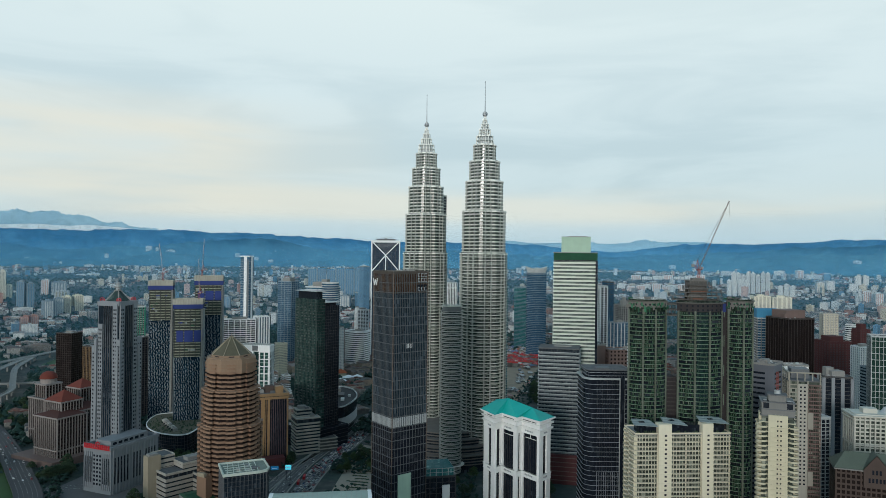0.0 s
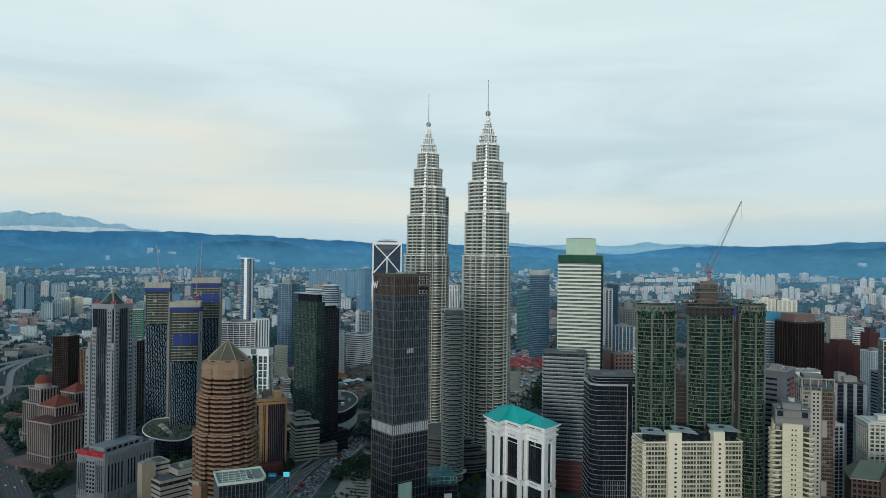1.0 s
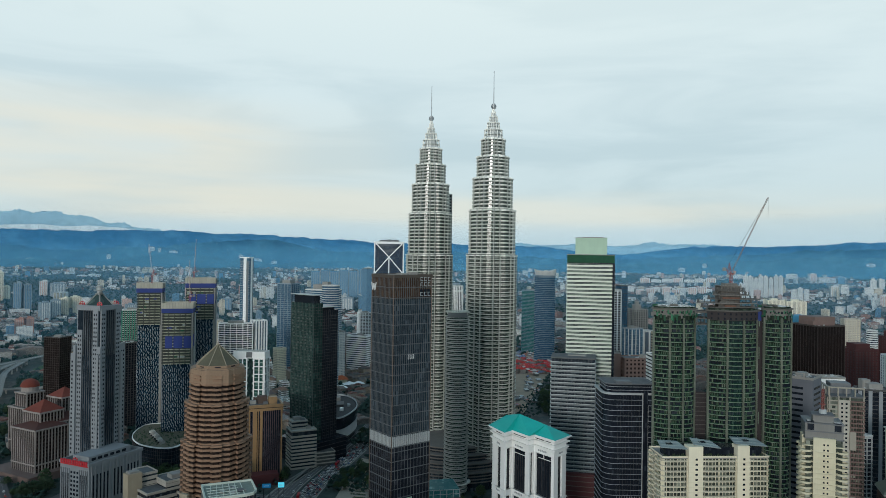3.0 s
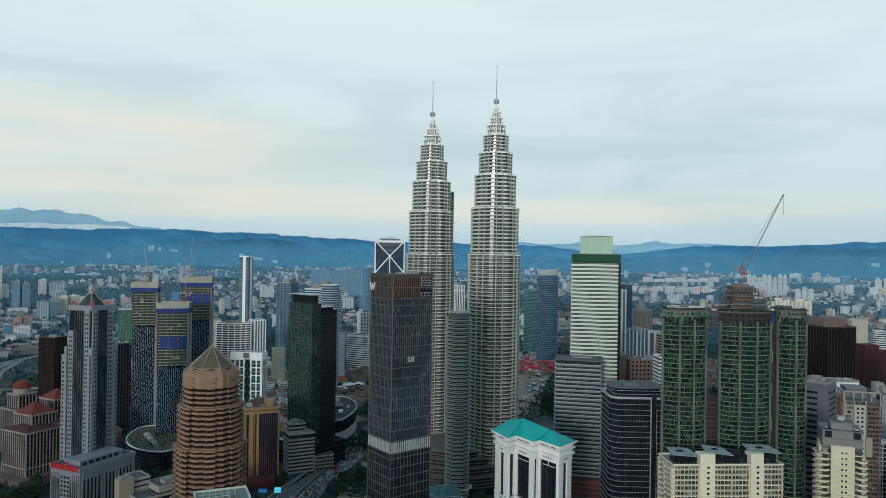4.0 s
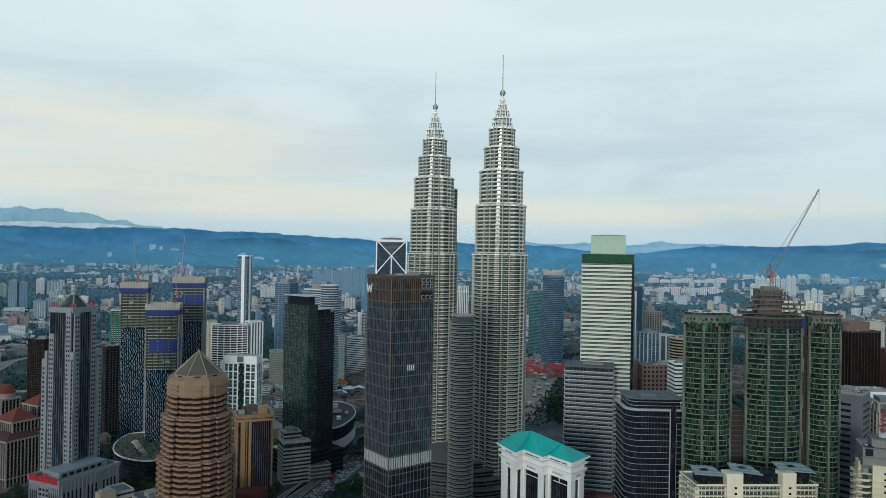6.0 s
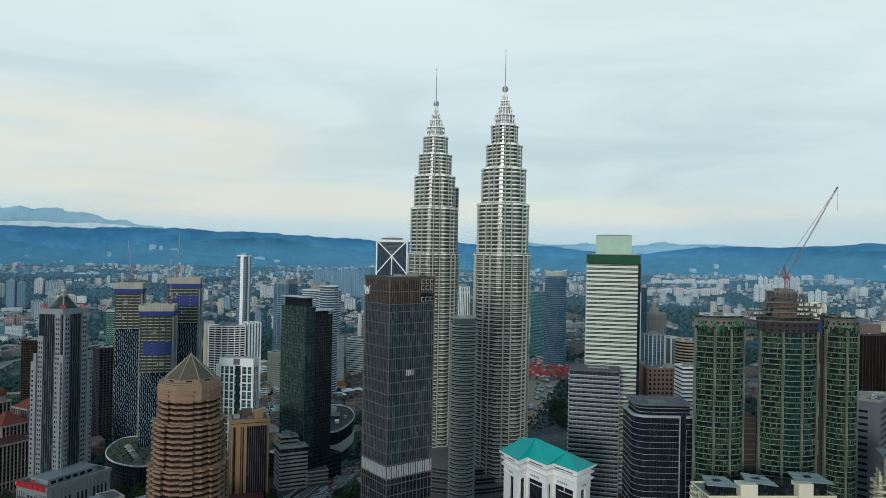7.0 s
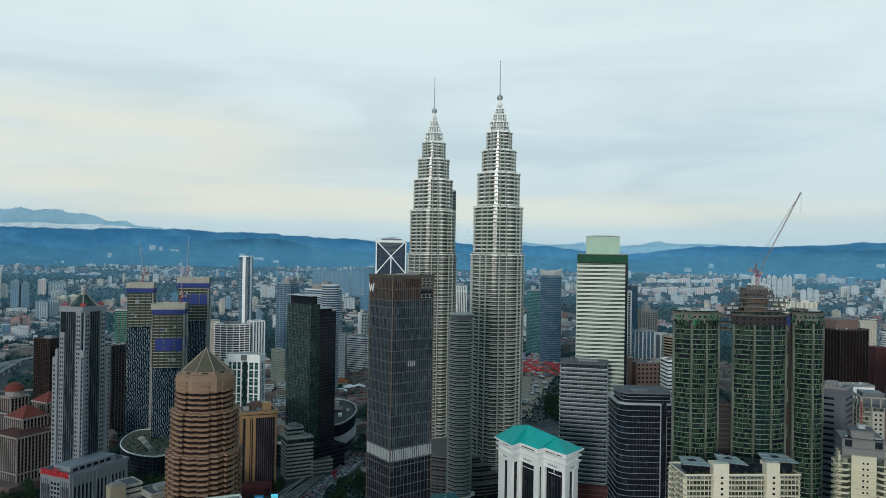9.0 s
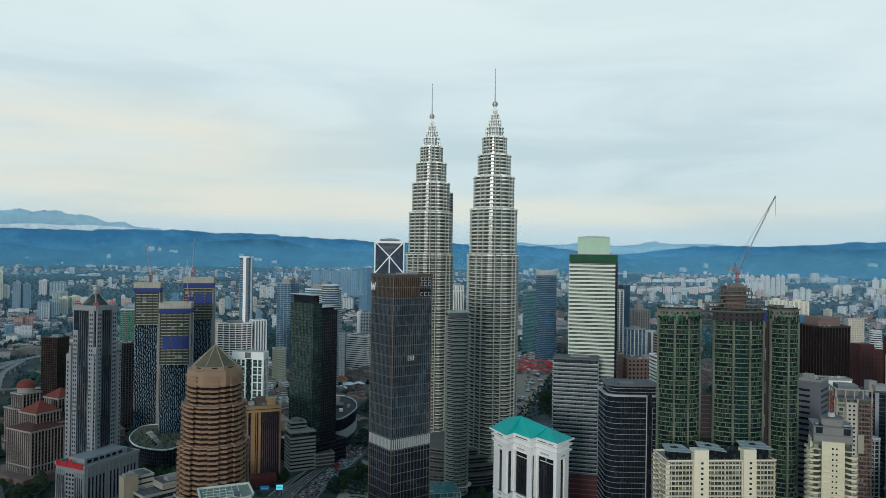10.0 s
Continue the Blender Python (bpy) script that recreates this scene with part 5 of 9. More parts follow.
patina = paint("patina_roof", (0.125, 0.15, 0.115), 0.6, 0.1, 0.35)
umber_stone = paint("umber_stone", (0.088, 0.062, 0.052), 0.8, 0, 0.3)
classic_block()
gabled_block()


# ---- bank tower with punched windows ----
def bank_tower():
    poly = corner(-341, 735, 73, 29.4, 29.3)
    c = centre(poly)
    p = local(poly, c)
    e = thing("bank_tower", *c, 0, "grey stepped bank tower with punched windows and glass roof", "office tower")
    core = grow(p, -1.4)
    part("glass_core", Mesh().prism(core, 40, 194), bank_glass, e)
    fh = 4.4
    for i in range(4):
        L = edge(p, i)[3]
        # two punched wall strips with a finned glass strip between, taller inside than outside
        for s0, s1, top in ((-5.2 if i == 3 else -2.0, 2.2, 148), (2.2, 8.0, 194 if i in (0, 2) else 172), (L - 8.0, L - 2.2, 194), (L - 2.2, L + (4.6 if i == 0 else 2.0), 156)):
            m = Mesh()
            slab_on(m, p, i, s0, s1, 40, top, 0.2 if s0 > 0 and s1 < L else 0.6, 2.2)
            st = part("wall_strip", m, grey_stone, e)
            w = s1 - s0
            pane = Mesh().box(0, 0, 0, w * 0.25, 0.5, 2.0).data("window", black_glass)
            o = (0.2 if s0 > 0 and s1 < L else 0.6) - 0.22
            zz = [46 + fh * k for k in range(int((top - 48) / fh))]
            if i in (0, 3):
                for f in (0.29, 0.71):
                    for z in zz:
                        part("window", pane, black_glass, e, at=place_on(p, i, s0 + w * f, z, o))
        fin = Mesh().box(0, 0, 0, 0.4, 1.2, 152).data("fin", grey_frame)
        for k in range(5):
            part("fin", fin, grey_frame, e, at=place_on(p, i, 9.4 + (L - 18.8) * k / 4, 41, -0.9))
        m = Mesh()
        slab_on(m, p, i, 8, L - 8, 40, 146, -0.6, 1.0)
        part("glass_bay", m, bank_glass, e)
    part("cornice", Mesh().ring(grow(p, -0.4), grow(p, -4), 192, 197), grey_stone, e)
    part("roof", Mesh().prism(grow(p, -2), 193.5, 195.5), roof_grey, e)
    q = grow(p, -5.5)
    part("glass_pyramid", Mesh().pyramid(q, 195.5, (0, 0, 211)), teal_dark, e, "pyramid roof of dark green glass")
    rib = Mesh()
    for k in q:
        rib.bar((*k, 196), (0, 0, 211.5), 1.2)
    part("pyramid_rib", rib, concrete, e)
    for z, r in ((208, 4.2), (211.5, 5.0), (215, 3.4)):
        part("lantern_ring", Mesh().prism(disc(0, 0, r, 12), z, z + 0.9), concrete, e)
    part("lantern", Mesh().prism(disc(0, 0, 2.2, 10), 206, 217), pale_grey, e)
    mast_on(e, 0, 0, 217, 12)
    for k in (0, 1, 3):
        x, y = p[k]
        x, y = x * 0.74, y * 0.74
        s = Mesh().ring(disc(0, 0, 2.5, 16), disc(0, 0, 1.9, 16), -0.5, 0.5).box(0, 0, -0.4, 0.5, 4.4, 0.8).box(0, 0, -0.3, 4.4, 0.5, 0.7)
        part("roof_emblem", s, sign_red, e, "round red roof emblem", at=Matrix.Translation((x, y, 198.4)) @ Matrix.Rotation(radians(30 if k else 0), 4, "Z") @ Matrix.Rotation(radians(90), 4, "X"))
    # podium
    pp = local(corner(-331, 700, 67, 62, 38), c)
    part("podium", Mesh().prism(pp, 0, 47), grey_stone, e, "grey stone podium")
    win = Mesh().box(0, 0, 0, 1.5, 0.4, 27).data("tall_window", black_glass)
    sq = Mesh().box(0, 0, 0, 2.4, 0.4, 2.2).data("podium_window", black_glass)
    row_of(e, "tall_window", win, pp, 0, [5 + 4.0 * k for k in range(14) if k not in (5, 9)], [10], -0.1)
    row_of(e, "tall_window", win, pp, 3, (3.0, 5.6, 8.2, 10.8, 27.2, 29.8, 32.4, 35.0), [10], -0.1)
    rib = Mesh().box(0, 0, 0, 0.7, 0.9, 38).data("podium_rib", grey_stone)
    row_of(e, "podium_rib", rib, pp, 3, (1.6, 4.3, 6.9, 9.5, 12.4, 25.6, 28.5, 31.1, 33.7, 36.4), [4], 0.2)
    row_of(e, "podium_window", sq, pp, 3, (15, 19, 23), [8 + 4.2 * k for k in range(8)], -0.1)
    post = Mesh().box(0, 0, 0, 1.1, 1.2, 47).data("podium_pier", grey_stone)
    row_of(e, "podium_pier", post, pp, 0, [3 + 4.0 * k for k in range(15)], [0], 0.2)
    part("podium_parapet", Mesh().ring(grow(pp, 0.7), grow(pp, -0.8), 46, 49.2), grey_stone, e)
    part("podium_roof", Mesh().prism(grow(pp, -0.9), 47, 47.4), roof_grey, e)
    up = Mesh()
    slab_on(up, pp, 0, 4, 52, 47, 54, -5, 26)
    part("podium_step", up, grey_stone, e)
    for k in range(6):
        part("podium_step_window", Mesh().box(0, 0, 0, 4.5, 0.3, 2.6), black_glass, e, at=place_on(pp, 0, 9 + 7 * k, 49.5, -4.9))
    part("roof_plant", Mesh().box(12, -10, 47.3, 9, 16, 3.5, 67), concrete, e)
    letter = Mesh().box(0, 0, 0, 2.2, 0.5, 4.2).data("sign_bar", sign_red)
    row_of(e, "sign_bar", letter, pp, 3, [2.5 + 3.0 * k for k in range(12)], [46.6], 0.9)
    part("sign_rail", slab_on(Mesh(), pp, 3, 1.0, 37.5, 45.6, 46.6, 1.0, 0.2), sign_red, e, "red sign rail")
    crest_sign = Mesh()
    for k in range(5):
        crest_sign.box(3.2 * math.cos(math.pi * k / 4), 0, 48.5 + 3.2 * math.sin(math.pi * k / 4), 1.5, 0.5, 1.5)
    part("crest_sign", crest_sign, sign_red, e, at=place_on(pp, 3, 19, 0, -0.5))


bank_glass = glazing("bank_glass", (0.012, 0.020, 0.030), (0.06, 0.08, 0.10), (1.6, 4.4), 0.12)
teal_dark = glazing("dark_green_glass", (0.030, 0.055, 0.052), (0.08, 0.12, 0.11), (2, 2), 0.2)
bank_tower()


# ---- unfinished towers with wavy fins ----
def wavy_tower(poly, top, clad, label, blue_rows):
    c = centre(poly)
    p = local(poly, c)
    e = thing("unfinished_tower", *c, 0, label, "unfinished tower", "wavy unfinished towers")
    part("wall", Mesh().prism(p, 0, top - 12), frame_glass, e)
    part("clad_wall", Mesh().prism(grow(p, 0.35), 0, clad), wave_glass, e)
    bands(e, p, [clad + 3.6 * k for k in range(int((top - 10 - clad) / 3.6))], 0.8, 0.9, olive_slab, "floor_slab", 2)
    bands(e, p, [clad + 3.6 * k + 1.4 for k in range(int((top - 12 - clad) / 3.6))], 0.08, 0.8, dark_frame, "guard_rail", 0.2)
    # raised strips: the dark of the gaps between bays is put into their colour
    piers(e, p, clad, top - 9, 6.4, 0.9, 1.05, bay_gap, "column", sides=(0, 2, 3))
    # bare concrete corner shaft and loose sheets on some floors
    part("corner_shaft", Mesh().box(p[0][0] + 0.4, p[0][1] + 1.5, 0, 2.6, 4.5, top - 13, 14), concrete, e, "bare concrete corner shaft")
    rnd = random.Random(int(clad))
    for k in range(9):
        z, L = clad + 3.6 * rnd.randrange(2, max(3, int((top - 16 - clad) / 3.6))), edge(p, 3)[3]
        a0 = rnd.uniform(0, L - 6)
        part("site_sheet", slab_on(Mesh(), p, 3, a0, a0 + rnd.uniform(2, 6), z + 0.4, z + 3.0, 0.6, -0.2), rnd.choice((blue_net, light_sheet, light_sheet, green_net)), e, "loose site sheet")
    # short leaning white fins over the clad part
    rnd = random.Random(int(top))
    for i in (0, 2, 3):
        _, u, n, L, ang = edge(p, i)
        m = Mesh()
        cols = max(2, round(L / 2.1))
        for k in range(cols):
            s, z = (k + 0.5) * L / cols, 4.0 + rnd.uniform(0, 3)
            while z < clad - 4:
                h = rnd.uniform(3.0, 6.6)
                lean = h * rnd.choice((0.14, 0.2, 0.24, 0.28, -0.04))
                q = [Vector(p[i]) + u * (s + t) + n * 0.7 for t in (lean / 2, -lean / 2)]
                m.bar((q[0].x, q[0].y, z), (q[1].x, q[1].y, z + h), 0.22)
                z += h + rnd.uniform(0.3, 1.5)
        tagged(part("fin_work", m, fin_grey, e, "short leaning white fins"), "short leaning white fins", kind="stuff")
    for z0, z1 in blue_rows:
        for i, f0, f1 in ((3, 0.08, 0.34), (3, 0.38, 0.70), (3, 0.74, 1.0), (0, 0.05, 0.9)):
            L = edge(p, i)[3]
            part("blue_sheet", slab_on(Mesh(), p, i, L * f0, L * f1, z0, z1, 1.3, -1.0), blue_net, e, "blue safety sheet")
    part("blue_screen", Mesh().ring(grow(p, 2.0), grow(p, 1.6), top - 12.5, top - 6.5), blue_net, e, "blue climbing screen")
    part("formwork_screen", Mesh().ring(grow(p, 2.4), grow(p, 1.9), top - 7.0, top), form_yellow, e, "pale yellow climbing formwork")
    post = Mesh().box(0, 0, 0, 0.3, 0.3, 7.4).data("screen_post", concrete)
    for i in range(4):
        L = edge(p, i)[3]
        for k in range(int(L / 3.2)):
            part("screen_post", post, concrete, e, at=place_on(p, i, 3.2 * k + 1, top - 7, 2.5))
    part("top_deck", Mesh().prism(grow(p, 1.8), top - 6.2, top - 5.2), dark_concrete, e)
    part("hoist_shaft", Mesh().box(p[1][0] + 1.6, p[1][1], 0, 2.4, 2.4, top - 14), pale_grey, e)
    return e


light_sheet = paint("pale_site_sheet", (0.30, 0.36, 0.34), 0.8, 0, 0.3)
fin_grey = paint("fin_grey", (0.52, 0.60, 0.64), 0.5, 0.1, 0.2)
bay_gap = paint("bay_gap", (0.055, 0.062, 0.058), 0.85, 0, 0.35)
olive_slab = paint("slab_edge", (0.42, 0.43, 0.33), 0.85, 0, 0.35)
form_yellow = paint("formwork_ply", (0.44, 0.42, 0.35), 0.8, 0, 0.35)
frame_glass = glazing("bare_frame_void", (0.040, 0.050, 0.044), (0.10, 0.13, 0.09), (3.0, 3.6), 0.5, 0.5)
wave_glass = glazing("wave_glass", (0.006, 0.018, 0.034), (0.035, 0.08, 0.12), (1.9, 3.6), 0.12)
wavy_tower(corner(-370, 950, 104, 20, 27), 211.5, 156, "unfinished glass tower with wavy fins and blue screens", ())
wavy_tower(corner(-312, 900, 104, 22, 32), 189.5, 113, "shorter unfinished tower with wavy fins and blue sheets", ((133, 148),))
wavy_tower(corner(-339, 1060, 104, 24, 37), 214.0, 160, "unfinished glass tower with wavy fins and broad screens", ((180, 193),))
crane(-384, 958, 206, 14, (-7, 4, 42), (5, 6, 3), "red luffing crane on an unfinished tower", 0.34)
crane(-372, 1072, 208, 13, (2, 2, 50), (6, 3, 2), "red luffing crane on the tallest unfinished tower", 0.34)
crane(-318, 912, 184, 11, (-3, 5, 46), (4, 3, 2), "slim luffing crane on the shorter unfinished tower", 0.26)


def smooth(pts, rounds=2):
    """Cuts the corners of a closed outline until it runs in a curve."""
    for k in range(rounds):
        out = []
        for a, b in zip(pts, pts[1:] + pts[:1]):
            a, b = Vector(a), Vector(b)
            out += [tuple(a.lerp(b, 0.25)), tuple(a.lerp(b, 0.75))]
        pts = out
    return pts


def boat_podium():
    pts = smooth([(-374, 935), (-375, 900), (-366, 866), (-346, 838), (-322, 824), (-302, 822), (-296, 840), (-298, 935)])
    c = centre(pts)
    p = local(pts, c)
    e = thing("podium_block", *c, 0, "dark curved podium with a planted roof terrace and pale rim", "podium")
    part("wall", Mesh().prism(p, 0, 28), bank_glass, e)
    bands(e, p, [4, 8, 12, 16, 20, 24], 0.3, 0.25, dark_frame)
    piers(e, p, 0, 28, 3.0, 0.25, 0.3, dark_frame, "mullion", joined=True)
    part("rim", Mesh().ring(grow(p, 0.6), grow(p, -0.4), 28, 29.3), white_paint, e, "thin white rim")
    part("street_rim", Mesh().ring(grow(p, 2.2), grow(p, 1.2), 0, 1.0), pale_grey, e)
    part("deck", Mesh().prism(grow(p, -0.4), 28, 28.4), terrace_earth, e, "planted brown terrace")
    rnd = random.Random(3)
    # stepped white pavilions in a slanting row
    for k in range(6):
        x, y = -12 + 5.2 * k, 10 - 7.4 * k
        part("pavilion", Mesh().box(x, y, 28.4, 5.2, 6.5, 4.4 - 0.3 * k, 50).box(x + 0.6, y - 0.4, 32.8 - 0.3 * k, 3.2, 4.0, 1.2, 50), concrete if k % 2 else roof_pale, e, "white roof pavilion")
        part("pavilion_window", Mesh().box(x - 2.0, y - 2.6, 29.2, 2.4, 0.4, 1.8, 50), black_glass, e)
    sh = Mesh()
    for k in range(260):
        x, y = rnd.uniform(-40, 40), rnd.uniform(-36, 40)
        if not inside(grow(p, -2.5), x, y):
            continue
        r = rnd.uniform(0.6, 1.5)
        sh.pyramid(disc(x, y, r, 5, ang=rnd.uniform(0, 60)), 28.4, (x + rnd.uniform(-0.5, 0.5), y, 28.6 + r * rnd.uniform(0.8, 1.8)))
    tagged(part("roof_shrub", sh, leaf_dark, e, "dry green roof shrubs"), kind="stuff")


def inside(poly, x, y):
    hit = False
    for a, b in zip(poly, poly[1:] + poly[:1]):
        if (a[1] > y) != (b[1] > y) and x < a[0] + (b[0] - a[0]) * (y - a[1]) / (b[1] - a[1]):
            hit = not hit
    return hit


terrace_earth = paint("terrace_earth", (0.135, 0.125, 0.085), 0.95, 0, 0.5, 0.3)
boat_podium()


# ---- brown octagonal tower ----
def octagon(r, bay, cut=0.30):
    """An octagon with a raised bay on each side."""
    out = []
    for i in range(8):
        a0, a1 = math.pi / 4 * (i - 0.5) + 0.3, math.pi / 4 * (i + 0.5) + 0.3
        A, B = Vector((math.cos(a0), math.sin(a0))) * r, Vector((math.cos(a1), math.sin(a1))) * r
        n = (A + B).normalized() * bay
        p, q = A.lerp(B, cut), A.lerp(B, 1 - cut)
        out += [tuple(A), tuple(p), tuple(p + n), tuple(q + n), tuple(q)]
    return out


def octagon_tower():
    e = thing("office_tower", -212, 695, 0, "brown stone octagonal tower with pyramid roof and stepped tiers", "office tower")
    for z0, z1, r, bay in ((0, 84, 30.8, 2.8), (84, 117, 27.9, 2.5), (117, 141, 24.5, 2.2)):
        p = octagon(r, bay)
        part("glass_wall", Mesh().prism(grow(p, -1.9), z0, z1), brown_glass, e)
        n = round((z1 - z0) / 4.2)
        st = (z1 - z0) / n
        bands(e, p, [z0 + k * st for k in range(n)], st * 0.43, 0.0, brown_stone, "floor_band", 2.4)
        part("tier_rim", Mesh().ring(grow(p, 0.3), grow(p, -3), z1 - 0.6, z1 + 0.8), brown_stone, e)
        part("tier_roof", Mesh().prism(grow(p, -2), z1 - 1, z1), roof_grey, e)
    p = octagon(25.0, 0.2)
    part("crown", Mesh().prism(grow(p, 0.3), 134, 146), brown_light, e, "plain sandstone crown storey")
    part("crown_ledge", Mesh().ring(grow(p, 0.9), grow(p, -3), 141.5, 142.4), brown_light, e)
    for z in (134.6, 138.4):
        part("crown_joint", Mesh().ring(grow(p, 0.42), grow(p, -1), z, z + 0.5), brown_stone, e, "darker stone course")
    part("crown_ledge", Mesh().prism(grow(p, -1.5), 146, 147), brown_light, e)
    q = disc(0, 0, 20.5, 8, ang=40)
    part("roof_base", Mesh().prism(q, 147, 149.2), brown_light, e)
    slot = Mesh().box(0, 0, 0, 5, 0.4, 0.9).data("vent_slot", black_glass)
    for i in range(8):
        part("vent_slot", slot, black_glass, e, at=place_on(q, i, edge(q, i)[3] / 2, 147.6, 0.05))
    part("pyramid_roof", Mesh().pyramid(grow(q, -0.8), 149.2, (0, 0, 165.8)), bronze_roof, e, "weathered bronze pyramid roof")
    rib = Mesh()
    for k in grow(q, -0.8):
        rib.bar((*k, 149.4), (0, 0, 166), 0.45)
    part("roof_rib", rib, sand_stone, e)
    part("finial", Mesh().prism(disc(0, 0, 0.6, 8), 165.3, 168, disc(0, 0, 0.2, 8)), sand_stone, e)
    # plain panels where the lower tier steps out
    for a in (-60, -118, -30):
        x, y = 33 * math.cos(radians(a)), 33 * math.sin(radians(a))
        part("terrace_block", Mesh().box(x, y, 0, 12, 8, 42, a + 90), brown_stone, e)
        part("terrace_panel", Mesh().box(x * 1.1, y * 1.1, 42.2, 9, 3, 3.5, a + 90), sand_stone, e)


brown_light = paint("tan_stone", (0.285, 0.192, 0.128), 0.7, 0, 0.22)
octagon_tower()


# ---- ochre block, stepped block, black glass tower, white grid block ----
def ochre_block():
    poly = corner(-213, 800, 22, 35.5, 26)
    c = centre(poly)
    p = local(poly, c)
    e = thing("office_block", *c, 0, "ochre and black office block with boxy roof plant", "office block")
    part("wall", Mesh().prism(p, 0, 84), black_glass, e)
    piers(e, p, 0, 79, 2.05, 0.55, 0.4, plum_fin, "fin", sides=(0, 3))
    for i, ss, w in ((0, (6.6,), 4.2), (0, (13.2,), 2.6), (0, (0.7, 34.8), 1.4), (3, (13.0, 25.3), 1.4)):
        k = Mesh().box(0, 0, 0, w, 1.6, 79).data("ochre_pier", gold_panel)
        for s in ss:
            part("ochre_pier", k, gold_panel, e, at=place_on(p, i, s, 0, 0.3))
    part("ochre_belt", Mesh().ring(grow(p, 0.9), grow(p, -1), 78.5, 81.2), gold_panel, e)
    part("crown", Mesh().ring(grow(p, 1.1), grow(p, -1), 82, 85.4), gold_dark, e)
    part("roof", Mesh().prism(grow(p, -0.9), 83.5, 84.3), roof_grey, e)
    for x, y, sx, sy, h, m in ((-3, 2, 10, 9, 8, umber_stone), (9, 0, 9, 8, 8, gold_dark), (-11, -5, 6, 5, 4, concrete), (-10, 6, 7, 6, 5, umber_stone), (3, -6, 5, 3, 3, roof_grey)):
        part("plant_room", Mesh().box(x, y, 84.3, sx, sy, h, 22), m, e)
    part("gold_slit", slab_on(Mesh(), p, 0, 9.6, 10.6, 0, 79, 0.5), gold_dark, e)
    part("red_podium", Mesh().box(6, -22, 0, 30, 14, 12, 22), red_dark, e, "dark red entrance podium")


plum_fin = paint("plum_fin", (0.11, 0.075, 0.080), 0.5, 0.1, 0.2)
gold_dark = paint("dark_ochre", (0.31, 0.195, 0.10), 0.5, 0.1, 0.3)
ochre_block()


def stepped_block():
    e = thing("office_block", -168, 862, 0, "grey-beige stepped office block with ribbon windows", "office block")
    for k, (sx, sy, z0, z1) in enumerate(((29, 25, 0, 43), (18, 15, 43, 52))):
        p = rect(2 - 4.5 * k, 2.5 * k, sx, sy, 27)
        part("wall", Mesh().prism(p, z0, z1), grey_glass, e)
        bands(e, p, [z0 + 4 * j for j in range(int((z1 - z0) / 4))], 2.2, 0.4, stone_beige)
        part("parapet", Mesh().ring(grow(p, 0.5), grow(p, -0.5), z1 - 0.5, z1 + 1), stone_beige, e)
        part("roof", Mesh().prism(grow(p, -0.5), z1 - 0.2, z1 + 0.2), roof_pale, e)
    part("plant_room", Mesh().box(-4, 4, 52.2, 9, 8, 3.5, 27), concrete, e)
    part("plant_room", Mesh().box(3, 1, 52.2, 4, 5, 2.4, 27), grey_frame, e)
    part("terrace_hut", Mesh().box(9, 2, 43.2, 6, 9, 2.6, 27), concrete, e)
    p = rect(26, 8, 24, 18, 27)
    part("low_wing", Mesh().prism(p, 0, 16), dark_concrete, e)
    bands(e, p, [3, 7, 11, 15], 1.4, 0.3, stone_beige, "wing_band")


stone_beige = paint("grey_beige_stone", (0.44, 0.41, 0.36), 0.8, 0, 0.3)
stepped_block()


def black_tower():
    poly = corner(-156.7, 870, 51, 37.5, 41.1)
    c = centre(poly)
    p = local(poly, c)
    e = thing("office_tower", *c, 0, "black and dark green glass tower with thin roof canopies", "skyscraper")
    L0, L3 = edge(p, 0)[3], edge(p, 3)[3]
    a = corner(p[0][0], p[0][1], 51, 13.5, 41.1)
    b = local(corner(0, 0, 51, 24, 36), (0, 0))
    u = Vector((math.cos(radians(51)), math.sin(radians(51))))
    b = [(q[0] + p[0][0] + u.x * 13.5, q[1] + p[0][1] + u.y * 13.5) for q in b]
    part("wall", Mesh().prism(a, 0, 190), dark_green_tower, e)
    part("wing_wall", Mesh().prism(b, 0, 181), black_glass, e)
    bands(e, a, [3.7 * k for k in range(1, 51)], 0.35, 0.25, dark_frame)
    bands(e, b, [3.7 * k for k in range(1, 48)], 0.3, 0.2, dark_frame)
    for z0, z1, st in ((0, 190, 2.6),):
        piers(e, a, z0, z1, st, 0.22, 0.3, green_frame, "fin", sides=(3,))
        piers(e, a, z0, z1, 3.2, 0.2, 0.2, dark_frame, "fin", sides=(0,))
    piers(e, b, 0, 181, 3.2, 0.2, 0.2, dark_frame, "fin", sides=(0,))
    rnd = random.Random(11)
    boxes = Mesh()
    for z in [8 + 3.7 * k for k in range(48)]:
        for k in range(5):
            if rnd.random() < 0.6:
                s = 3 + 8 * k + rnd.choice((0, 2.6))
                slab_on(boxes, a, 3, s - 1.15, s + 1.15, z, z + 1.3, 0.85, 0.1)
    tagged(part("balcony_box", boxes, green_frame, e, "small grey-green balcony boxes"), kind="stuff")
    q = grow(a, -2.5)
    part("crown_drum", Mesh().prism(q, 190, 199), black_glass, e)
    part("roof_canopy", Mesh().prism(grow(a, 1.0), 199.5, 200.3), pale_grey, e, "thin pale roof canopy")
    part("wing_canopy", Mesh().prism(grow(b, 0.8), 184.5, 185.3), pale_grey, e, "thin pale roof canopy")
    part("wing_drum", Mesh().prism(grow(b, -3), 181, 184.5), black_glass, e)
    part("dark_podium", Mesh().prism(grow(p, 9), 0, 26), black_glass, e)
    bands(e, grow(p, 9), [5, 10, 15, 20, 25], 0.5, 0.3, dark_frame, "podium_band")


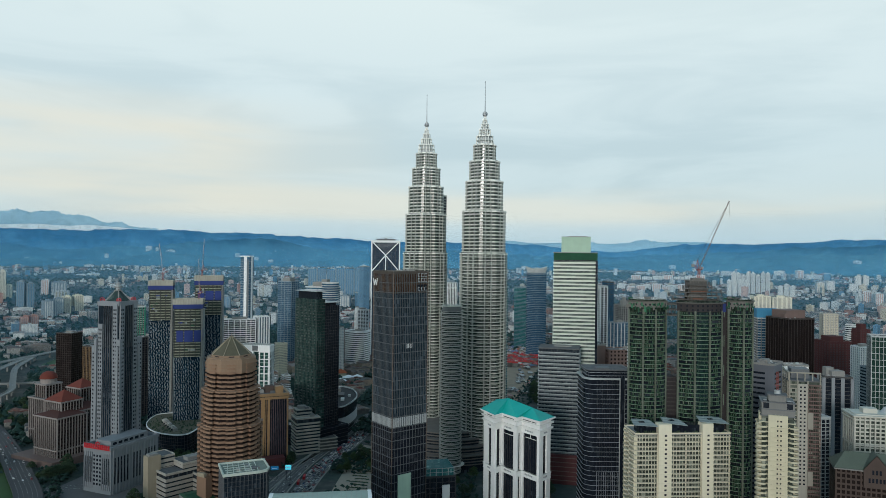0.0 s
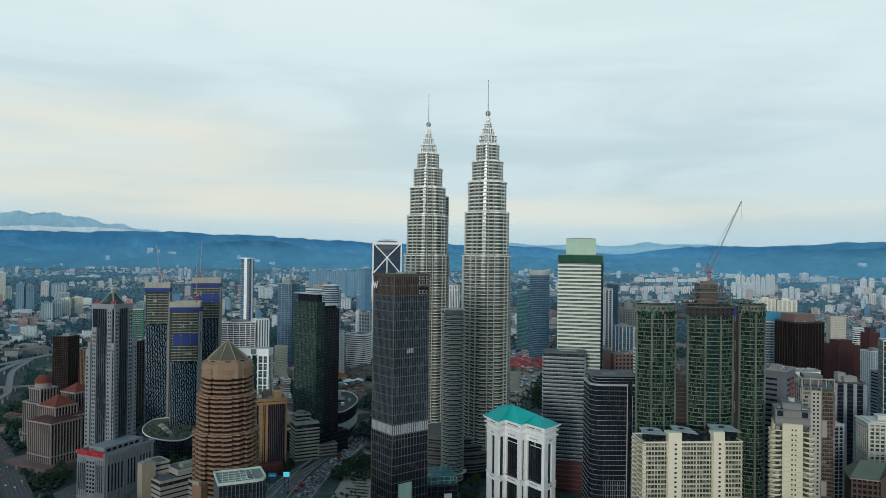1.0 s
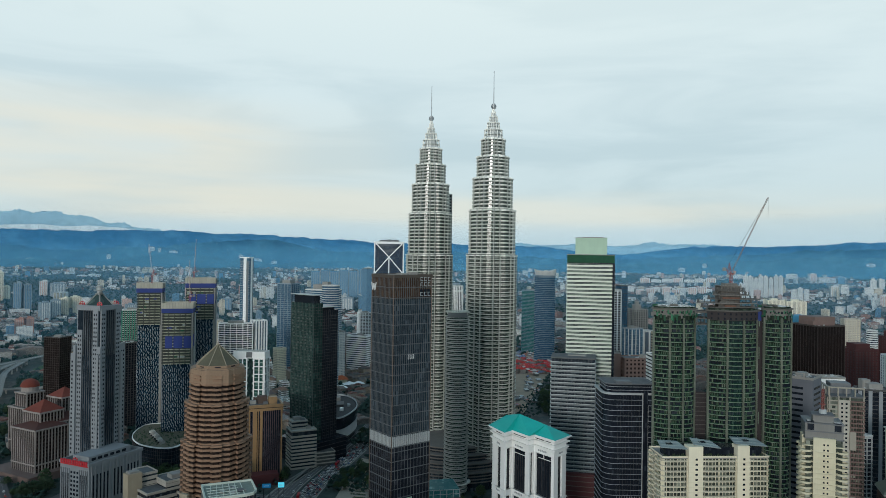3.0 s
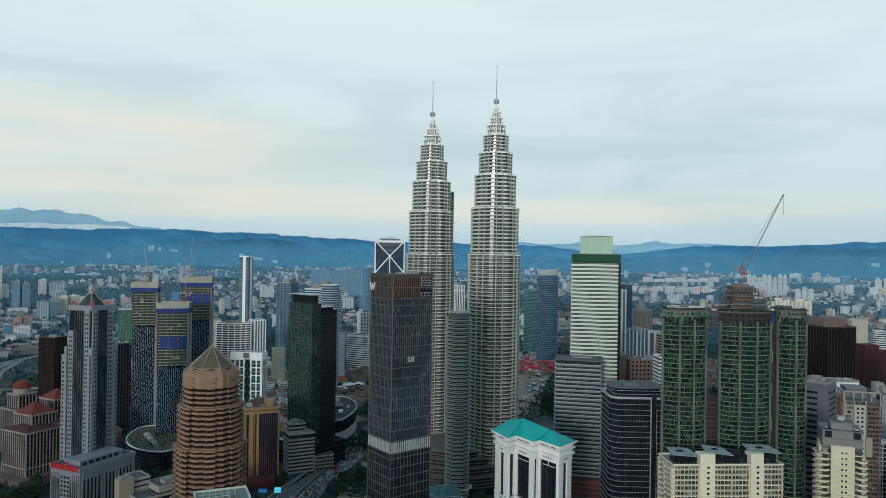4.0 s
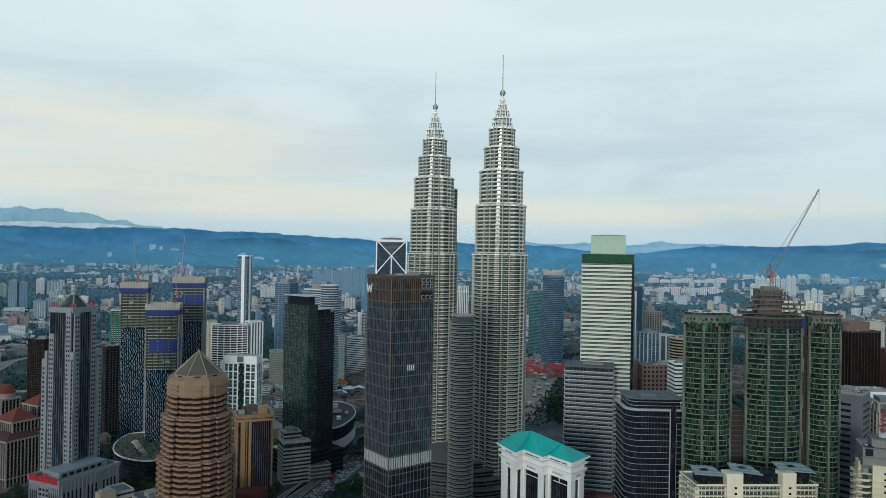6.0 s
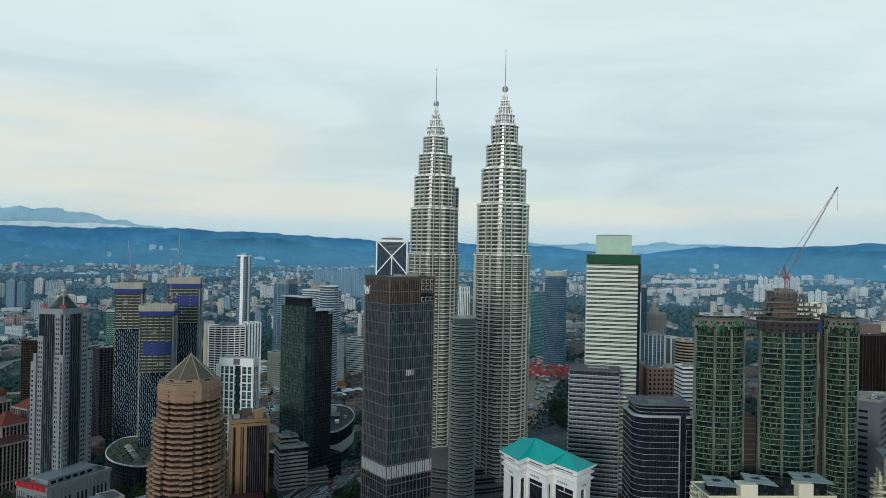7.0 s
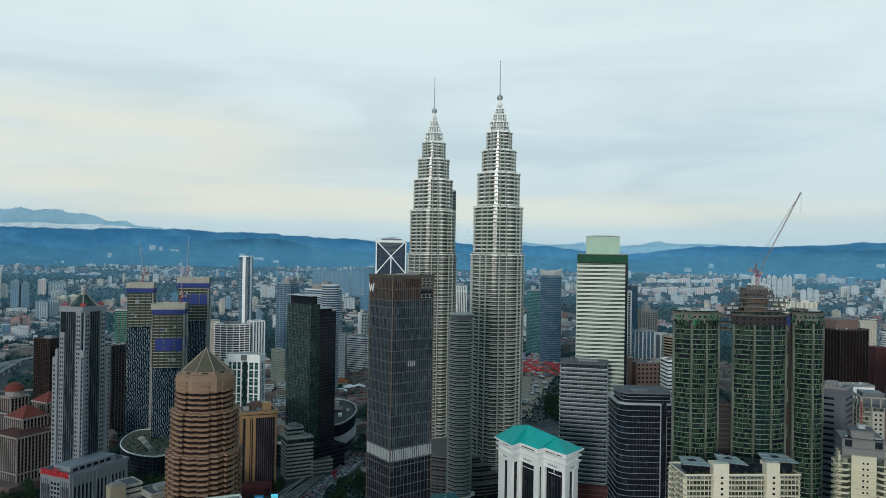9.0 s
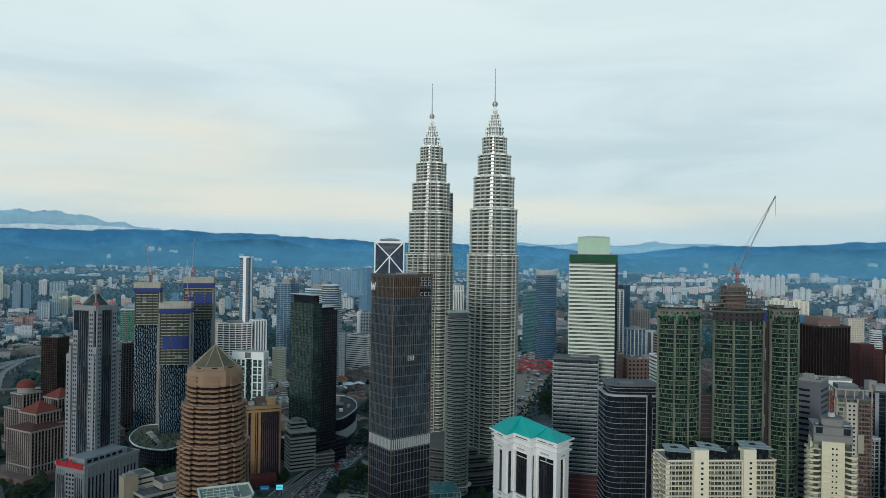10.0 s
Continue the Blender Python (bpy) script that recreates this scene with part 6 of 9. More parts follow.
dark_green_tower = glazing("dark_green_tower_glass", (0.014, 0.040, 0.038), (0.075, 0.140, 0.125), (2.6, 3.7), 0.12, 0.6)
green_frame = paint("grey_green_frame", (0.13, 0.16, 0.145), 0.5, 0.2, 0.3)
black_tower()


def white_grid_block():
    poly = corner(-238.6, 960, 84, 17.2, 41.2)
    c = centre(poly)
    p = local(poly, c)
    e = thing("office_block", *c, 0, "white framed office block with large green glass panes", "office block")
    part("wall", Mesh().prism(p, 0, 114), pane_green, e)
    L0, L3 = edge(p, 0)[3], edge(p, 3)[3]
    levels = [112.0 - 10.3 * k for k in range(11)]
    # wide white frames, three storeys to a bay; a plain green glass shaft in the middle
    for z in levels:
        for i, s0, s1 in ((3, 0.0, L3 * 0.43), (3, L3 * 0.66, L3), (0, 0.0, L0)):
            part("frame_beam", slab_on(Mesh(), p, i, s0, s1, z - 1.3, z, 0.7), white_paint, e)
        for i, s0, s1 in ((3, 0.0, L3 * 0.43), (3, L3 * 0.66, L3), (0, 0.0, L0)):
            part("spandrel", slab_on(Mesh(), p, i, s0, s1, z - 5.6, z - 4.9, 0.25), pale_spandrel, e)
    for i, ss in ((3, (0.02, 0.14, 0.29, 0.43, 0.66, 0.83, 0.98)), (0, (0.03, 0.36, 0.66, 0.97))):
        L = edge(p, i)[3]
        for f in ss:
            part("frame_post", slab_on(Mesh(), p, i, L * f - 0.75, L * f + 0.75, 0, 112, 0.9), white_paint, e)
    part("central_bay", slab_on(Mesh(), p, 3, L3 * 0.46, L3 * 0.63, 0, 111, 0.15), teal_dark_condo, e, "dark green glass shaft")
    for z in levels[:6]:
        for f in (0.47, 0.62):
            part("shaft_light", slab_on(Mesh(), p, 3, L3 * f - 0.6, L3 * f + 0.6, z - 4, z - 1.5, 0.3), pale_spandrel, e)
    part("attic", Mesh().prism(grow(p, 0.7), 112, 121), white_paint, e)
    part("roof", Mesh().prism(grow(p, -1), 121, 121.4), roof_pale, e)
    part("grey_panel", slab_on(Mesh(), p, 3, 17, 25, 113, 120.5, 0.9), grey_frame, e)
    part("balcony_stack", Mesh().box(p[3][0] - 1.5, p[3][1] - 1, 80, 5, 4, 34, 84), white_paint, e)


pane_green = glazing("pane_green_glass", (0.022, 0.075, 0.068), (0.12, 0.24, 0.21), (3.4, 5.15), 0.14, 0.6)
pale_spandrel = paint("pale_green_spandrel", (0.30, 0.42, 0.38), 0.6, 0, 0.2)
white_grid_block()


# ---- braced tower ----
def braced_tower():
    poly = corner(-158.6, 1573, 3, 62.5, 46)
    c = centre(poly)
    p = local(poly, c)
    e = thing("office_tower", *c, 0, "dark glass tower with white cross bracing at its top", "skyscraper")
    part("wall", Mesh().prism(p, 0, 270), braced_glass, e)
    bands(e, p, [4 * k for k in range(1, 66)], 0.4, 0.2, dark_frame, joined=True)
    piers(e, p, 0, 270, 9, 0.5, 0.3, dark_frame, "mullion", sides=(0, 3))
    br = Mesh()
    for q in p:
        br.box(*q, 0, 2.6, 2.6, 274, 3)
    part("corner_post", br, white_paint, e)
    part("top_beam", Mesh().ring(grow(p, 1.3), grow(p, -1.2), 270, 275), white_paint, e)
    bs = Mesh()
    for i in (0, 3):
        a, u, n, L, ang = edge(p, i)
        o = n * 0.8
        A, B = a + o, a + u * L + o
        mid = (A + B) / 2
        bs.bar((*A, 273), (*mid, 241), 2.3).bar((*B, 273), (*mid, 241), 2.3).bar((*A, 204), (*mid, 241), 2.3).bar((*B, 204), (*mid, 241), 2.3).bar((*mid, 241), (*mid, 100), 2.3)
    part("cross_brace", bs, white_paint, e)
    lv = Mesh()
    for k in range(9):
        w = 50 - 4.6 * k
        slab_on(lv, p, 0, 31.2 - w / 2, 31.2 + w / 2, 268 - 2.6 * k, 269 - 2.6 * k, 0.5, 0.2)
    tagged(part("louvre_blades", lv, grey_frame, e), kind="stuff")
    part("plant_screen", Mesh().ring(grow(p, -10), grow(p, -11), 268, 279), grey_frame, e)
    part("roof_gear", Mesh().bar((-12, 0, 281), (14, 2, 281.5), 0.8).box(0, 0, 270, 3, 3, 11), grey_frame, e)


braced_glass = glazing("navy_glass", (0.022, 0.035, 0.060), (0.06, 0.09, 0.13), (4.5, 4.0), 0.12)
braced_tower()


# ---- slender tower ----
def slender_tower():
    poly = corner(-495.5, 1790, 79, 23.5, 24)
    c = centre(poly)
    p = local(poly, c)
    e = thing("apartment_tower", *c, 0, "slender white tower with dark edges and a pale central strip", "apartment tower")
    part("wall", Mesh().prism(p, 0, 238), blue_glass, e)
    bands(e, p, [4.5 * k for k in range(1, 52)], 0.8, 0.5, pale_grey)
    for i in (0, 3):
        L = edge(p, i)[3]
        m = Mesh()
        slab_on(m, p, i, L * 0.4, L * 0.72, 0, 238, 1.2)
        part("central_strip", m, white_paint, e)
        m = Mesh()
        slab_on(m, p, i, L * 0.72, L * 0.95, 0, 230, 0.8)
        part("dark_strip", m, grey_frame, e)
    part("crown", Mesh().ring(grow(p, 1), grow(p, -1), 238, 241), white_paint, e)
    part("roof", Mesh().prism(grow(p, -1), 237, 239), roof_grey, e)
    mast_on(e, 0, 0, 239, 5)


slender_tower()

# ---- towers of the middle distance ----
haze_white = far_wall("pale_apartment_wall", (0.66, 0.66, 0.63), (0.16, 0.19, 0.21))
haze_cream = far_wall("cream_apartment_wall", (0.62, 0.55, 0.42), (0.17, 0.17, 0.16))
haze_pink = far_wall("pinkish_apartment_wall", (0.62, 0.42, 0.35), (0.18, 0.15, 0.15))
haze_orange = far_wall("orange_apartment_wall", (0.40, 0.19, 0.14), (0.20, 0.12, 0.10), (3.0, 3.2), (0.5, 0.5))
# blue of distance haze is mixed into this blue-grey wall colour
haze_blue = far_wall("hazed_blue_grey_wall", (0.13, 0.25, 0.35), (0.05, 0.12, 0.19), (3.0, 3.4), (0.75, 0.6))
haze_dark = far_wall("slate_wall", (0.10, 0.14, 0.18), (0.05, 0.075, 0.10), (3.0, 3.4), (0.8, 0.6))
umber_glass = glazing("umber_glass", (0.014, 0.010, 0.010), (0.03, 0.022, 0.02), (1.5, 3.6), 0.12)
umber_fin = paint("umber_fin", (0.052, 0.042, 0.038), 0.5, 0.2)
dusty_red = far_wall("brick_wall_far", (0.075, 0.024, 0.026), (0.015, 0.010, 0.012), (3.2, 3.6), (0.6, 0.55))
dull_orange = paint("pinkish_orange", (0.46, 0.22, 0.16), 0.8, 0, 0.2)
dull_brick = paint("dull_red_brick", (0.075, 0.024, 0.025), 0.85, 0, 0.3)
slate_stone = paint("slate_stone", (0.130, 0.142, 0.168), 0.7, 0, 0.25)
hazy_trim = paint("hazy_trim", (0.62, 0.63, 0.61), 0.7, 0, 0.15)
# bluish grey: distance haze is mixed into this trim colour
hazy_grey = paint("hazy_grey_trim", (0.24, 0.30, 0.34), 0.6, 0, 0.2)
footprints = [(-25, 592, 34), (152, 830, 55), (70, 620, 50), (190, 556, 56), (215, 600, 66), (245, 526, 26), (325, 632, 34), (150, 665, 36), (-345, 738, 58), (-335, 890, 52), (-380, 962, 34), (-350, 1075, 36), (-212, 695, 50), (-199, 822, 36), (-160, 866, 44), (-160, 900, 52), (-255, 975, 36), (-126, 1596, 46), (-500, 1805, 28), (50, 831, 62), (-20, 900, 66), (12, 777, 24), (405, 645, 46), (330, 560, 46)]


def mid_tower(name, label, poly, top, body, fh=4.0, band=None, pier=None, roof=None, plant=(), crown=None, **more):
    x, y = centre(poly)
    footprints.append((x, y, max(math.hypot(p[0] - x, p[1] - y) for p in poly) + 3))
    e = building(name, label, poly, top, body, terrain(x, y), fh, band, pier, roof, plant=plant, joined=y > 1090, **more)
    if y < 1320 and not crown:
        # tanks, fans and ducts on the roof
        k, m, q = random.Random(int(x + 3 * y)), Mesh(), local(poly, (x, y))
        r = min(math.hypot(*v) for v in q) * 0.62
        for j in range(9):
            m.box(k.uniform(-r, r) * 0.8, k.uniform(-r, r) * 0.8, top - e.location.z, k.uniform(0.8, 2.6), k.uniform(0.8, 2.6), k.uniform(0.5, 1.9), k.uniform(0, 90))
        tagged(part("roof_gear", m, pale_grey, e), kind="stuff")
    if crown:
        p = local(poly, (x, y))
        part("crown", Mesh().prism(grow(p, crown[0]), top - e.location.z, top - e.location.z + crown[1]), crown[2], e)
    return e


PR = ((0, 0, 10, 8, 4, 20), (6, 5, 5, 4, 3, 20))
mid_tower("office_tower", "blue-grey glass office tower with flat top", corner(-324.6, 1500, 72, 33, 33), 186, blue_glass, 4.2, (hazy_grey, 0.9, 0.4), (hazy_grey, 8, 0.8, 0.4), plant=((0, 0, 20, 18, 8, 72),))
t = mid_tower("office_tower", "broad blue glass tower with curved white-banded corner", corner(-221.7, 1400, 71, 36, 60), 178, blue_glass, 4.2, (hazy_trim, 1.3, 0.6), plant=((0, 0, 24, 34, 10, 71), (8, -14, 14, 12, 16, 71)))
mid_tower("office_tower", "slim blue glass tower beside a broad one", disc(-214, 1330, 16, 20), 190, blue_glass, 4.2, (hazy_trim, 1.2, 0.5))
mid_tower("office_block", "white ribbon-windowed office block", corner(-169.5, 1500, 66, 27, 45.6), 76.6, grey_glass, 4.6, (white_paint, 2.7, 0.7), plant=PR)
mid_tower("apartment_tower", "cream apartment tower with stacked balconies", corner(-200, 1650, 21, 26, 27), 112, grey_glass, 3.4, (white_paint, 1.5, 0.6), (white_paint, 6, 2, 0.8), plant=PR)
mid_tower("apartment_tower", "pale apartment tower between broad offices", corner(-205, 1380, 40, 12, 14), 100, haze_white, plant=())
mid_tower("office_tower", "dark brown glass tower with copper tint", corner(-612.5, 1150, 75, 24, 30), 116, umber_glass, 4.0, (umber_fin, 0.5, 0.3), (umber_fin, 4, 0.5, 0.4), plant=PR)
mid_tower("office_tower", "dark copper tower beside the brown one", corner(-560, 1120, 70, 22, 24), 98, brown_glass, 4.0, (bronze, 0.6, 0.3), (gold_dark, 3, 0.8, 0.4))
mid_tower("apartment_tower", "slate-grey apartment tower with recessed bays", corner(-442.5, 1000, 50, 23.8, 23.4), 126, black_glass, 3.5, (dark_frame, 0.6, 0.4), (dark_frame, 4, 1.0, 0.5))
mid_tower("apartment_tower", "teal and white apartment tower with roof frame", corner(-430, 1060, 50, 25, 25), 176, teal_glass, 3.6, (hazy_trim, 0.9, 0.6), (hazy_trim, 12, 1.2, 0.7), plant=PR)
mid_tower("office_tower", "grey tower under construction close behind twin towers", corner(-1.5, 1000, 40, 9.5, 14), 329, grey_glass, 4.0, (white_metal, 1.2, 0.4), (white_metal, 4, 0.8, 0.4))
mid_tower("office_tower", "white-finned grey office tower", corner(15.7, 1300, 40, 15.6, 22.8), 190, grey_glass, 60, (hazy_trim, 3, 0.5), (white_paint, 4, 1.6, 0.8), crown=(-3, 5, hazy_grey))
mid_tower("office_tower", "teal glass twin-slab office tower", corner(162.2, 1300, 60, 28.6, 31.7), 180, teal_glass, 4.0, (hazy_grey, 0.7, 0.4), plant=PR)
mid_tower("office_tower", "pale teal slim tower behind the twin towers", corner(103.4, 1150, 60, 12.5, 14.1), 190, teal_glass, 4.0, (hazy_trim, 0.8, 0.4))
mid_tower("apartment_tower", "grey office tower with black glass", corner(262, 1150, 10, 12, 20), 190, black_glass, 3.6, (hazy_trim, 1.4, 0.5), (white_paint, 5, 2, 0.6))
mid_tower("apartment_tower", "dark glass tower behind the striped office", corner(276, 1165, 10, 12, 20), 196, blue_glass, 4, (dark_frame, 0.6, 0.3))
mid_tower("apartment_tower", "beige apartment tower with turreted top", corner(360.3, 1400, 16, 29.9, 29.8), 139, grey_glass, 3.4, (concrete, 1.3, 0.6), (concrete, 5, 1.6, 0.8), plant=((0, 0, 12, 12, 10, 16), (0, 0, 6, 6, 16, 16)))
mid_tower("apartment_tower", "blue-grey apartment tower with white frames", corner(277.3, 1100, 30, 22.5, 22.3), 134, blue_glass, 3.6, (hazy_grey, 0.8, 0.4), (hazy_trim, 7, 1.2, 0.7), plant=PR)
mid_tower("apartment_tower", "grey apartment tower with pale edges", corner(309, 1120, 30, 16, 20), 128, haze_dark, 3.6, None, (hazy_trim, 9, 2, 0.7))
mid_tower("apartment_tower", "brown and cream striped curved tower", disc(300, 1020, 17, 20), 138, brown_glass, 3.6, (sand_stone, 1.5, 0.6))
mid_tower("office_block", "pinkish stone block with square windows", corner(223.5, 930, 6, 60, 28), 115, brown_glass, 5.0, (pink_stone, 2.4, 0.5), (pink_stone, 5, 2.4, 0.6), plant=PR)
mid_tower("office_block", "plain brown block with sloping roof", corner(196, 935, 6, 24, 28), 122, pink_stone)
mid_tower("apartment_tower", "unfinished block with blue netting round its top", corner(453, 1000, -11, 29, 22), 152, blue_glass, 3.5, (hazy_trim, 0.9, 0.6), (concrete, 6, 1.2, 0.6), crown=(0.8, 12, sky_net))
mid_tower("office_tower", "dark brown tower with bronze uprights", corner(443.5, 890, 16, 40, 40), 160, umber_glass, 80, (umber_fin, 1, 0.3), (umber_fin, 4.4, 0.35, 0.35), plant=((0, 4, 30, 26, 10, 16), (-6, -4, 20, 14, 6, 16)), plant_mat=pink_stone)
mid_tower("office_block", "dark red brick block with stepped roof", corner(640.1, 1150, 9, 40, 38), 96, dusty_red, 3.6, (dull_brick, 1.2, 0.5), (dull_brick, 6, 2, 0.6), crown=(-8, 8, dull_brick))
mid_tower("office_block", "dark red brick tower with pointed top", corner(691.6, 1150, 10, 18, 18), 116, dusty_red, 3.6, (dull_brick, 1.2, 0.5), (dull_brick, 5, 2, 0.6), crown=(-4, 9, dull_brick))
mid_tower("office_block", "white block with square windows", corner(601.2, 1000, 6, 22, 20), 108, haze_white, 4, None, (white_paint, 4, 1.2, 0.4), plant=PR)
mid_tower("office_block", "grey block with ribbon windows below the white one", corner(590, 960, 0, 30, 22), 84, grey_glass, 4, (hazy_grey, 2, 0.4))
mid_tower("apartment_tower", "round white tower with ring balconies", disc(940, 1600, 11, 18), 76, grey_glass, 4, (hazy_trim, 2.2, 0.6))
mid_tower("apartment_block", "pale yellow apartment slab with upright strips", corner(822, 1500, -13, 30, 24), 110, haze_cream, 3.4, None, (beige_pale, 5, 1.4, 0.7))
def slate_block():
    poly = corner(286, 601, 48, 24, 21)
    e = mid_tower("office_block", "blue-grey office block with short dark window strips", poly, 149, slate_stone, 4.2, None, roof=roof_grey, plant=((0, 2, 9, 7, 3, 48), (-4, -3, 4, 4, 2, 48)))
    p = local(poly, centre(poly))
    for i, f0, f1 in ((3, 0.16, 0.66), (0, 0.12, 0.88)):
        L = edge(p, i)[3]
        for k in range(30):
            part("window_strip", slab_on(Mesh(), p, i, L * f0, L * f1, 16 + 4.3 * k, 17.7 + 4.3 * k, 0.12), black_glass, e)


slate_block()
mid_tower("office_block", "narrow white office block with close window ribbons", corner(214, 781, 3, 22, 20), 141.3, grey_glass, 3.6, (white_paint, 2.2, 0.4), plant=((0, 4, 10, 6, 3, 3),))
mid_tower("office_block", "white plain block behind the grey one", corner(353.8, 720, -6, 24, 14), 129, white_paint, roof=roof_pale)
mid_tower("office_block", "dark glass and grey concrete office block", corner(416.6, 760, -15, 28, 20), 110, black_glass, 4.0, (dark_frame, 0.5, 0.3), (grey_stone, 9, 3.4, 1.0), plant=((0, 0, 14, 12, 6, 0), (-6, 4, 8, 8, 9, 0)))
mid_tower("apartment_block", "narrow block with white balcony frames", corner(352, 655, 10, 14, 14), 90, black_glass, 3.4, (pale_grey, 0.6, 0.8), (pale_grey, 5, 0.7, 0.8))
mid_tower("office_tower", "white-gridded green glass tower", corner(524.9, 850, -20, 42, 24), 142, green_glass, 7.2, (pale_grey, 0.5, 0.4), (pale_grey, 4.4, 0.45, 0.5))
mid_tower("apartment_block", "curved white apartment block with ribbon balconies", [(-394, 1250), (-372, 1246), (-352, 1250), (-338, 1260), (-346, 1276), (-362, 1268), (-380, 1266), (-398, 1272)], 128, bank_glass, 4.0, (white_paint, 1.3, 0.8), (white_paint, 9, 1.2, 1.0), plant=((0, 0, 26, 6, 5, 10),))
mid_tower("apartment_block", "pale slab with dark upright strips", corner(-332, 1262, 42, 20, 22), 132, haze_dark, 4.0, None, (white_paint, 5, 2.2, 0.7), roof=roof_pale)
mid_tower("apartment_block", "cream apartment slab with yellow balconies", corner(-312, 1330, 42, 18, 16), 74, haze_cream, 3.4, (cream_paint, 1.4, 0.5))
mid_tower("apartment_block", "ochre block beside a curved block", corner(-408, 1275, 30, 14, 18), 132, haze_cream)
for k in range(9):
    mid_tower("apartment_tower", "hazy blue apartment tower of a long far row", corner(-555 + 38 * k, 2900 + 6 * k, 10, 34, 22), 176 + 5 * (k % 2), haze_blue, 3.4, None, (hazy_grey, 9, 3, 0.8), group="long far apartment row", cap=sky_net)
mid_tower("apartment_tower", "hazy slate tower beside the braced one", corner(-235, 2100, 40, 22, 24), 205, haze_blue)


def far_tower(x, y, w, d, ang, top, mat, trim, label):
    """An apartment tower of the plain: ribbed walls, a stepped roof and a lift house."""
    k = random.Random(int(x * 7 + y))
    z = terrain(x, y)
    rib = (trim, max(3.2, w / 4), max(1.0, w / 11), 0.9) if trim else None
    e = mid_tower("apartment_tower", label, rect(x, y, w, d, ang), top - 0.06 * (top - z), mat, 3.4, None, rib, cap=trim or hazy_trim)
    h = top - 0.06 * (top - z) - z
    part("lift_house", Mesh().box(k.uniform(-0.1, 0.1) * w, 0, h, w * 0.42, d * 0.4, 0.06 * (top - z) + 1.5, ang).box(w * 0.25, d * 0.2, h, w * 0.2, d * 0.2, 0.035 * (top - z) + 1, ang), trim or mat, e)
    return e


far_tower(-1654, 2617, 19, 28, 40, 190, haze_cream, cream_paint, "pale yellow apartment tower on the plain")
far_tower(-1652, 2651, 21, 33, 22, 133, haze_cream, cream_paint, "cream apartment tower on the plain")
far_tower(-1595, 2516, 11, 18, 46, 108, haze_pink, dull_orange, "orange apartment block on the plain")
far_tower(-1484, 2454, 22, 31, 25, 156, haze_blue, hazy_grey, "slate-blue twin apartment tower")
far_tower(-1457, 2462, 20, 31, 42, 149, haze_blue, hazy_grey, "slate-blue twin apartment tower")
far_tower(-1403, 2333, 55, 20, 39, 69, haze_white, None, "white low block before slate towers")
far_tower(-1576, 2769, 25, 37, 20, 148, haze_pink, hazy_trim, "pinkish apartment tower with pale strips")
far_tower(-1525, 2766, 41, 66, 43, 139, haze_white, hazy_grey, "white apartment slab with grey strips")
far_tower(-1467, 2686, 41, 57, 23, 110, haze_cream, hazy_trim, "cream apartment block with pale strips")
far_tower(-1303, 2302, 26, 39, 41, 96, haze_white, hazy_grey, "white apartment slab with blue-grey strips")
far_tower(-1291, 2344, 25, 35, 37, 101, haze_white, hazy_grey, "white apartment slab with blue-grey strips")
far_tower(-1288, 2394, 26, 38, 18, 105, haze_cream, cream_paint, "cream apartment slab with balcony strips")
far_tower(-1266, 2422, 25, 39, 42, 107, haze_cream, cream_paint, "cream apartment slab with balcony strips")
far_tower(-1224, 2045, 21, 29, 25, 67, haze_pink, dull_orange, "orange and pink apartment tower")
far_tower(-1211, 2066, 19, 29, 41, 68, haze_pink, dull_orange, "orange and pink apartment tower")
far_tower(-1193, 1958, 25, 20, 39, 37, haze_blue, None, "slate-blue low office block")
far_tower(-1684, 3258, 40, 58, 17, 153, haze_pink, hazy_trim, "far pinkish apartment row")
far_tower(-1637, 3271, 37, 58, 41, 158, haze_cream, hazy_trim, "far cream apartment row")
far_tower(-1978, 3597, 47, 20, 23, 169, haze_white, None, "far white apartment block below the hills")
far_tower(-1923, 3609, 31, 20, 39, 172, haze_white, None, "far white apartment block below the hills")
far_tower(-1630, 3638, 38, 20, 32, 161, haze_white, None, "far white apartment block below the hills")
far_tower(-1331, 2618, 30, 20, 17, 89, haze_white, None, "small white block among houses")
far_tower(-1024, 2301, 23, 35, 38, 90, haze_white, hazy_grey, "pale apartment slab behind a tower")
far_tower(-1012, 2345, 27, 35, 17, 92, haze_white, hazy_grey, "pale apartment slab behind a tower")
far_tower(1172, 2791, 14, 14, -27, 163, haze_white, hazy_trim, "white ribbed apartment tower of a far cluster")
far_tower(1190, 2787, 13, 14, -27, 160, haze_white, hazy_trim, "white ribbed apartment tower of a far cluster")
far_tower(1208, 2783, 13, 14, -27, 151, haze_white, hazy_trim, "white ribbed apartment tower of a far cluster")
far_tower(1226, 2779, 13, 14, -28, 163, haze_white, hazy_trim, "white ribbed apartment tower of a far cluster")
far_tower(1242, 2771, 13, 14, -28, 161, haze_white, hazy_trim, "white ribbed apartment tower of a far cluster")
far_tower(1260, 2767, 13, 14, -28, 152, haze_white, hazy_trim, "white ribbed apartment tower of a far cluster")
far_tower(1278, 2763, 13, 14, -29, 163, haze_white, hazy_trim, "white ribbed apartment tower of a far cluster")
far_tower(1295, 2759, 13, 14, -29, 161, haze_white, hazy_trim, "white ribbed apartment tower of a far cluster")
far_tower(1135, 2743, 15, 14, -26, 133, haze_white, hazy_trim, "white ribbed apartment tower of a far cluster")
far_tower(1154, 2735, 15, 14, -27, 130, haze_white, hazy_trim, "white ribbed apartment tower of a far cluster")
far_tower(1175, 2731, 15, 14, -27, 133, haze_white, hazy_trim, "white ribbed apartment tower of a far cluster")
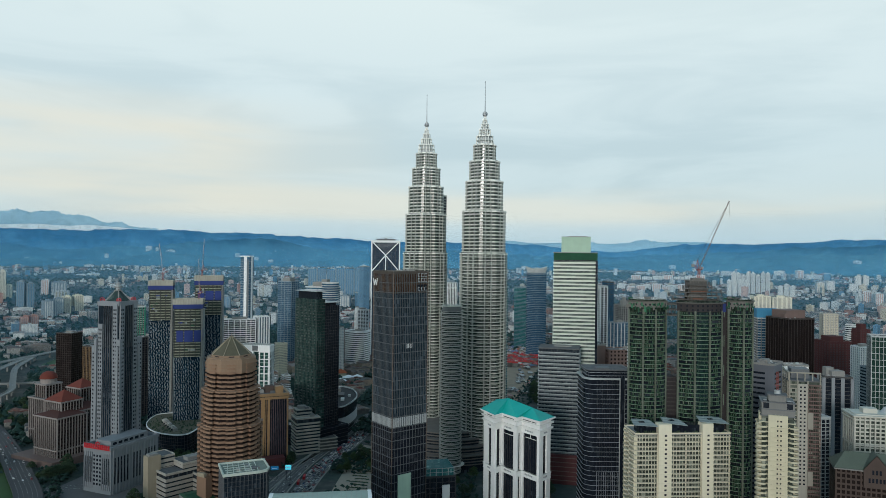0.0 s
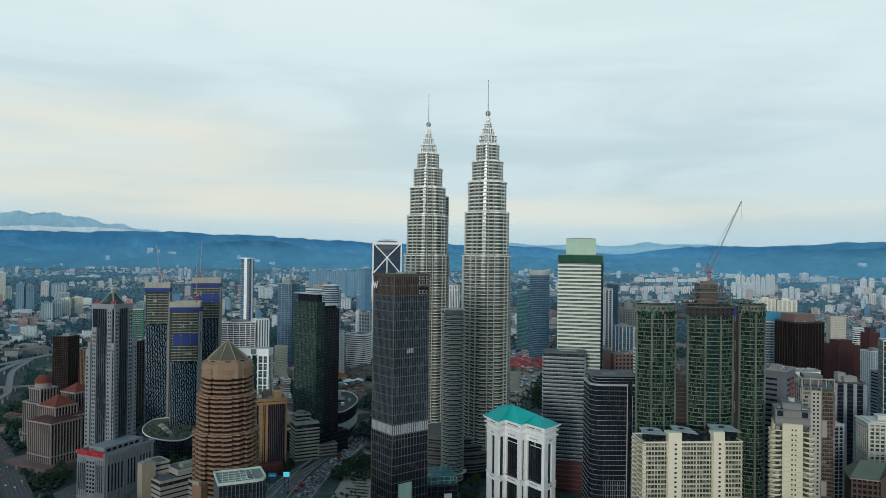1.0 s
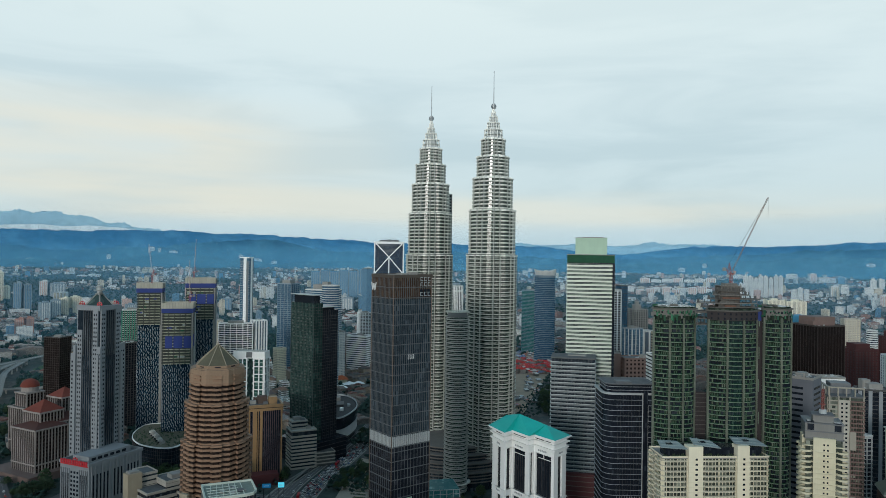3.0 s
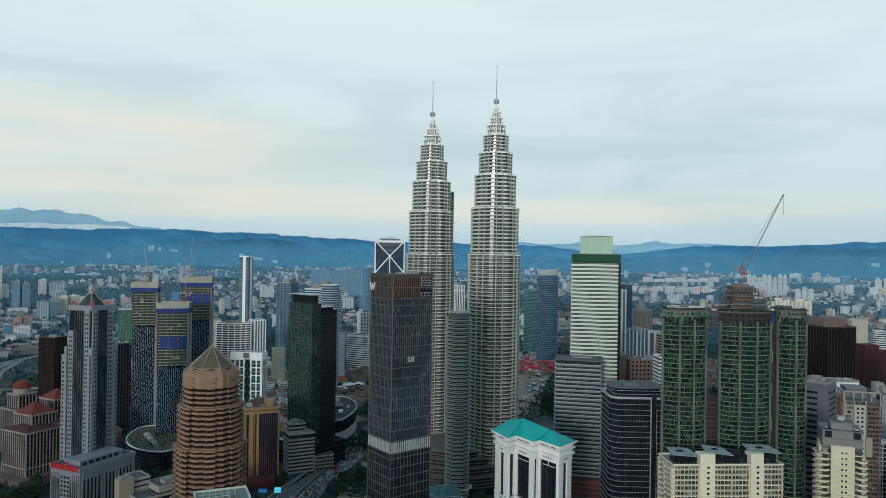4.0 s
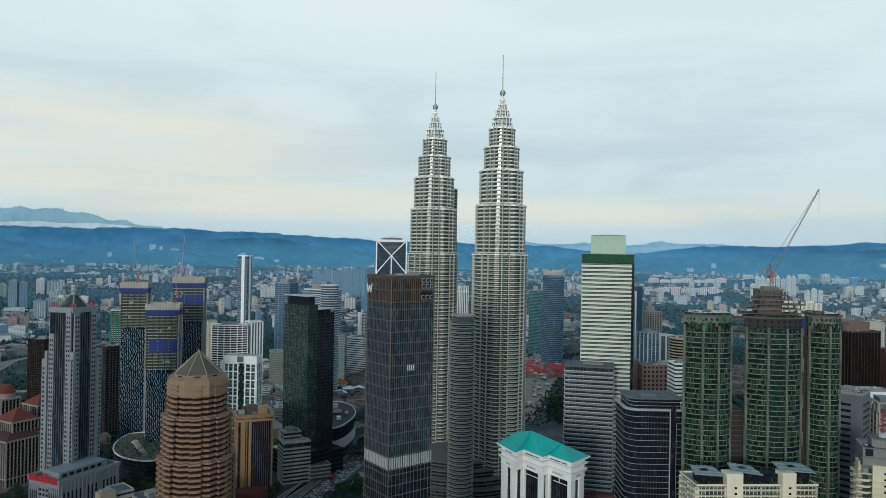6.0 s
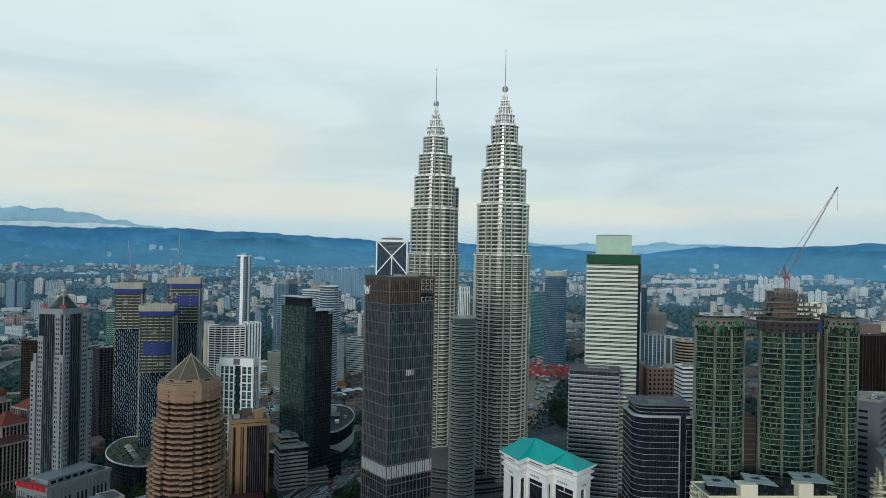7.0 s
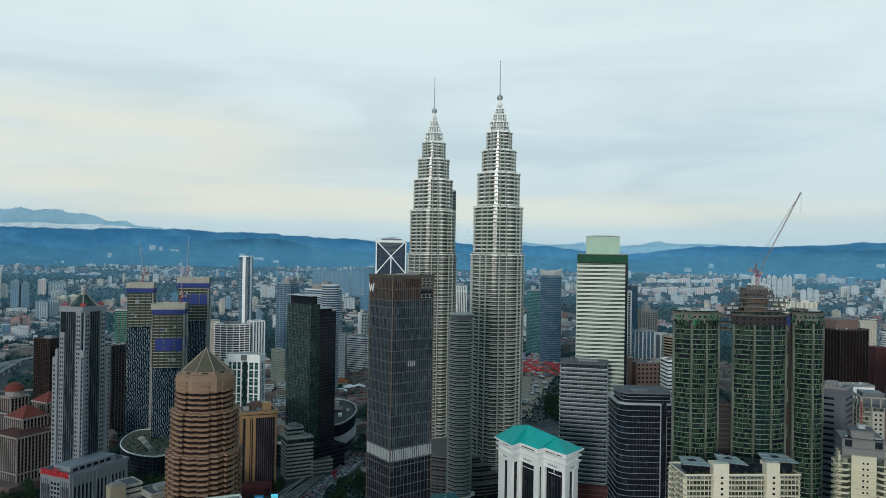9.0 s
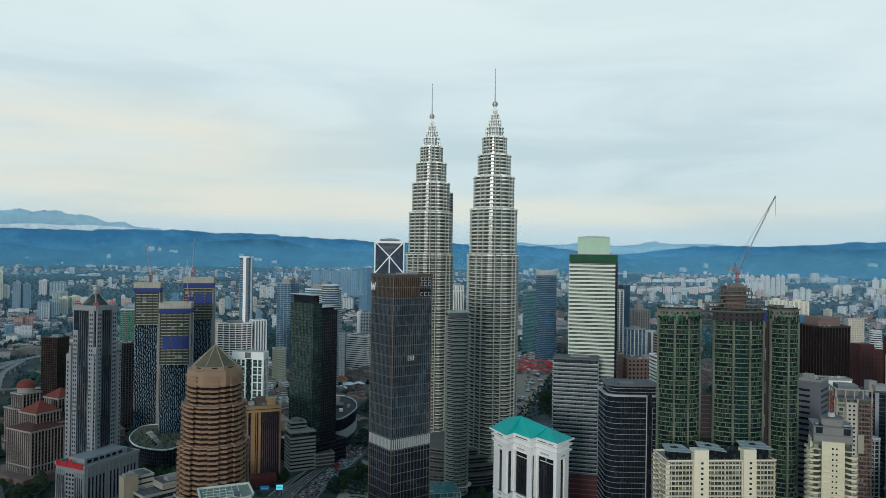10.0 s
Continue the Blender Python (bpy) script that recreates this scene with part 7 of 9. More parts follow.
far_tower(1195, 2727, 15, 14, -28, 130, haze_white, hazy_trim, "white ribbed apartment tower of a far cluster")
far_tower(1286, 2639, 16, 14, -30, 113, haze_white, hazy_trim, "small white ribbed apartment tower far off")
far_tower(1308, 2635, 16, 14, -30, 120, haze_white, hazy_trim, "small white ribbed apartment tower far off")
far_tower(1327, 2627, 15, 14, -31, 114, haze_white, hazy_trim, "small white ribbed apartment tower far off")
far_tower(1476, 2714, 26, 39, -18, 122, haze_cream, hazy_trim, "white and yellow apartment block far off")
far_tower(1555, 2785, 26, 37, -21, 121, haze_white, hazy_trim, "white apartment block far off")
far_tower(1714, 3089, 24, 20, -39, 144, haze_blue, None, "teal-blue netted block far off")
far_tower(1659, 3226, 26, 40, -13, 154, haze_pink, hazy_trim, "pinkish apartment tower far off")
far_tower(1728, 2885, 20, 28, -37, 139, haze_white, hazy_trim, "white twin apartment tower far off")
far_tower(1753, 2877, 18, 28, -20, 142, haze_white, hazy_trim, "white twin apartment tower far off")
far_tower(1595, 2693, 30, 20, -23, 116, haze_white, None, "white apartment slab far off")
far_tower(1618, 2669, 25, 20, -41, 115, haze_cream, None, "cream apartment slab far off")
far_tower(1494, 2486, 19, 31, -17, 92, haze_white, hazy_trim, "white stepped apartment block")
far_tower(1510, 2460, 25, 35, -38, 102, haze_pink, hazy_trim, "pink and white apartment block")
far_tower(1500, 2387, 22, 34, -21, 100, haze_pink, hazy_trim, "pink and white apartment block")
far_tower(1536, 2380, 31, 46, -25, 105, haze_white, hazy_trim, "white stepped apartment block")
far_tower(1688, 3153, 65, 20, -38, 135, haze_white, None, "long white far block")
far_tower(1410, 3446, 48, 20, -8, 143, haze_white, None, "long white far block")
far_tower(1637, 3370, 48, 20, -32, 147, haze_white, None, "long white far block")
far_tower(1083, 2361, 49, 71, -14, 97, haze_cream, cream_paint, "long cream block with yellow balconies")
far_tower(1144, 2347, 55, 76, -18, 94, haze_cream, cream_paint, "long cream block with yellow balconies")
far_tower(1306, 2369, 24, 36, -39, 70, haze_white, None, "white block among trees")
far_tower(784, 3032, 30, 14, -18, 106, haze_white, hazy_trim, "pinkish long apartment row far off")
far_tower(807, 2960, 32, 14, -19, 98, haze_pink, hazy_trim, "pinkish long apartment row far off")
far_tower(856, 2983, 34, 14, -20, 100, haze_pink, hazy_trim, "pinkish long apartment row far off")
far_tower(889, 3011, 30, 14, -20, 102, haze_white, hazy_trim, "pinkish long apartment row far off")
far_tower(909, 2939, 31, 14, -21, 109, haze_pink, hazy_trim, "pinkish long apartment row far off")
far_tower(959, 2963, 34, 14, -22, 97, haze_pink, hazy_trim, "pinkish long apartment row far off")
far_tower(992, 2991, 29, 14, -22, 99, haze_white, hazy_trim, "pinkish long apartment row far off")
far_tower(1008, 2915, 31, 14, -23, 107, haze_pink, hazy_trim, "pinkish long apartment row far off")
far_tower(1058, 2939, 33, 14, -24, 109, haze_pink, hazy_trim, "pinkish long apartment row far off")
far_tower(1091, 2963, 29, 14, -24, 97, haze_white, hazy_trim, "pinkish long apartment row far off")
far_tower(939, 3363, 41, 14, -20, 131, haze_pink, hazy_trim, "white apartment row under the hills")
far_tower(988, 3351, 41, 14, -20, 123, haze_white, hazy_trim, "white apartment row under the hills")
far_tower(1037, 3343, 41, 14, -21, 127, haze_white, hazy_trim, "white apartment row under the hills")
far_tower(1085, 3331, 40, 14, -22, 131, haze_pink, hazy_trim, "white apartment row under the hills")
far_tower(1132, 3319, 40, 14, -23, 123, haze_white, hazy_trim, "white apartment row under the hills")
far_tower(1179, 3307, 40, 14, -24, 128, haze_white, hazy_trim, "white apartment row under the hills")
far_tower(1226, 3295, 39, 14, -24, 132, haze_pink, hazy_trim, "white apartment row under the hills")
far_tower(-745, 2874, 21, 28, 26, 119, haze_cream, hazy_trim, "white apartment tower in greenery")
far_tower(-719, 2880, 24, 31, 22, 114, haze_white, hazy_trim, "white apartment tower in greenery")
far_tower(-421, 3042, 34, 43, -2, 113, haze_pink, hazy_trim, "pinkish white far apartment slab")
far_tower(-378, 3044, 34, 46, 21, 118, haze_white, hazy_trim, "white far apartment slab")
far_tower(-369, 2664, 39, 47, 2, 85, haze_white, hazy_grey, "white framed mid-rise office")
far_tower(-309, 2626, 27, 35, 18, 100, haze_blue, None, "dark teal mid-rise office")
far_tower(-298, 2856, 25, 30, 14, 125, haze_white, hazy_trim, "white narrow apartment tower")
far_tower(-802, 2610, 21, 28, 7, 87, haze_blue, hazy_grey, "blue-grey mid-rise apartment block")
far_tower(-619, 2346, 13, 19, 29, 63, haze_blue, hazy_grey, "blue-grey mid-rise apartment block")
far_tower(-552, 2299, 17, 20, 7, 48, haze_white, None, "white block among trees")
far_tower(-1492, 3840, 29, 41, 32, 168, haze_white, None, "far white block below the hills")
far_tower(-1445, 3848, 31, 41, 29, 171, haze_blue, None, "far blue-grey block below the hills")
far_tower(-1056, 3497, 44, 59, 7, 135, haze_white, None, "far white block below the hills")
far_tower(-973, 3430, 43, 61, 30, 131, haze_white, None, "far white block below the hills")
far_tower(-426, 3797, 34, 41, 0, 177, haze_white, hazy_trim, "pale far tower under the hills")

green_sheet = paint("green_sheet", (0.035, 0.22, 0.15), 0.8, 0, 0.3)
mid_tower("apartment_tower", "unfinished apartment tower sheeted in green and white", corner(-558, 1245, 20, 24, 24), 152, grey_glass, 3.6, (hazy_trim, 0.8, 0.6), (green_sheet, 4.2, 1.7, 0.9), plant=PR)


def crown_tower():
    e = mid_tower("office_tower", "blue glass round tower with a flared crown", disc(200, 1480, 21, 28), 200, blue_glass, 4.2, (hazy_grey, 0.9, 0.4))
    part("crown_drum", Mesh().prism(disc(0, 0, 16, 24), 200, 208), blue_glass, e)
    c = Mesh()
    for k in range(24):
        a0, a1 = 2 * math.pi * k / 24, 2 * math.pi * (k + 1) / 24
        h0, h1 = 211 + 6 * abs(math.cos(a0)) ** 2, 211 + 6 * abs(math.cos(a1)) ** 2
        for r0, r1, f in ((20, 23, 1), (19.4, 22.4, -1)):
            q = [(r0 * math.cos(a0), r0 * math.sin(a0), 202), (r0 * math.cos(a1), r0 * math.sin(a1), 202), (r1 * math.cos(a1), r1 * math.sin(a1), h1), (r1 * math.cos(a0), r1 * math.sin(a0), h0)]
            c.face(q if f > 0 else list(reversed(q)))
    part("flared_crown", c, hazy_trim, e)
    part("pod", Mesh().box(0, -8, 207, 7, 6, 7), hazy_trim, e)


crown_tower()


# ---- civic building with red roofs ----
def civic_building():
    e = thing("civic_building", -447, 827, 0, "pinkish stone civic building with pilasters and red hipped roofs", "civic building")
    footprints.append((-447, 846, 75))

    def block(x, y, sx, sy, z1, ang, hip=0.0, cap=None):
        p = rect(x, y, sx, sy, ang)
        part("wall", Mesh().prism(p, 0, z1), brown_glass, e)
        bands(e, p, [4.2 * k for k in range(0, int(z1 / 4.2))], 0.8, 0.3, dusk_stone)
        piers(e, p, 0, z1, 3.7, 0.95, 1.1, cream_stone, "pilaster")
        part("cornice", Mesh().ring(grow(p, 1.8), grow(p, -1), z1 - 1, z1 + 0.8), cream_stone, e)
        part("belt", Mesh().ring(grow(p, 1.3), grow(p, -1), z1 * 0.3, z1 * 0.3 + 1.4), cream_stone, e)
        if hip:
            part("hip_roof", Mesh().pyramid(grow(p, 1.2), z1 + 0.8, (x, y, z1 + hip)), roof_tile if hip > 9 else roof_tile_dark, e, "red tiled hipped roof")
        else:
            part("flat_roof", Mesh().prism(grow(p, -0.9), z1 - 0.5, z1), roof_grey, e)

    block(0, -10, 36, 40, 58, 63, 8)
    block(-2, 0, 26, 28, 74, 63, 13)
    block(14, 22, 40, 26, 60, 63, 8)
    block(2, 34, 22, 24, 84, 63, 11)
    block(-60, 70, 30, 30, 62, 63)
    block(-60, 70, 20, 20, 80, 63)
    part("drum", Mesh().prism(disc(-60, 70, 9.5, 16), 80, 87), cream_stone, e)
    dome = Mesh()
    for k in range(6):
        a0, a1 = k * math.pi / 12, (k + 1) * math.pi / 12
        dome.side(disc(-60, 70, 10.5 * math.cos(a0), 20), 87 + 10 * math.sin(a0), 87 + 10 * math.sin(a1), disc(-60, 70, max(0.1, 10.5 * math.cos(a1)), 20))
    part("dome", dome, roof_tile, e, "red ribbed dome")
    part("terrace", Mesh().box(-4, -4, 0, 70, 74, 9, 63), pink_stone, e)


roof_tile_dark = paint("dark_red_tile", (0.085, 0.030, 0.024), 0.8, 0, 0.4)
dusk_stone = paint("rose_stone", (0.095, 0.058, 0.055), 0.8, 0, 0.3)
cream_stone = paint("cream_stone", (0.30, 0.265, 0.25), 0.75, 0, 0.3)
civic_building()


# ---- low buildings near the roads ----


def glass_low_block():
    poly = corner(-178.7, 568, 24, 37.3, 32.5)
    # the right-hand end is rounded
    c0, c1, c2 = (Vector(poly[k]) for k in (0, 1, 2))
    bend = [c1.lerp(c0, 0.22), c1.lerp(c0, 0.08).lerp(c2, 0.06), c1.lerp(c2, 0.22)]
    poly = [poly[0]] + [tuple(v) for v in bend] + list(poly[2:])
    e = mid_tower("office_block", "dark blue glass block with a pale walled roof deck", poly, 66, bank_glass, 4.0, (dark_frame, 0.3, 0.2), (grey_frame, 3.2, 0.4, 0.4), roof=roof_grey, parapet=0)
    p = local(poly, centre(poly))
    part("roof_wall", Mesh().ring(grow(p, 0.8), grow(p, -0.3), 65.5, 67.8), mint_rim, e, "pale green-white roof wall")
    part("roof_deck", Mesh().prism(grow(p, -0.4), 66.0, 66.3), deck_mint, e)
    a, u, n, L, ang = edge(p, 0)
    truss = Mesh()
    for k in range(6):
        q0, q1 = a + u * (3 + 5 * k) - n * 1.5, a + u * (6 + 4.4 * k) - n * 27
        truss.bar((q0.x, q0.y, 67.4), (q1.x, q1.y, 67.9), 0.5)
    for k in range(4):
        q0, q1 = a + u * 2 - n * (4 + 6 * k), a + u * (L - 4) - n * (4 + 6 * k)
        truss.bar((q0.x, q0.y, 67.6), (q1.x, q1.y, 67.6), 0.4)
    tagged(part("roof_truss", truss, mint_rim, e, "pale roof trusses"), kind="stuff")
    rnd = random.Random(8)
    for k in range(6):
        part("roof_hut", Mesh().box(rnd.uniform(-10, 9), rnd.uniform(-8, 8), 66.3, rnd.uniform(3, 7), rnd.uniform(2, 5), rnd.uniform(0.8, 2.0), 24), rnd.choice((roof_pale, concrete, grey_frame)), e)


mint_rim = paint("mint_rim", (0.56, 0.62, 0.55), 0.6, 0, 0.2)
deck_mint = paint("mint_deck", (0.25, 0.29, 0.25), 0.85, 0, 0.4, 0.3)

glass_low_block()


def beige_low_block():
    e = thing("office_block", -253, 701, 0, "low beige office block with long ribbon windows", "office block")
    footprints.append((-253, 701, 44))
    for x, y, sx, sy, z in ((0, 0, 56, 22, 30), (6, 12, 44, 24, 36), (-26, 2, 14, 20, 42), (20, -6, 18, 20, 26)):
        p = rect(x, y, sx, sy, 48)
        part("wall", Mesh().prism(p, 0, z), grey_glass, e)
        bands(e, p, [4.5 * k for k in range(int(z / 4.5))], 3.0, 0.4, stone_beige)
        part("roof", Mesh().prism(grow(p, -0.4), z - 0.2, z + 0.2), roof_grey, e)
        part("parapet", Mesh().ring(grow(p, 0.5), grow(p, -0.4), z - 1.2, z + 1), stone_beige, e)
    part("stair_tower", Mesh().box(-30, -14, 0, 13, 10, 45, 48), sand_stone, e)
    part("stair_cap", Mesh().box(-30, -14, 45, 9, 7, 1.6, 48), concrete, e)
    part("plant_room", Mesh().box(2, 4, 36, 12, 9, 4, 48), concrete, e)
    part("plant_room", Mesh().box(10, 14, 36, 8, 7, 3, 48), white_paint, e)


beige_low_block()


def shed(x, y, sx, sy, h, ang, mat, label, rise=4.0, name="shed"):
    e = thing(name, x, y, 0, label, "shed")
    p = rect(0, 0, sx, sy, ang)
    footprints.append((x, y, max(sx, sy) / 2 + 2))
    part("wall", Mesh().prism(p, 0, h), concrete, e)
    q = [Vector((*k, h)) for k in grow(p, 0.8)]
    r0, r1 = (q[0] + q[3]) / 2 + Vector((0, 0, rise)), (q[1] + q[2]) / 2 + Vector((0, 0, rise))
    m = Mesh()
    m.face([tuple(v) for v in (q[0], q[1], r1, r0)]), m.face([tuple(v) for v in (q[2], q[3], r0, r1)])
    m.face([tuple(v) for v in (q[1], q[2], r1)]), m.face([tuple(v) for v in (q[3], q[0], r0)])
    part("roof", m, mat, e)
    ribs = Mesh()
    for k in range(9):
        f = (k + 0.5) / 9
        a, b, t2 = q[0].lerp(q[1], f), q[3].lerp(q[2], f), r0.lerp(r1, f)
        ribs.bar(a, t2, 0.25).bar(t2, b, 0.25)
    part("roof_rib", ribs, mat, e)
    return e


shed(-219, 640, 26, 34, 22, 40, green_net, "shed with a green sheeted roof")
shed(-240, 627, 22, 26, 16, 40, roof_pale, "shed with a pale metal roof")
def barrel_hall():
    e = thing("hall", -81, 460, 0, "hall with a pale green barrel roof and white end", "hall")
    footprints.append((-81, 460, 34))
    part("wall", Mesh().box(0, 0, 0, 62, 26, 84, 8), concrete, e)
    turn = Matrix.Rotation(radians(8), 4, "Z")
    n, half, rise = 12, 14.0, 4.6
    arc = [(-half * math.cos(math.pi * k / n), 84 + rise * math.sin(math.pi * k / n)) for k in range(n + 1)]
    for name, x0, x1, lift, mat in (("roof", -32.5, 32.5, 0.0, barrel_green), ("white_end", 31.0, 33.5, 0.35, white_paint), ("white_end", -33.5, -31.0, 0.35, white_paint)):
        m = Mesh()
        for (a, za), (b, zb) in zip(arc, arc[1:]):
            m.quad((x0, a, za + lift), (x1, a, za + lift), (x1, b, zb + lift), (x0, b, zb + lift), [(x0, a), (x1, a), (x1, b), (x0, b)])
        for x in (x0, x1):
            m.face([(x, a, za + lift) for a, za in arc])
        part(name, m, mat, e, at=turn)
    rib = Mesh()
    for k in range(20):
        for (a, za), (b, zb) in zip(arc, arc[1:]):
            rib.bar((-31 + 3.2 * k, a, za + 0.1), (-31 + 3.2 * k, b, zb + 0.1), 0.25)
    part("roof_seam", rib, roof_pale, e, at=turn)


barrel_green = paint("pale_green_sheet", (0.36, 0.46, 0.40), 0.5, 0.1, 0.3)
barrel_hall()


def glazed_pavilion():
    poly = corner(-20, 640, 12, 36, 30)
    e = mid_tower("office_block", "low dark block with a green glazed roof terrace", poly, 40, black_glass, 5.0, (dark_frame, 0.5, 0.3), (dark_frame, 6, 0.6, 0.4))
    p = local(poly, centre(poly))
    part("glazed_terrace", Mesh().prism(grow(p, -1), 40, 48), teal_glass, e)
    bands(e, grow(p, -1), [40, 44, 47.6], 0.4, 0.2, pale_grey, "terrace_rail")
    piers(e, grow(p, -1), 40, 48, 6, 0.5, 0.3, pale_grey, "terrace_post")
    part("white_panel", Mesh().box(12, p[0][1] + 1.5, 22, 7, 1.2, 12, 12), white_paint, e)


glazed_pavilion()


podium_stone = paint("podium_stone", (0.17, 0.155, 0.14), 0.8, 0, 0.3)


def tower_podium():
    e = thing("podium_block", 12, 850, 0, "layered curved stone podium round the twin towers", "podium")
    for k, (r, z) in enumerate(((74, 18), (68, 26), (61, 33), (52, 39))):
        p = disc(0, 0, r, 40, r * 0.92)
        part("wall", Mesh().prism(p, 0, z), grey_glass, e)
        bands(e, p, [z - 10 + 3.2 * j for j in range(4)], 1.2, 0.6, podium_stone)
        part("roof", Mesh().prism(grow(p, 1.2), z, z + 0.9), podium_stone, e)
    footprints.append((12, 850, 84))
    part("entrance_canopy", Mesh().ring(disc(2, -72, 14, 24), disc(2, -72, 9, 24), 12, 13), pale_steel, e)


tower_podium()


footprints += [(-95, 930, 42), (-100, 870, 30), (-110, 1120, 36), (-100, 1185, 40), (-104, 1250, 40), (-104, 1310, 36)]


dark_deck = paint("dark_roof_deck", (0.040, 0.040, 0.042), 0.9, 0, 0.4, 0.2)


def crescent_block():
    e = thing("office_block", -138, 990, 0, "curved low block with a white rim round its roof deck", "office block")
    footprints.extend([(-140, 950, 24), (-138, 990, 27), (-145, 1030, 27)])
    p = local(smooth([(-160, 938), (-142, 924), (-129, 928), (-121, 960), (-118, 993), (-123, 1025), (-134, 1055), (-152, 1072), (-168, 1062), (-170, 990)]), (-138, 990))
    part("wall", Mesh().prism(grow(p, -1.2), 0, 38.4), black_glass, e)
    bands(e, grow(p, -1.2), [5 * k for k in range(1, 3)], 0.7, 0.3, dark_frame)
    part("white_screen", Mesh().ring(grow(p, 0.4), grow(p, -1.0), 13, 25), pale_grey, e, "curved white screen wall")
    part("glass_ribbon", Mesh().ring(grow(p, 0.0), grow(p, -1.1), 25.2, 39.2), black_glass, e)
    part("rim", Mesh().ring(grow(p, 0.6), grow(p, -0.5), 39.3, 41.0), pale_grey, e, "pale curved rim")
    part("deck", Mesh().prism(grow(p, -0.5), 38.6, 39.2), dark_deck, e)
    for x, y, sx, sy, h, m in ((-12, -30, 12, 14, 4, grey_frame), (2, -18, 5, 7, 3.5, white_paint), (-8, 14, 16, 22, 3, dark_frame), (8, 8, 4, 6, 3, pale_grey), (-14, 44, 10, 9, 5, concrete)):
        part("roof_hut", Mesh().box(x, y, 39.6, sx, sy, h, 8), m, e)
    part("sign_panel", Mesh().box(-5.5, -71.6, 19, 3.2, 0.5, 9, -8), sign_red, e, "small red sign panel")


crescent_block()

shop_white = far_wall("shop_row_wall", (0.62, 0.59, 0.54), (0.035, 0.033, 0.032), (4.0, 3.4), (0.86, 0.50), 0.4)
shop_roof = paint("shop_row_roof", (0.25, 0.16, 0.12), 0.85, 0, 0.5, 0.1)


def shop_row(x, y, sx, sy, h, ang, flat):
    e = thing("shop_house", x, y, 0, "pale shop house with stacked balconies and a tiled roof", "house", "shop houses beside the white block")
    footprints.append((x, y, max(sx, sy) * 0.6))
    p = rect(0, 0, sx, sy, ang)
    part("wall", Mesh().prism(p, 0, h), shop_white, e)
    m = Mesh()
    for k in range(1, int(h / 3.4)):
        m.ring(grow(p, 1.0), grow(p, -0.2), 3.4 * k, 3.4 * k + 1.0)
    tagged(part("balcony_work", m, white_paint, e), kind="stuff")
    if flat:
        part("parapet", Mesh().ring(grow(p, 0.3), grow(p, -0.3), h, h + 1.2), white_paint, e)
        part("roof_hut", Mesh().box(1, 1, h, sx * 0.35, sy * 0.4, 3, ang), roof_pale, e)
    else:
        q = grow(p, 1.2)
        part("roof", Mesh().prism(q, h, h + 0.3).prism(q, h + 0.3, h + 4.5, grow(p, -min(sx, sy) * 0.42)), shop_roof, e)


rnd = random.Random(41)
for k in range(13):
    d = 985 + 35 * k
    for o in (-0.272, -0.252):
        shop_row(o * d + rnd.uniform(-3, 3) + 4, 131 + d + rnd.uniform(-8, 8), rnd.uniform(11, 15), rnd.uniform(14, 20), rnd.choice((10.5, 13.8, 13.8, 17.2, 20.6)), 24 + rnd.uniform(-8, 8), rnd.random() < 0.4)


def orange_house():
    e = thing("house", -201, 1369, 0, "low house with a bright orange hipped roof", "house")
    footprints.append((-201, 1369, 26))
    p = rect(0, 0, 30, 20, 15)
    part("wall", Mesh().prism(p, 0, 9), cream_paint, e)
    part("roof", Mesh().prism(grow(p, 2), 9, 15, grow(p, -8)), orange_tile, e, "orange tiled roof")
    for x, y, w in ((-176, 1335, 16), (-160, 1342, 14), (-186, 1300, 15)):
        t = thing("canopy", x, y, 0, "white peaked fabric canopy over a forecourt", "canopy", "white canopies")
        footprints.append((x, y, w))
        part("cloth", Mesh().pyramid(rect(0, 0, w * 1.5, w, 20), 6, (0, 0, 11)), white_paint, t)
        for a, b in rect(0, 0, w * 1.4, w * 0.9, 20):
            part("post", Mesh().box(a, b, 0, 0.3, 0.3, 6.2), pale_grey, t)


orange_tile = paint("orange_tile", (0.46, 0.115, 0.045), 0.8, 0, 0.3)
orange_house()


# ---- true heights ----
# first words of the label: nearer by this factor on the sight line, shift across, size
SIGHTED = {"brown stone octagonal": (0.947, 0.0, 1.0), "dark glass office tower with rounded": (0.927, 4.4, 1.04),
           "tall office tower striped": (0.964, 1.0, 1.02), "lower grey office block": (0.964, -0.6, 1.08),
           "unfinished green": (0.973, 1.6, 1.0), "narrow unfinished green": (0.973, 1.6, 1.0), "dark bare l": (0.973, 1.6, 1.0),
           "red and white luffing": (0.973, 1.6, 1.0), "cream apartment block with": (0.977, 2.0, 1.0),
           "white classical tower": (1.0, 2.6, 1.0), "unfinished glass tower with wavy fins and broad": (0.9, 0.0, 1.0),
           "red luffing crane on the tallest": (0.9, 0.0, 1.0),
           "blue glass round tower": (1.13, 0.0, 1.0), "teal glass twin-slab": (1.40, 0.0, 1.0)}


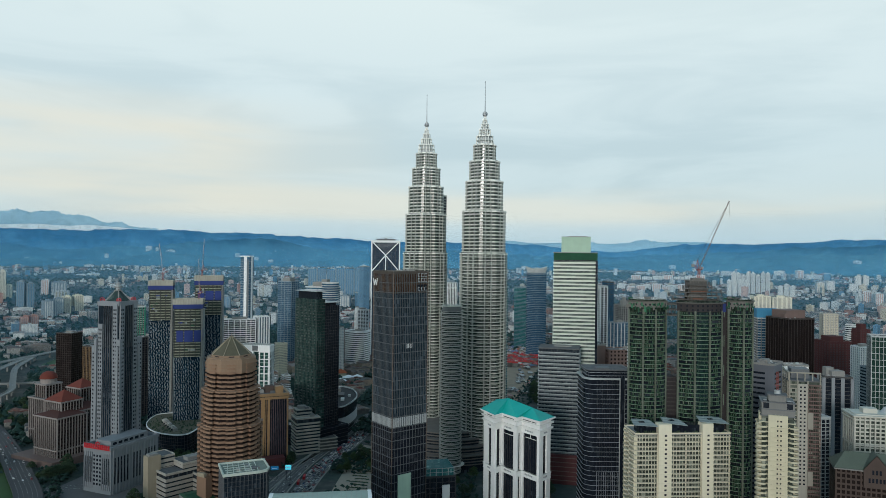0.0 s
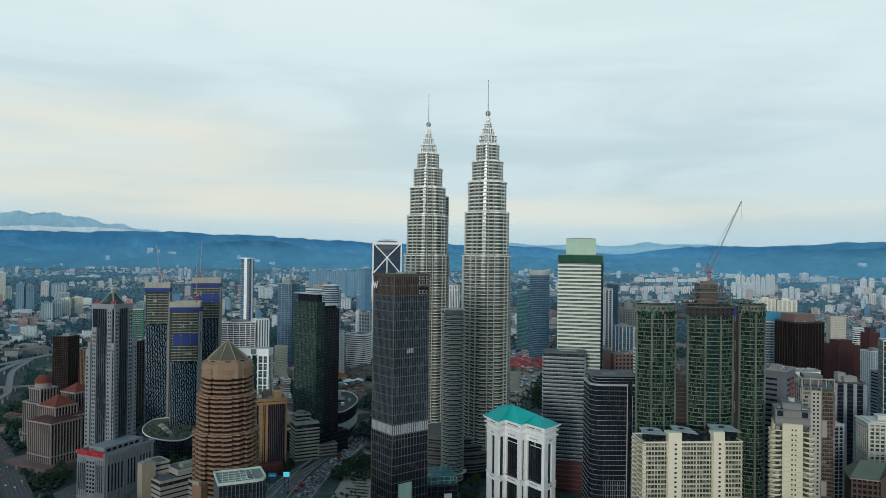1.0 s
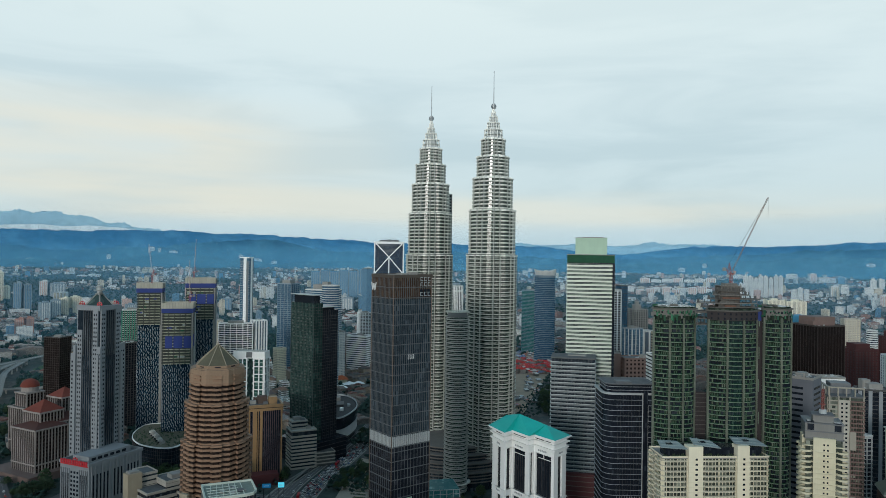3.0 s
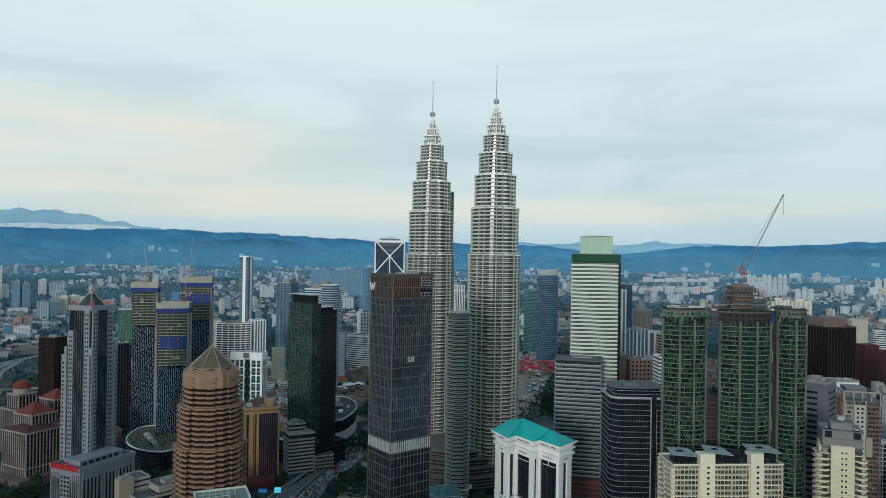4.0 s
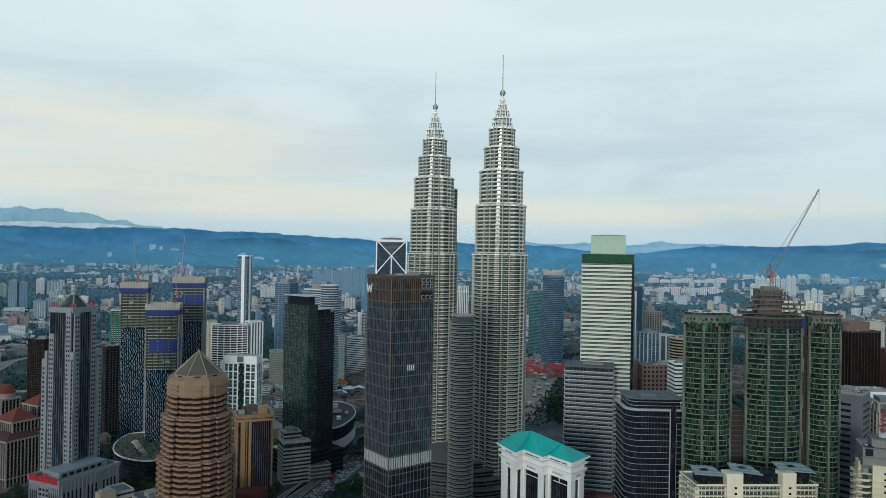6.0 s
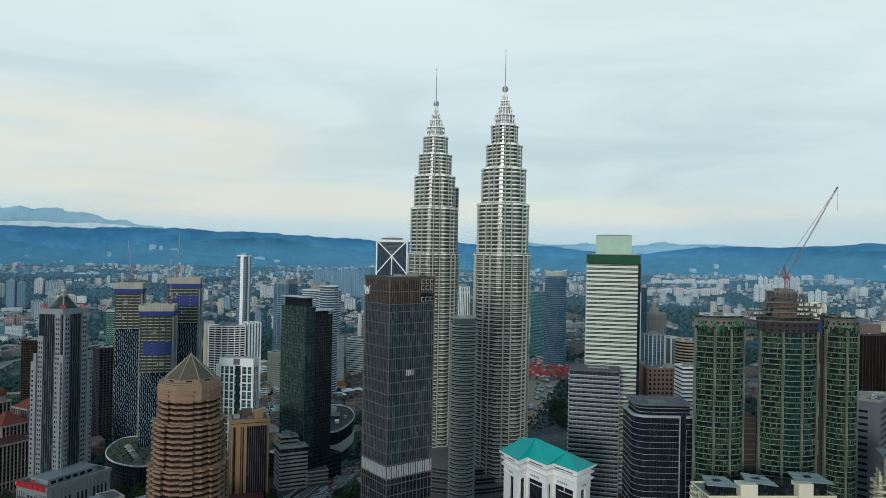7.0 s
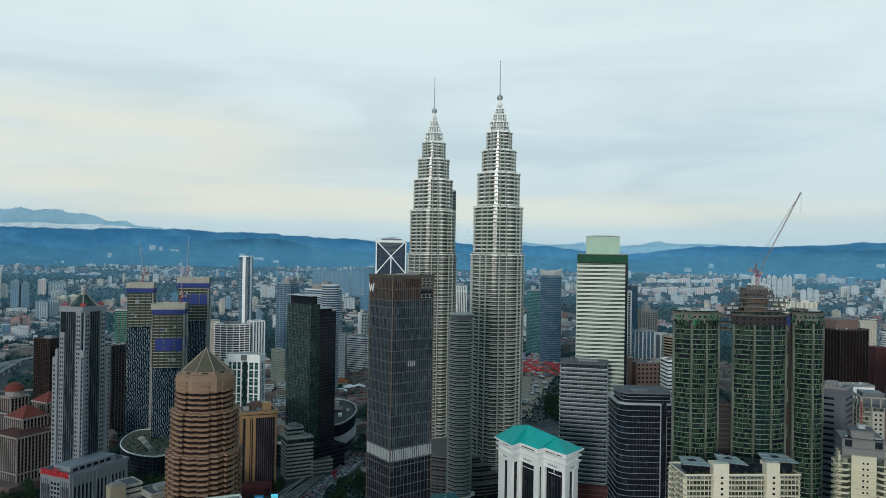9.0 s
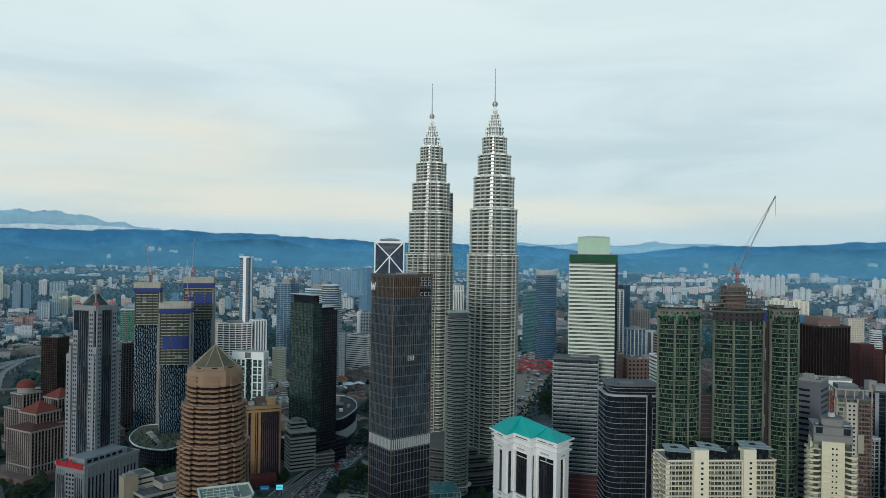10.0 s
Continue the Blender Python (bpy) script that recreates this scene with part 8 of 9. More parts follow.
def settle(e):
    """Trues a building, set out on the leaning board, to the plumb line: its height, stand and, far off, its distance."""
    top = max((c.matrix_basis @ Vector(v)).z for c in e.children if c.type == "MESH" for v in c.bound_box)
    near, across, size = next((v for k, v in SIGHTED.items() if e["label"].startswith(k)), (1.0, 0.0, 1.0))
    x, y, z = e.location
    x, y = x * near + across, EYE_Y + (y - EYE_Y) * near
    d = y - EYE_Y
    if z > 100:
        e.location = (x + LEAN * (EYE_Z - z), y, EYE_Z - (EYE_Z - z) * near + LEAN * x)
        e.scale = (near * size,) * 3
    elif d < 1900 and top > 56:
        e.location = (x + LEAN * (EYE_Z - 0.75 * top), y, z)
        e.scale = (near * size, near * size, (EYE_Z - (EYE_Z - top) * near + LEAN * x) / top)
    elif d > 1900:
        want, r = (EYE_Z - z) / d, d
        for k in range(60):
            r += 0.5 * ((EYE_Z - terrain(x * r / d, EYE_Y + r) + LEAN * x * r / d) / want - r)
        r = min(r, 4240.0)
        e.location = (x * r / d, EYE_Y + r, terrain(x * r / d, EYE_Y + r))
        e.scale = (r / d,) * 3


for e in [o for o in scene.objects if o.type == "EMPTY" and not o.parent]:
    settle(e)

# ---- roads ----
def ribbon(mesh, pts, w, z, h=0.0):
    """A road along pts; h: height of a deck's edge beams."""
    n = len(pts)
    L, R = [], []
    for i in range(n):
        a, b = Vector(pts[max(0, i - 1)]), Vector(pts[min(n - 1, i + 1)])
        d = (b - a).normalized()
        s = Vector((-d.y, d.x)) * w / 2
        p = Vector(pts[i])
        L.append(p + s), R.append(p - s)
    for i in range(n - 1):
        zs = [z(*pts[i]), z(*pts[i + 1])] if callable(z) else [z, z]
        mesh.quad((*R[i], zs[0]), (*R[i + 1], zs[1]), (*L[i + 1], zs[1]), (*L[i], zs[0]))
        if h:
            for S, o in ((L, 1), (R, -1)):
                a, b = S[i], S[i + 1]
                mesh.bar((a.x, a.y, zs[0] + 0.1), (b.x, b.y, zs[1] + 0.1), h)
    return mesh


def curve(pts, n=14):
    """A smooth line through pts."""
    out = []
    q = [Vector(p) for p in pts]
    for i in range(len(q) - 1):
        a, b, c, d = q[max(0, i - 1)], q[i], q[i + 1], q[min(len(q) - 1, i + 2)]
        for k in range(n):
            t = k / n
            out.append(tuple(0.5 * (2 * b + (c - a) * t + (2 * a - 5 * b + 4 * c - d) * t * t + (3 * b - a - 3 * c + d) * t ** 3)))
    return out + [tuple(q[-1])]


def shift(pts, s):
    out = []
    for i in range(len(pts)):
        a, b = Vector(pts[max(0, i - 1)]), Vector(pts[min(len(pts) - 1, i + 1)])
        d = (b - a).normalized()
        out.append((pts[i][0] - d.y * s, pts[i][1] + d.x * s))
    return out


MAIN = curve([(-147, 476), (-145, 634), (-142, 707), (-137, 779), (-128, 833), (-112, 909), (-99, 983), (-81, 1075), (-66, 1195), (-56, 1395)])
SIDE = shift(MAIN, 22)
SLIP = curve([(-189, 633), (-180, 712), (-170, 782), (-154, 842), (-137, 897)])
HIGH = curve([(-381, 626), (-400, 679), (-451, 750), (-513, 831), (-575, 906), (-656, 988), (-783, 1056)])
FAR1 = curve([(-925, 1252), (-909, 1335), (-901, 1424), (-890, 1502), (-874, 1606), (-862, 1685), (-827, 1846)])
FAR2 = curve([(-818, 1195), (-838, 1261), (-855, 1352), (-879, 1456), (-884, 1510)])
FAR3 = curve([(-697, 1100), (-711, 1155), (-754, 1229), (-826, 1354), (-859, 1442), (-881, 1510)])
FAR4 = curve([(-951, 1158), (-803, 1210), (-772, 1222), (-733, 1234), (-656, 1262)])
CROSS = curve([(-405, 717), (-290, 747), (-222, 760), (-154, 753)])


def road(name, label, pts, w, z=0.06, deck=0.0, lanes=3, mat=None):
    e = tagged(new(name, ribbon(Mesh(), pts, w, z, deck).data(name, mat or asphalt)), label, "road", kind="structure")
    if z > 3:
        foot = Mesh().box(0, 0, 0, w * 0.25, 2.2, z - 0.2).box(0, 0, z - 1.6, w * 0.8, 2.4, 1.4).data("pier", concrete)
        for i in range(3, len(pts) - 1, 6):
            a, b = pts[i - 1], pts[i + 1]
            part("pier", foot, concrete, e, at=Matrix.Translation((*pts[i], 0)) @ Matrix.Rotation(math.atan2(b[1] - a[1], b[0] - a[0]) - math.pi / 2, 4, "Z"))
    for k in range(1, lanes):
        o = -w / 2 + w * k / lanes
        line = shift(pts, o)
        m = Mesh()
        for i in range(0, len(line) - 1, 1):
            a, b = Vector(line[i]), Vector(line[i + 1])
            L = (b - a).length
            t = 0.0
            while t < L:
                m.bar((*a.lerp(b, t / L), z + 0.08), (*a.lerp(b, min(1, (t + 3.0) / L)), z + 0.08), 0.15)
                t += 9
        tagged(part("lane_mark", m, mark_white, e), kind="stuff")
    for o in (-w / 2 + 0.4, w / 2 - 0.4):
        part("edge_line", ribbon(Mesh(), shift(pts, o), 0.3, z + 0.05), mark_white, e)
    return e


dark_asphalt = paint("dark_asphalt", (0.078, 0.075, 0.078), 0.85, 0, 0.3, 0.06)
pale_deck = paint("highway_concrete", (0.25, 0.245, 0.23), 0.85, 0, 0.3, 0.08)
road("road", "busy asphalt avenue with lane marks", MAIN, 20, lanes=5)
road("road", "quieter asphalt carriageway beside the avenue", SIDE, 15, lanes=4)
road("road", "narrow curving slip road with pale kerbs", SLIP, 8, lanes=2)
road("road", "elevated highway with concrete edge beams", HIGH, 24, 4.0, 1.1, 6, dark_asphalt)
road("road", "far elevated highway on a long curve", FAR1, 15, 12.0, 1.6, 2, pale_deck)
road("road", "far highway ramp joining a curve", FAR2, 11, 11.9, 1.6, 2, pale_deck)
road("road", "far curving highway ramp", FAR3, 9, 11.8, 1.5, 2, pale_deck)
road("road", "far road bridge with pale parapets", FAR4, 10, 8.0, 1.8, 2, pale_deck)
road("road", "side street crossing to the avenue", CROSS, 12, 0.05, lanes=2)
verge = paint("grass_verge", (0.045, 0.10, 0.030), 0.9, 0, 0.4, 0.08)
earth = paint("bare_earth", (0.36, 0.27, 0.195), 0.9, 0, 0.4, 0.05)
paving = paint("paving", (0.40, 0.34, 0.27), 0.85, 0, 0.4, 0.1)
for nm, lab, pts, mat in (("lawn", "green slope beside the far highway", [(-764, 1329), (-728, 1364), (-747, 1486), (-827, 1629), (-863, 1597), (-845, 1476)], verge),
                          ("lawn", "grass strip inside the highway curve", [(-536, 677), (-414, 683), (-461, 778), (-536, 851), (-610, 866)], verge),
                          ("bare_lot", "bare brown earth lot of a building site", [(108, 1150), (126, 1150), (150, 1260), (190, 1413), (222, 1531), (150, 1535), (128, 1400)], earth),
                          ("car_park", "dark asphalt car park", [(-405, 673), (-319, 628), (-242, 631), (-280, 747), (-386, 771)], asphalt),
                          ("plaza", "paved plaza and garden beside the avenue", [(-113, 685), (-62, 638), (-56, 797), (-66, 876), (-99, 895), (-107, 795)], paving)):
    m = Mesh()
    m.face([(*p, 0.03) for p in pts])
    tagged(new(nm, m.data(nm, mat)), lab, nm.replace("_", " "), kind="structure")
    if lab.startswith("green slope"):
        footprints += [(-830, 1470, 40), (-845, 1540, 45), (-880, 1630, 40)]
    if nm == "bare_lot":
        footprints.extend([(150, 1040 + 55 * k, 62) for k in range(9)] + [(215, 1060 + 60 * k, 60) for k in range(9)] + [(190, 1600, 80), (210, 1720, 80)])


# pale kerbs beside the slip road and the carriageways, low walls and hedges of the plaza
kerb_stone = paint("kerb_stone", (0.36, 0.35, 0.32), 0.85, 0, 0.35)
for pts, o in ((SLIP, -4.6), (SLIP, 4.6), (SIDE, 8.1), (SIDE, -8.1), (MAIN, -10.6)):
    line = [p for p in shift(pts, o) if 640 < p[1] < 930]
    tagged(new("kerb", ribbon(Mesh(), line, 0.9, 0.34, 0.34).data("kerb", kerb_stone)), "pale stone kerb along the road", "kerb", kind="structure")
rnd = random.Random(61)
for k in range(13):
    y = 690 + 9.5 * k
    e = thing("planter", -86 + rnd.uniform(-3, 3), y, 0, "low stone planter with a clipped dark hedge", "planter", "planters on the plaza")
    L, a = rnd.uniform(16, 30), -14 + rnd.uniform(-5, 5)
    part("planter_wall", Mesh().box(0, 0, 0, L, 2.6, 0.7, a), kerb_stone, e)
    m = Mesh()
    for j in range(int(L * 1.6)):
        f = (j / (L * 1.6) - 0.5) * (L - 1.5)
        x, v = f * math.cos(radians(a)), f * math.sin(radians(a)) + rnd.uniform(-0.4, 0.4)
        m.pyramid(disc(x, v, rnd.uniform(0.6, 1.1), 5, ang=rnd.uniform(0, 70)), 0.6, (x, v, rnd.uniform(1.4, 2.4)))
    tagged(part("hedge", m, leaf_dark, e), kind="stuff")


# ---- cars ----
def car_kind(name, body_col, label, length=4.4, height=1.5):
    bodym = paint(name + "_paint", body_col, 0.3, 0.1, 0.1)
    e = thing(name, 0, 0, 0, label, "car", "cars on the avenue")
    b = Mesh().prism(rect(0, 0, 1.8, length), 0.3, 0.85).prism(rect(0, -0.25, 1.36, length * 0.38), height, height + 0.06)
    for x in (-0.8, 0.8):
        for y in (-length * 0.31, length * 0.31):
            b.box(x, y, 0, 0.24, 0.6, 0.5)
    part("body", b, bodym, e)
    part("cabin", Mesh().prism(rect(0, -0.2, 1.7, length * 0.58), 0.85, height, rect(0, -0.25, 1.35, length * 0.38)), black_glass, e)
    return e


CARS = [car_kind("car", c, lab, l, h) for c, lab, l, h in (((0.82, 0.82, 0.81), "white saloon car in the traffic", 4.4, 1.45), ((0.42, 0.43, 0.45), "silver saloon car in the traffic", 4.4, 1.45), ((0.03, 0.03, 0.035), "black saloon car in the traffic", 4.6, 1.5), ((0.50, 0.03, 0.03), "red hatchback car in the traffic", 3.9, 1.5), ((0.70, 0.70, 0.68), "white van in the traffic", 5.2, 2.2), ((0.10, 0.16, 0.30), "blue hatchback car in the traffic", 4.0, 1.5))]
rnd = random.Random(21)
spots = []
for k in range(5):
    ln = shift(MAIN, -8 + 4 * k)
    for i in range(len(ln) - 1):
        a, b = Vector(ln[i]), Vector(ln[i + 1])
        if a.y < 690 or a.y > 945:
            continue
        n = max(1, int((b - a).length / 6.6))
        for j in range(n):
            if rnd.random() < 0.86:
                p = a.lerp(b, (j + rnd.uniform(0.3, 0.7)) / n)
                spots.append((p.x, p.y, math.degrees(math.atan2(b.y - a.y, b.x - a.x)) - 90, 0.1))
for line, o, z, keep in ((SIDE, -5, 0.1, 0.10), (SIDE, 2, 0.1, 0.07), (HIGH, -8, 4.1, 0.10), (HIGH, 0, 4.1, 0.07), (HIGH, 7, 4.1, 0.10), (SLIP, 0, 0.1, 0.1)):
    ln = shift(line, o)
    for i in range(len(ln) - 1):
        a, b = Vector(ln[i]), Vector(ln[i + 1])
        if rnd.random() < keep * (b - a).length / 3:
            p = a.lerp(b, rnd.random())
            spots.append((p.x, p.y, math.degrees(math.atan2(b.y - a.y, b.x - a.x)) - 90, z))
for r in range(3):
    for k in range(9):
        if rnd.random() < 0.6:
            spots.append((-395 + 7 * k + 3 * r, 702 + 10 * r - 2.0 * k, 75, 0.06))
def bus(x, y, ang, z=0.1):
    e = thing("bus", x, y, z, "red city bus with a dark window band", "bus", "red buses in the traffic")
    part("body", Mesh().box(0, 0, 0.5, 2.5, 11.0, 2.6, ang).box(0, 0, 3.1, 2.2, 10.4, 0.2, ang), bus_red, e)
    part("window_band", Mesh().box(0, 0, 1.6, 2.56, 10.4, 1.0, ang), black_glass, e)
    wheel = Mesh().box(0, 0, 0, 0.3, 0.95, 0.95, ang).data("wheel", dark_frame)
    for a, b in ((-1.1, -3.6), (1.1, -3.6), (-1.1, 3.4), (1.1, 3.4)):
        c, d = math.cos(radians(ang)), math.sin(radians(ang))
        part("wheel", wheel, dark_frame, e, at=(a * c - b * d, a * d + b * c, 0))


bus_red = paint("bus_red", (0.42, 0.025, 0.03), 0.4, 0, 0.2)
for x, y in ((-149.6, 742), (-146.8, 759), (-124.5, 868)):
    spots[:] = [p for p in spots if abs(p[0] - x) > 2.6 or abs(p[1] - y) > 8.5]
    bus(x, y, 4 if y < 800 else -10)

first = [True] * len(CARS)

for x, y, a, z in spots[:298]:
    i = rnd.choices(range(6), (8, 4, 2, 3, 2, 1))[0]
    if first[i]:
        CARS[i].matrix_basis = pose(x, y, z, 0, 0, a)
        first[i] = False
    else:
        copy_thing(CARS[i], pose(x, y, z, 0, 0, a))


# ---- trees ----
def leaf_material(name, a, b):
    s = Shade(name, 0.75, 0.0, 0.25)
    f = s.mix(a, b, s.island())
    return s.color(s.mix(f, tuple(v * 0.55 for v in a), s.calc("MULTIPLY", s.chance(), 0.6)))


leaves = leaf_material("leaves", (0.030, 0.058, 0.022), (0.060, 0.095, 0.030))
leaves2 = leaf_material("dark_leaves", (0.022, 0.044, 0.024), (0.042, 0.070, 0.030))
bark = paint("bark", (0.10, 0.075, 0.055), 0.9, 0, 0.4, 0.8)


def clump(mesh, x, y, z, r, rnd):
    """A ragged tuft: a lopsided eight-sided body."""
    v = [Vector((rnd.uniform(0.6, 1.2) * r * k[0], rnd.uniform(0.6, 1.2) * r * k[1], rnd.uniform(0.5, 0.95) * r * k[2])) for k in ((1, 0, 0), (0, 1, 0), (-1, 0, 0), (0, -1, 0), (0, 0, 1), (0, 0, -1))]
    i = len(mesh.v)
    mesh.v += [(x + q.x, y + q.y, z + q.z) for q in v]
    for a, b, c in ((0, 1, 4), (1, 2, 4), (2, 3, 4), (3, 0, 4), (1, 0, 5), (2, 1, 5), (3, 2, 5), (0, 3, 5)):
        mesh.f.append((i + a, i + b, i + c))
        mesh.uv += [(0, 0), (1, 0), (0, 1)]


def tree_kind(seed, h, w, mat, label):
    rnd = random.Random(seed)
    e = thing("tree", 0, 0, 0, label, "tree", "street and park trees")
    t = Mesh().prism(disc(0, 0, 0.42, 7), 0, h * 0.5, disc(0, 0, 0.22, 7))
    for k in range(6):
        a = k * 1.05 + rnd.random()
        t.bar((0, 0, h * 0.38), (math.cos(a) * w * 0.3, math.sin(a) * w * 0.3, h * rnd.uniform(0.55, 0.72)), 0.18)
    part("trunk", t, bark, e)
    c = Mesh()
    for k in range(150):
        a, q = rnd.uniform(0, 6.283), math.sqrt(rnd.random())
        z = rnd.uniform(0.34, 1.0)
        r = w / 2 * q * (1.05 - 0.75 * max(0, z - 0.6) / 0.4) * rnd.uniform(0.8, 1.15)
        clump(c, r * math.cos(a), r * math.sin(a), h * z, rnd.uniform(0.6, 1.3), rnd)
    part("crown", c, mat, e)
    return e


TREES = [tree_kind(1, 11, 10, leaves, "broad leafy street tree"), tree_kind(2, 14, 11, leaves2, "tall dark leafy park tree"), tree_kind(3, 9, 8, leaves, "small round-crowned street tree"), tree_kind(4, 12, 13, leaves2, "wide spreading dark rain tree")]
rnd = random.Random(5)
tree_spots = []


def free(x, y, pad=0.0):
    for a, b, r in footprints:
        if (x - a) ** 2 + (y - b) ** 2 < (r + pad) ** 2:
            return False
    return True


def near_road(x, y, d):
    for line, w in ((MAIN, 10), (SIDE, 8), (SLIP, 4), (HIGH, 12), (FAR1, 20), (FAR2, 18), (FAR3, 18), (FAR4, 14), (CROSS, 6)):
        for i in range(0, len(line), 2):
            if abs(line[i][0] - x) < 40 and abs(line[i][1] - y) < 40 and math.hypot(line[i][0] - x, line[i][1] - y) < d + w:
                return True
    return False


for x0, x1, y0, y1, n in ((-112, -62, 770, 1010, 60), (-95, -50, 1010, 1180, 30), (-430, -400, 690, 830, 22), (-300, -235, 640, 690, 14), (-330, -250, 770, 860, 30), (-180, -150, 700, 830, 14), (-60, 40, 700, 765, 22), (150, 240, 1130, 1500, 75), (-520, -440, 760, 830, 20), (70, 130, 700, 780, 20), (-700, -560, 930, 1080, 40)):
    for k in range(n):
        x, y = rnd.uniform(x0, x1), rnd.uniform(y0, y1)
        if (x0 == 150 and x > 140 + (y - 1180) * 0.27 or free(x, y, -8)) and not near_road(x, y, 2):
            tree_spots.append((x, y))
firstt = [True] * 4
for x, y in tree_spots[:290]:
    i = rnd.randrange(4)
    s = rnd.uniform(0.8, 1.3)
    m = pose(x, y, 0, 0, 0, rnd.uniform(0, 360)) @ Matrix.Scale(s, 4)
    if firstt[i]:
        TREES[i].matrix_basis = m
        firstt[i] = False
    else:
        ob = copy_thing(TREES[i], pose(x, y, 0, 0, 0, rnd.uniform(0, 360)))
        ob.scale = (s, s, s)


# ---- low houses, shop rows, far blocks and woods ----
def varied(name, stops, rough=0.8):
    """One colour per house, by the house's own number in the wall coordinates."""
    s = Shade(name, rough, 0.0, 0.3)
    u = s.n.new("ShaderNodeUVMap")
    k = s.n.new("ShaderNodeTexWhiteNoise")
    s.l.new(u.outputs[0], k.inputs["Vector"])
    col = s.ramp(k.outputs["Value"], stops)
    s.n[-1].color_ramp.interpolation = "CONSTANT"
    dirt = s.ramp(s.noise(0.25, 4), [(0.35, 0.0), (0.7, 1.0)])
    return s.color(s.mix(col, (0.05, 0.05, 0.05), s.calc("MULTIPLY", dirt, 0.4)))


roof_mix = varied("house_roofs", [(0.00, (0.207, 0.056, 0.034)), (0.16, (0.148, 0.056, 0.043)), (0.30, (0.185, 0.152, 0.130)), (0.44, (0.096, 0.096, 0.093)), (0.62, (0.370, 0.330, 0.304)), (0.70, (0.148, 0.112, 0.096)), (0.80, (0.081, 0.089, 0.093)), (0.90, (0.222, 0.099, 0.068)), (0.97, (0.059, 0.112, 0.161))])
wall_mix = varied("house_walls", [(0.00, (0.288, 0.272, 0.243)), (0.20, (0.144, 0.133, 0.122)), (0.50, (0.331, 0.272, 0.211)), (0.65, (0.158, 0.150, 0.141)), (0.80, (0.374, 0.374, 0.358)), (0.93, (0.245, 0.150, 0.115))])
far_roof = varied("far_roofs", [(0.00, (0.206, 0.084, 0.066)), (0.16, (0.260, 0.250, 0.235)), (0.28, (0.067, 0.082, 0.088)), (0.50, (0.640, 0.630, 0.600)), (0.62, (0.092, 0.106, 0.111)), (0.82, (0.330, 0.300, 0.275)), (0.90, (0.290, 0.110, 0.080))])
far_wall_mix = varied("far_house_walls", [(0.0, (0.70, 0.70, 0.67)), (0.22, (0.20, 0.21, 0.21)), (0.50, (0.46, 0.40, 0.34)), (0.66, (0.11, 0.13, 0.14)), (0.90, (0.36, 0.19, 0.15))])
red_mix = varied("shop_roofs", [(0.0, (0.62, 0.035, 0.030)), (0.55, (0.45, 0.05, 0.04)), (0.74, (0.66, 0.62, 0.58)), (0.86, (0.40, 0.17, 0.10)), (0.95, (0.10, 0.22, 0.40))])
hut_mix = varied("hut_roofs", [(0.0, (0.68, 0.68, 0.66)), (0.4, (0.12, 0.22, 0.45)), (0.55, (0.45, 0.16, 0.10)), (0.7, (0.50, 0.42, 0.33)), (0.85, (0.30, 0.31, 0.33))])
far_leaves = leaf_material("far_leaves", (0.014, 0.042, 0.036), (0.030, 0.072, 0.052))


def house(walls, roofs, x, y, sx, sy, h, ang, rise, seed, z=0.0):
    p = rect(x, y, sx, sy, ang)
    u = (seed, seed * 0.37)
    n0 = len(walls.uv)
    walls.side(p, z - 2, z + h)
    walls.uv[n0:] = [u] * (len(walls.uv) - n0)
    n0 = len(roofs.uv)
    if rise:
        q = [Vector((*k, z + h)) for k in grow(p, 0.5)]
        r0, r1 = (q[0] + q[3]) / 2, (q[1] + q[2]) / 2
        r0, r1 = r0.lerp(r1, 0.12) + Vector((0, 0, rise)), r1.lerp(r0, 0.12) + Vector((0, 0, rise))
        A, B, C, D = [tuple(k) for k in q]
        r0, r1 = tuple(r0), tuple(r1)
        roofs.face([A, B, r1, r0]), roofs.face([B, C, r1]), roofs.face([C, D, r0, r1]), roofs.face([D, A, r0])
    else:
        roofs.face([(*k, z + h) for k in p])
        roofs.box(x + 1, y, z + h, sx * 0.3, sy * 0.3, 2.2, ang)
    roofs.uv[n0:] = [u] * (len(roofs.uv) - n0)


def green_here(x, y):
    f = noise.fractal((x / 420, y / 420, 3.3), 1.0, 2.0, 3)
    return f > 0.22 or (500 < x < 1150 and 1700 < y < 2600 and noise.noise((x / 200, y / 200, 8)) > -0.25)


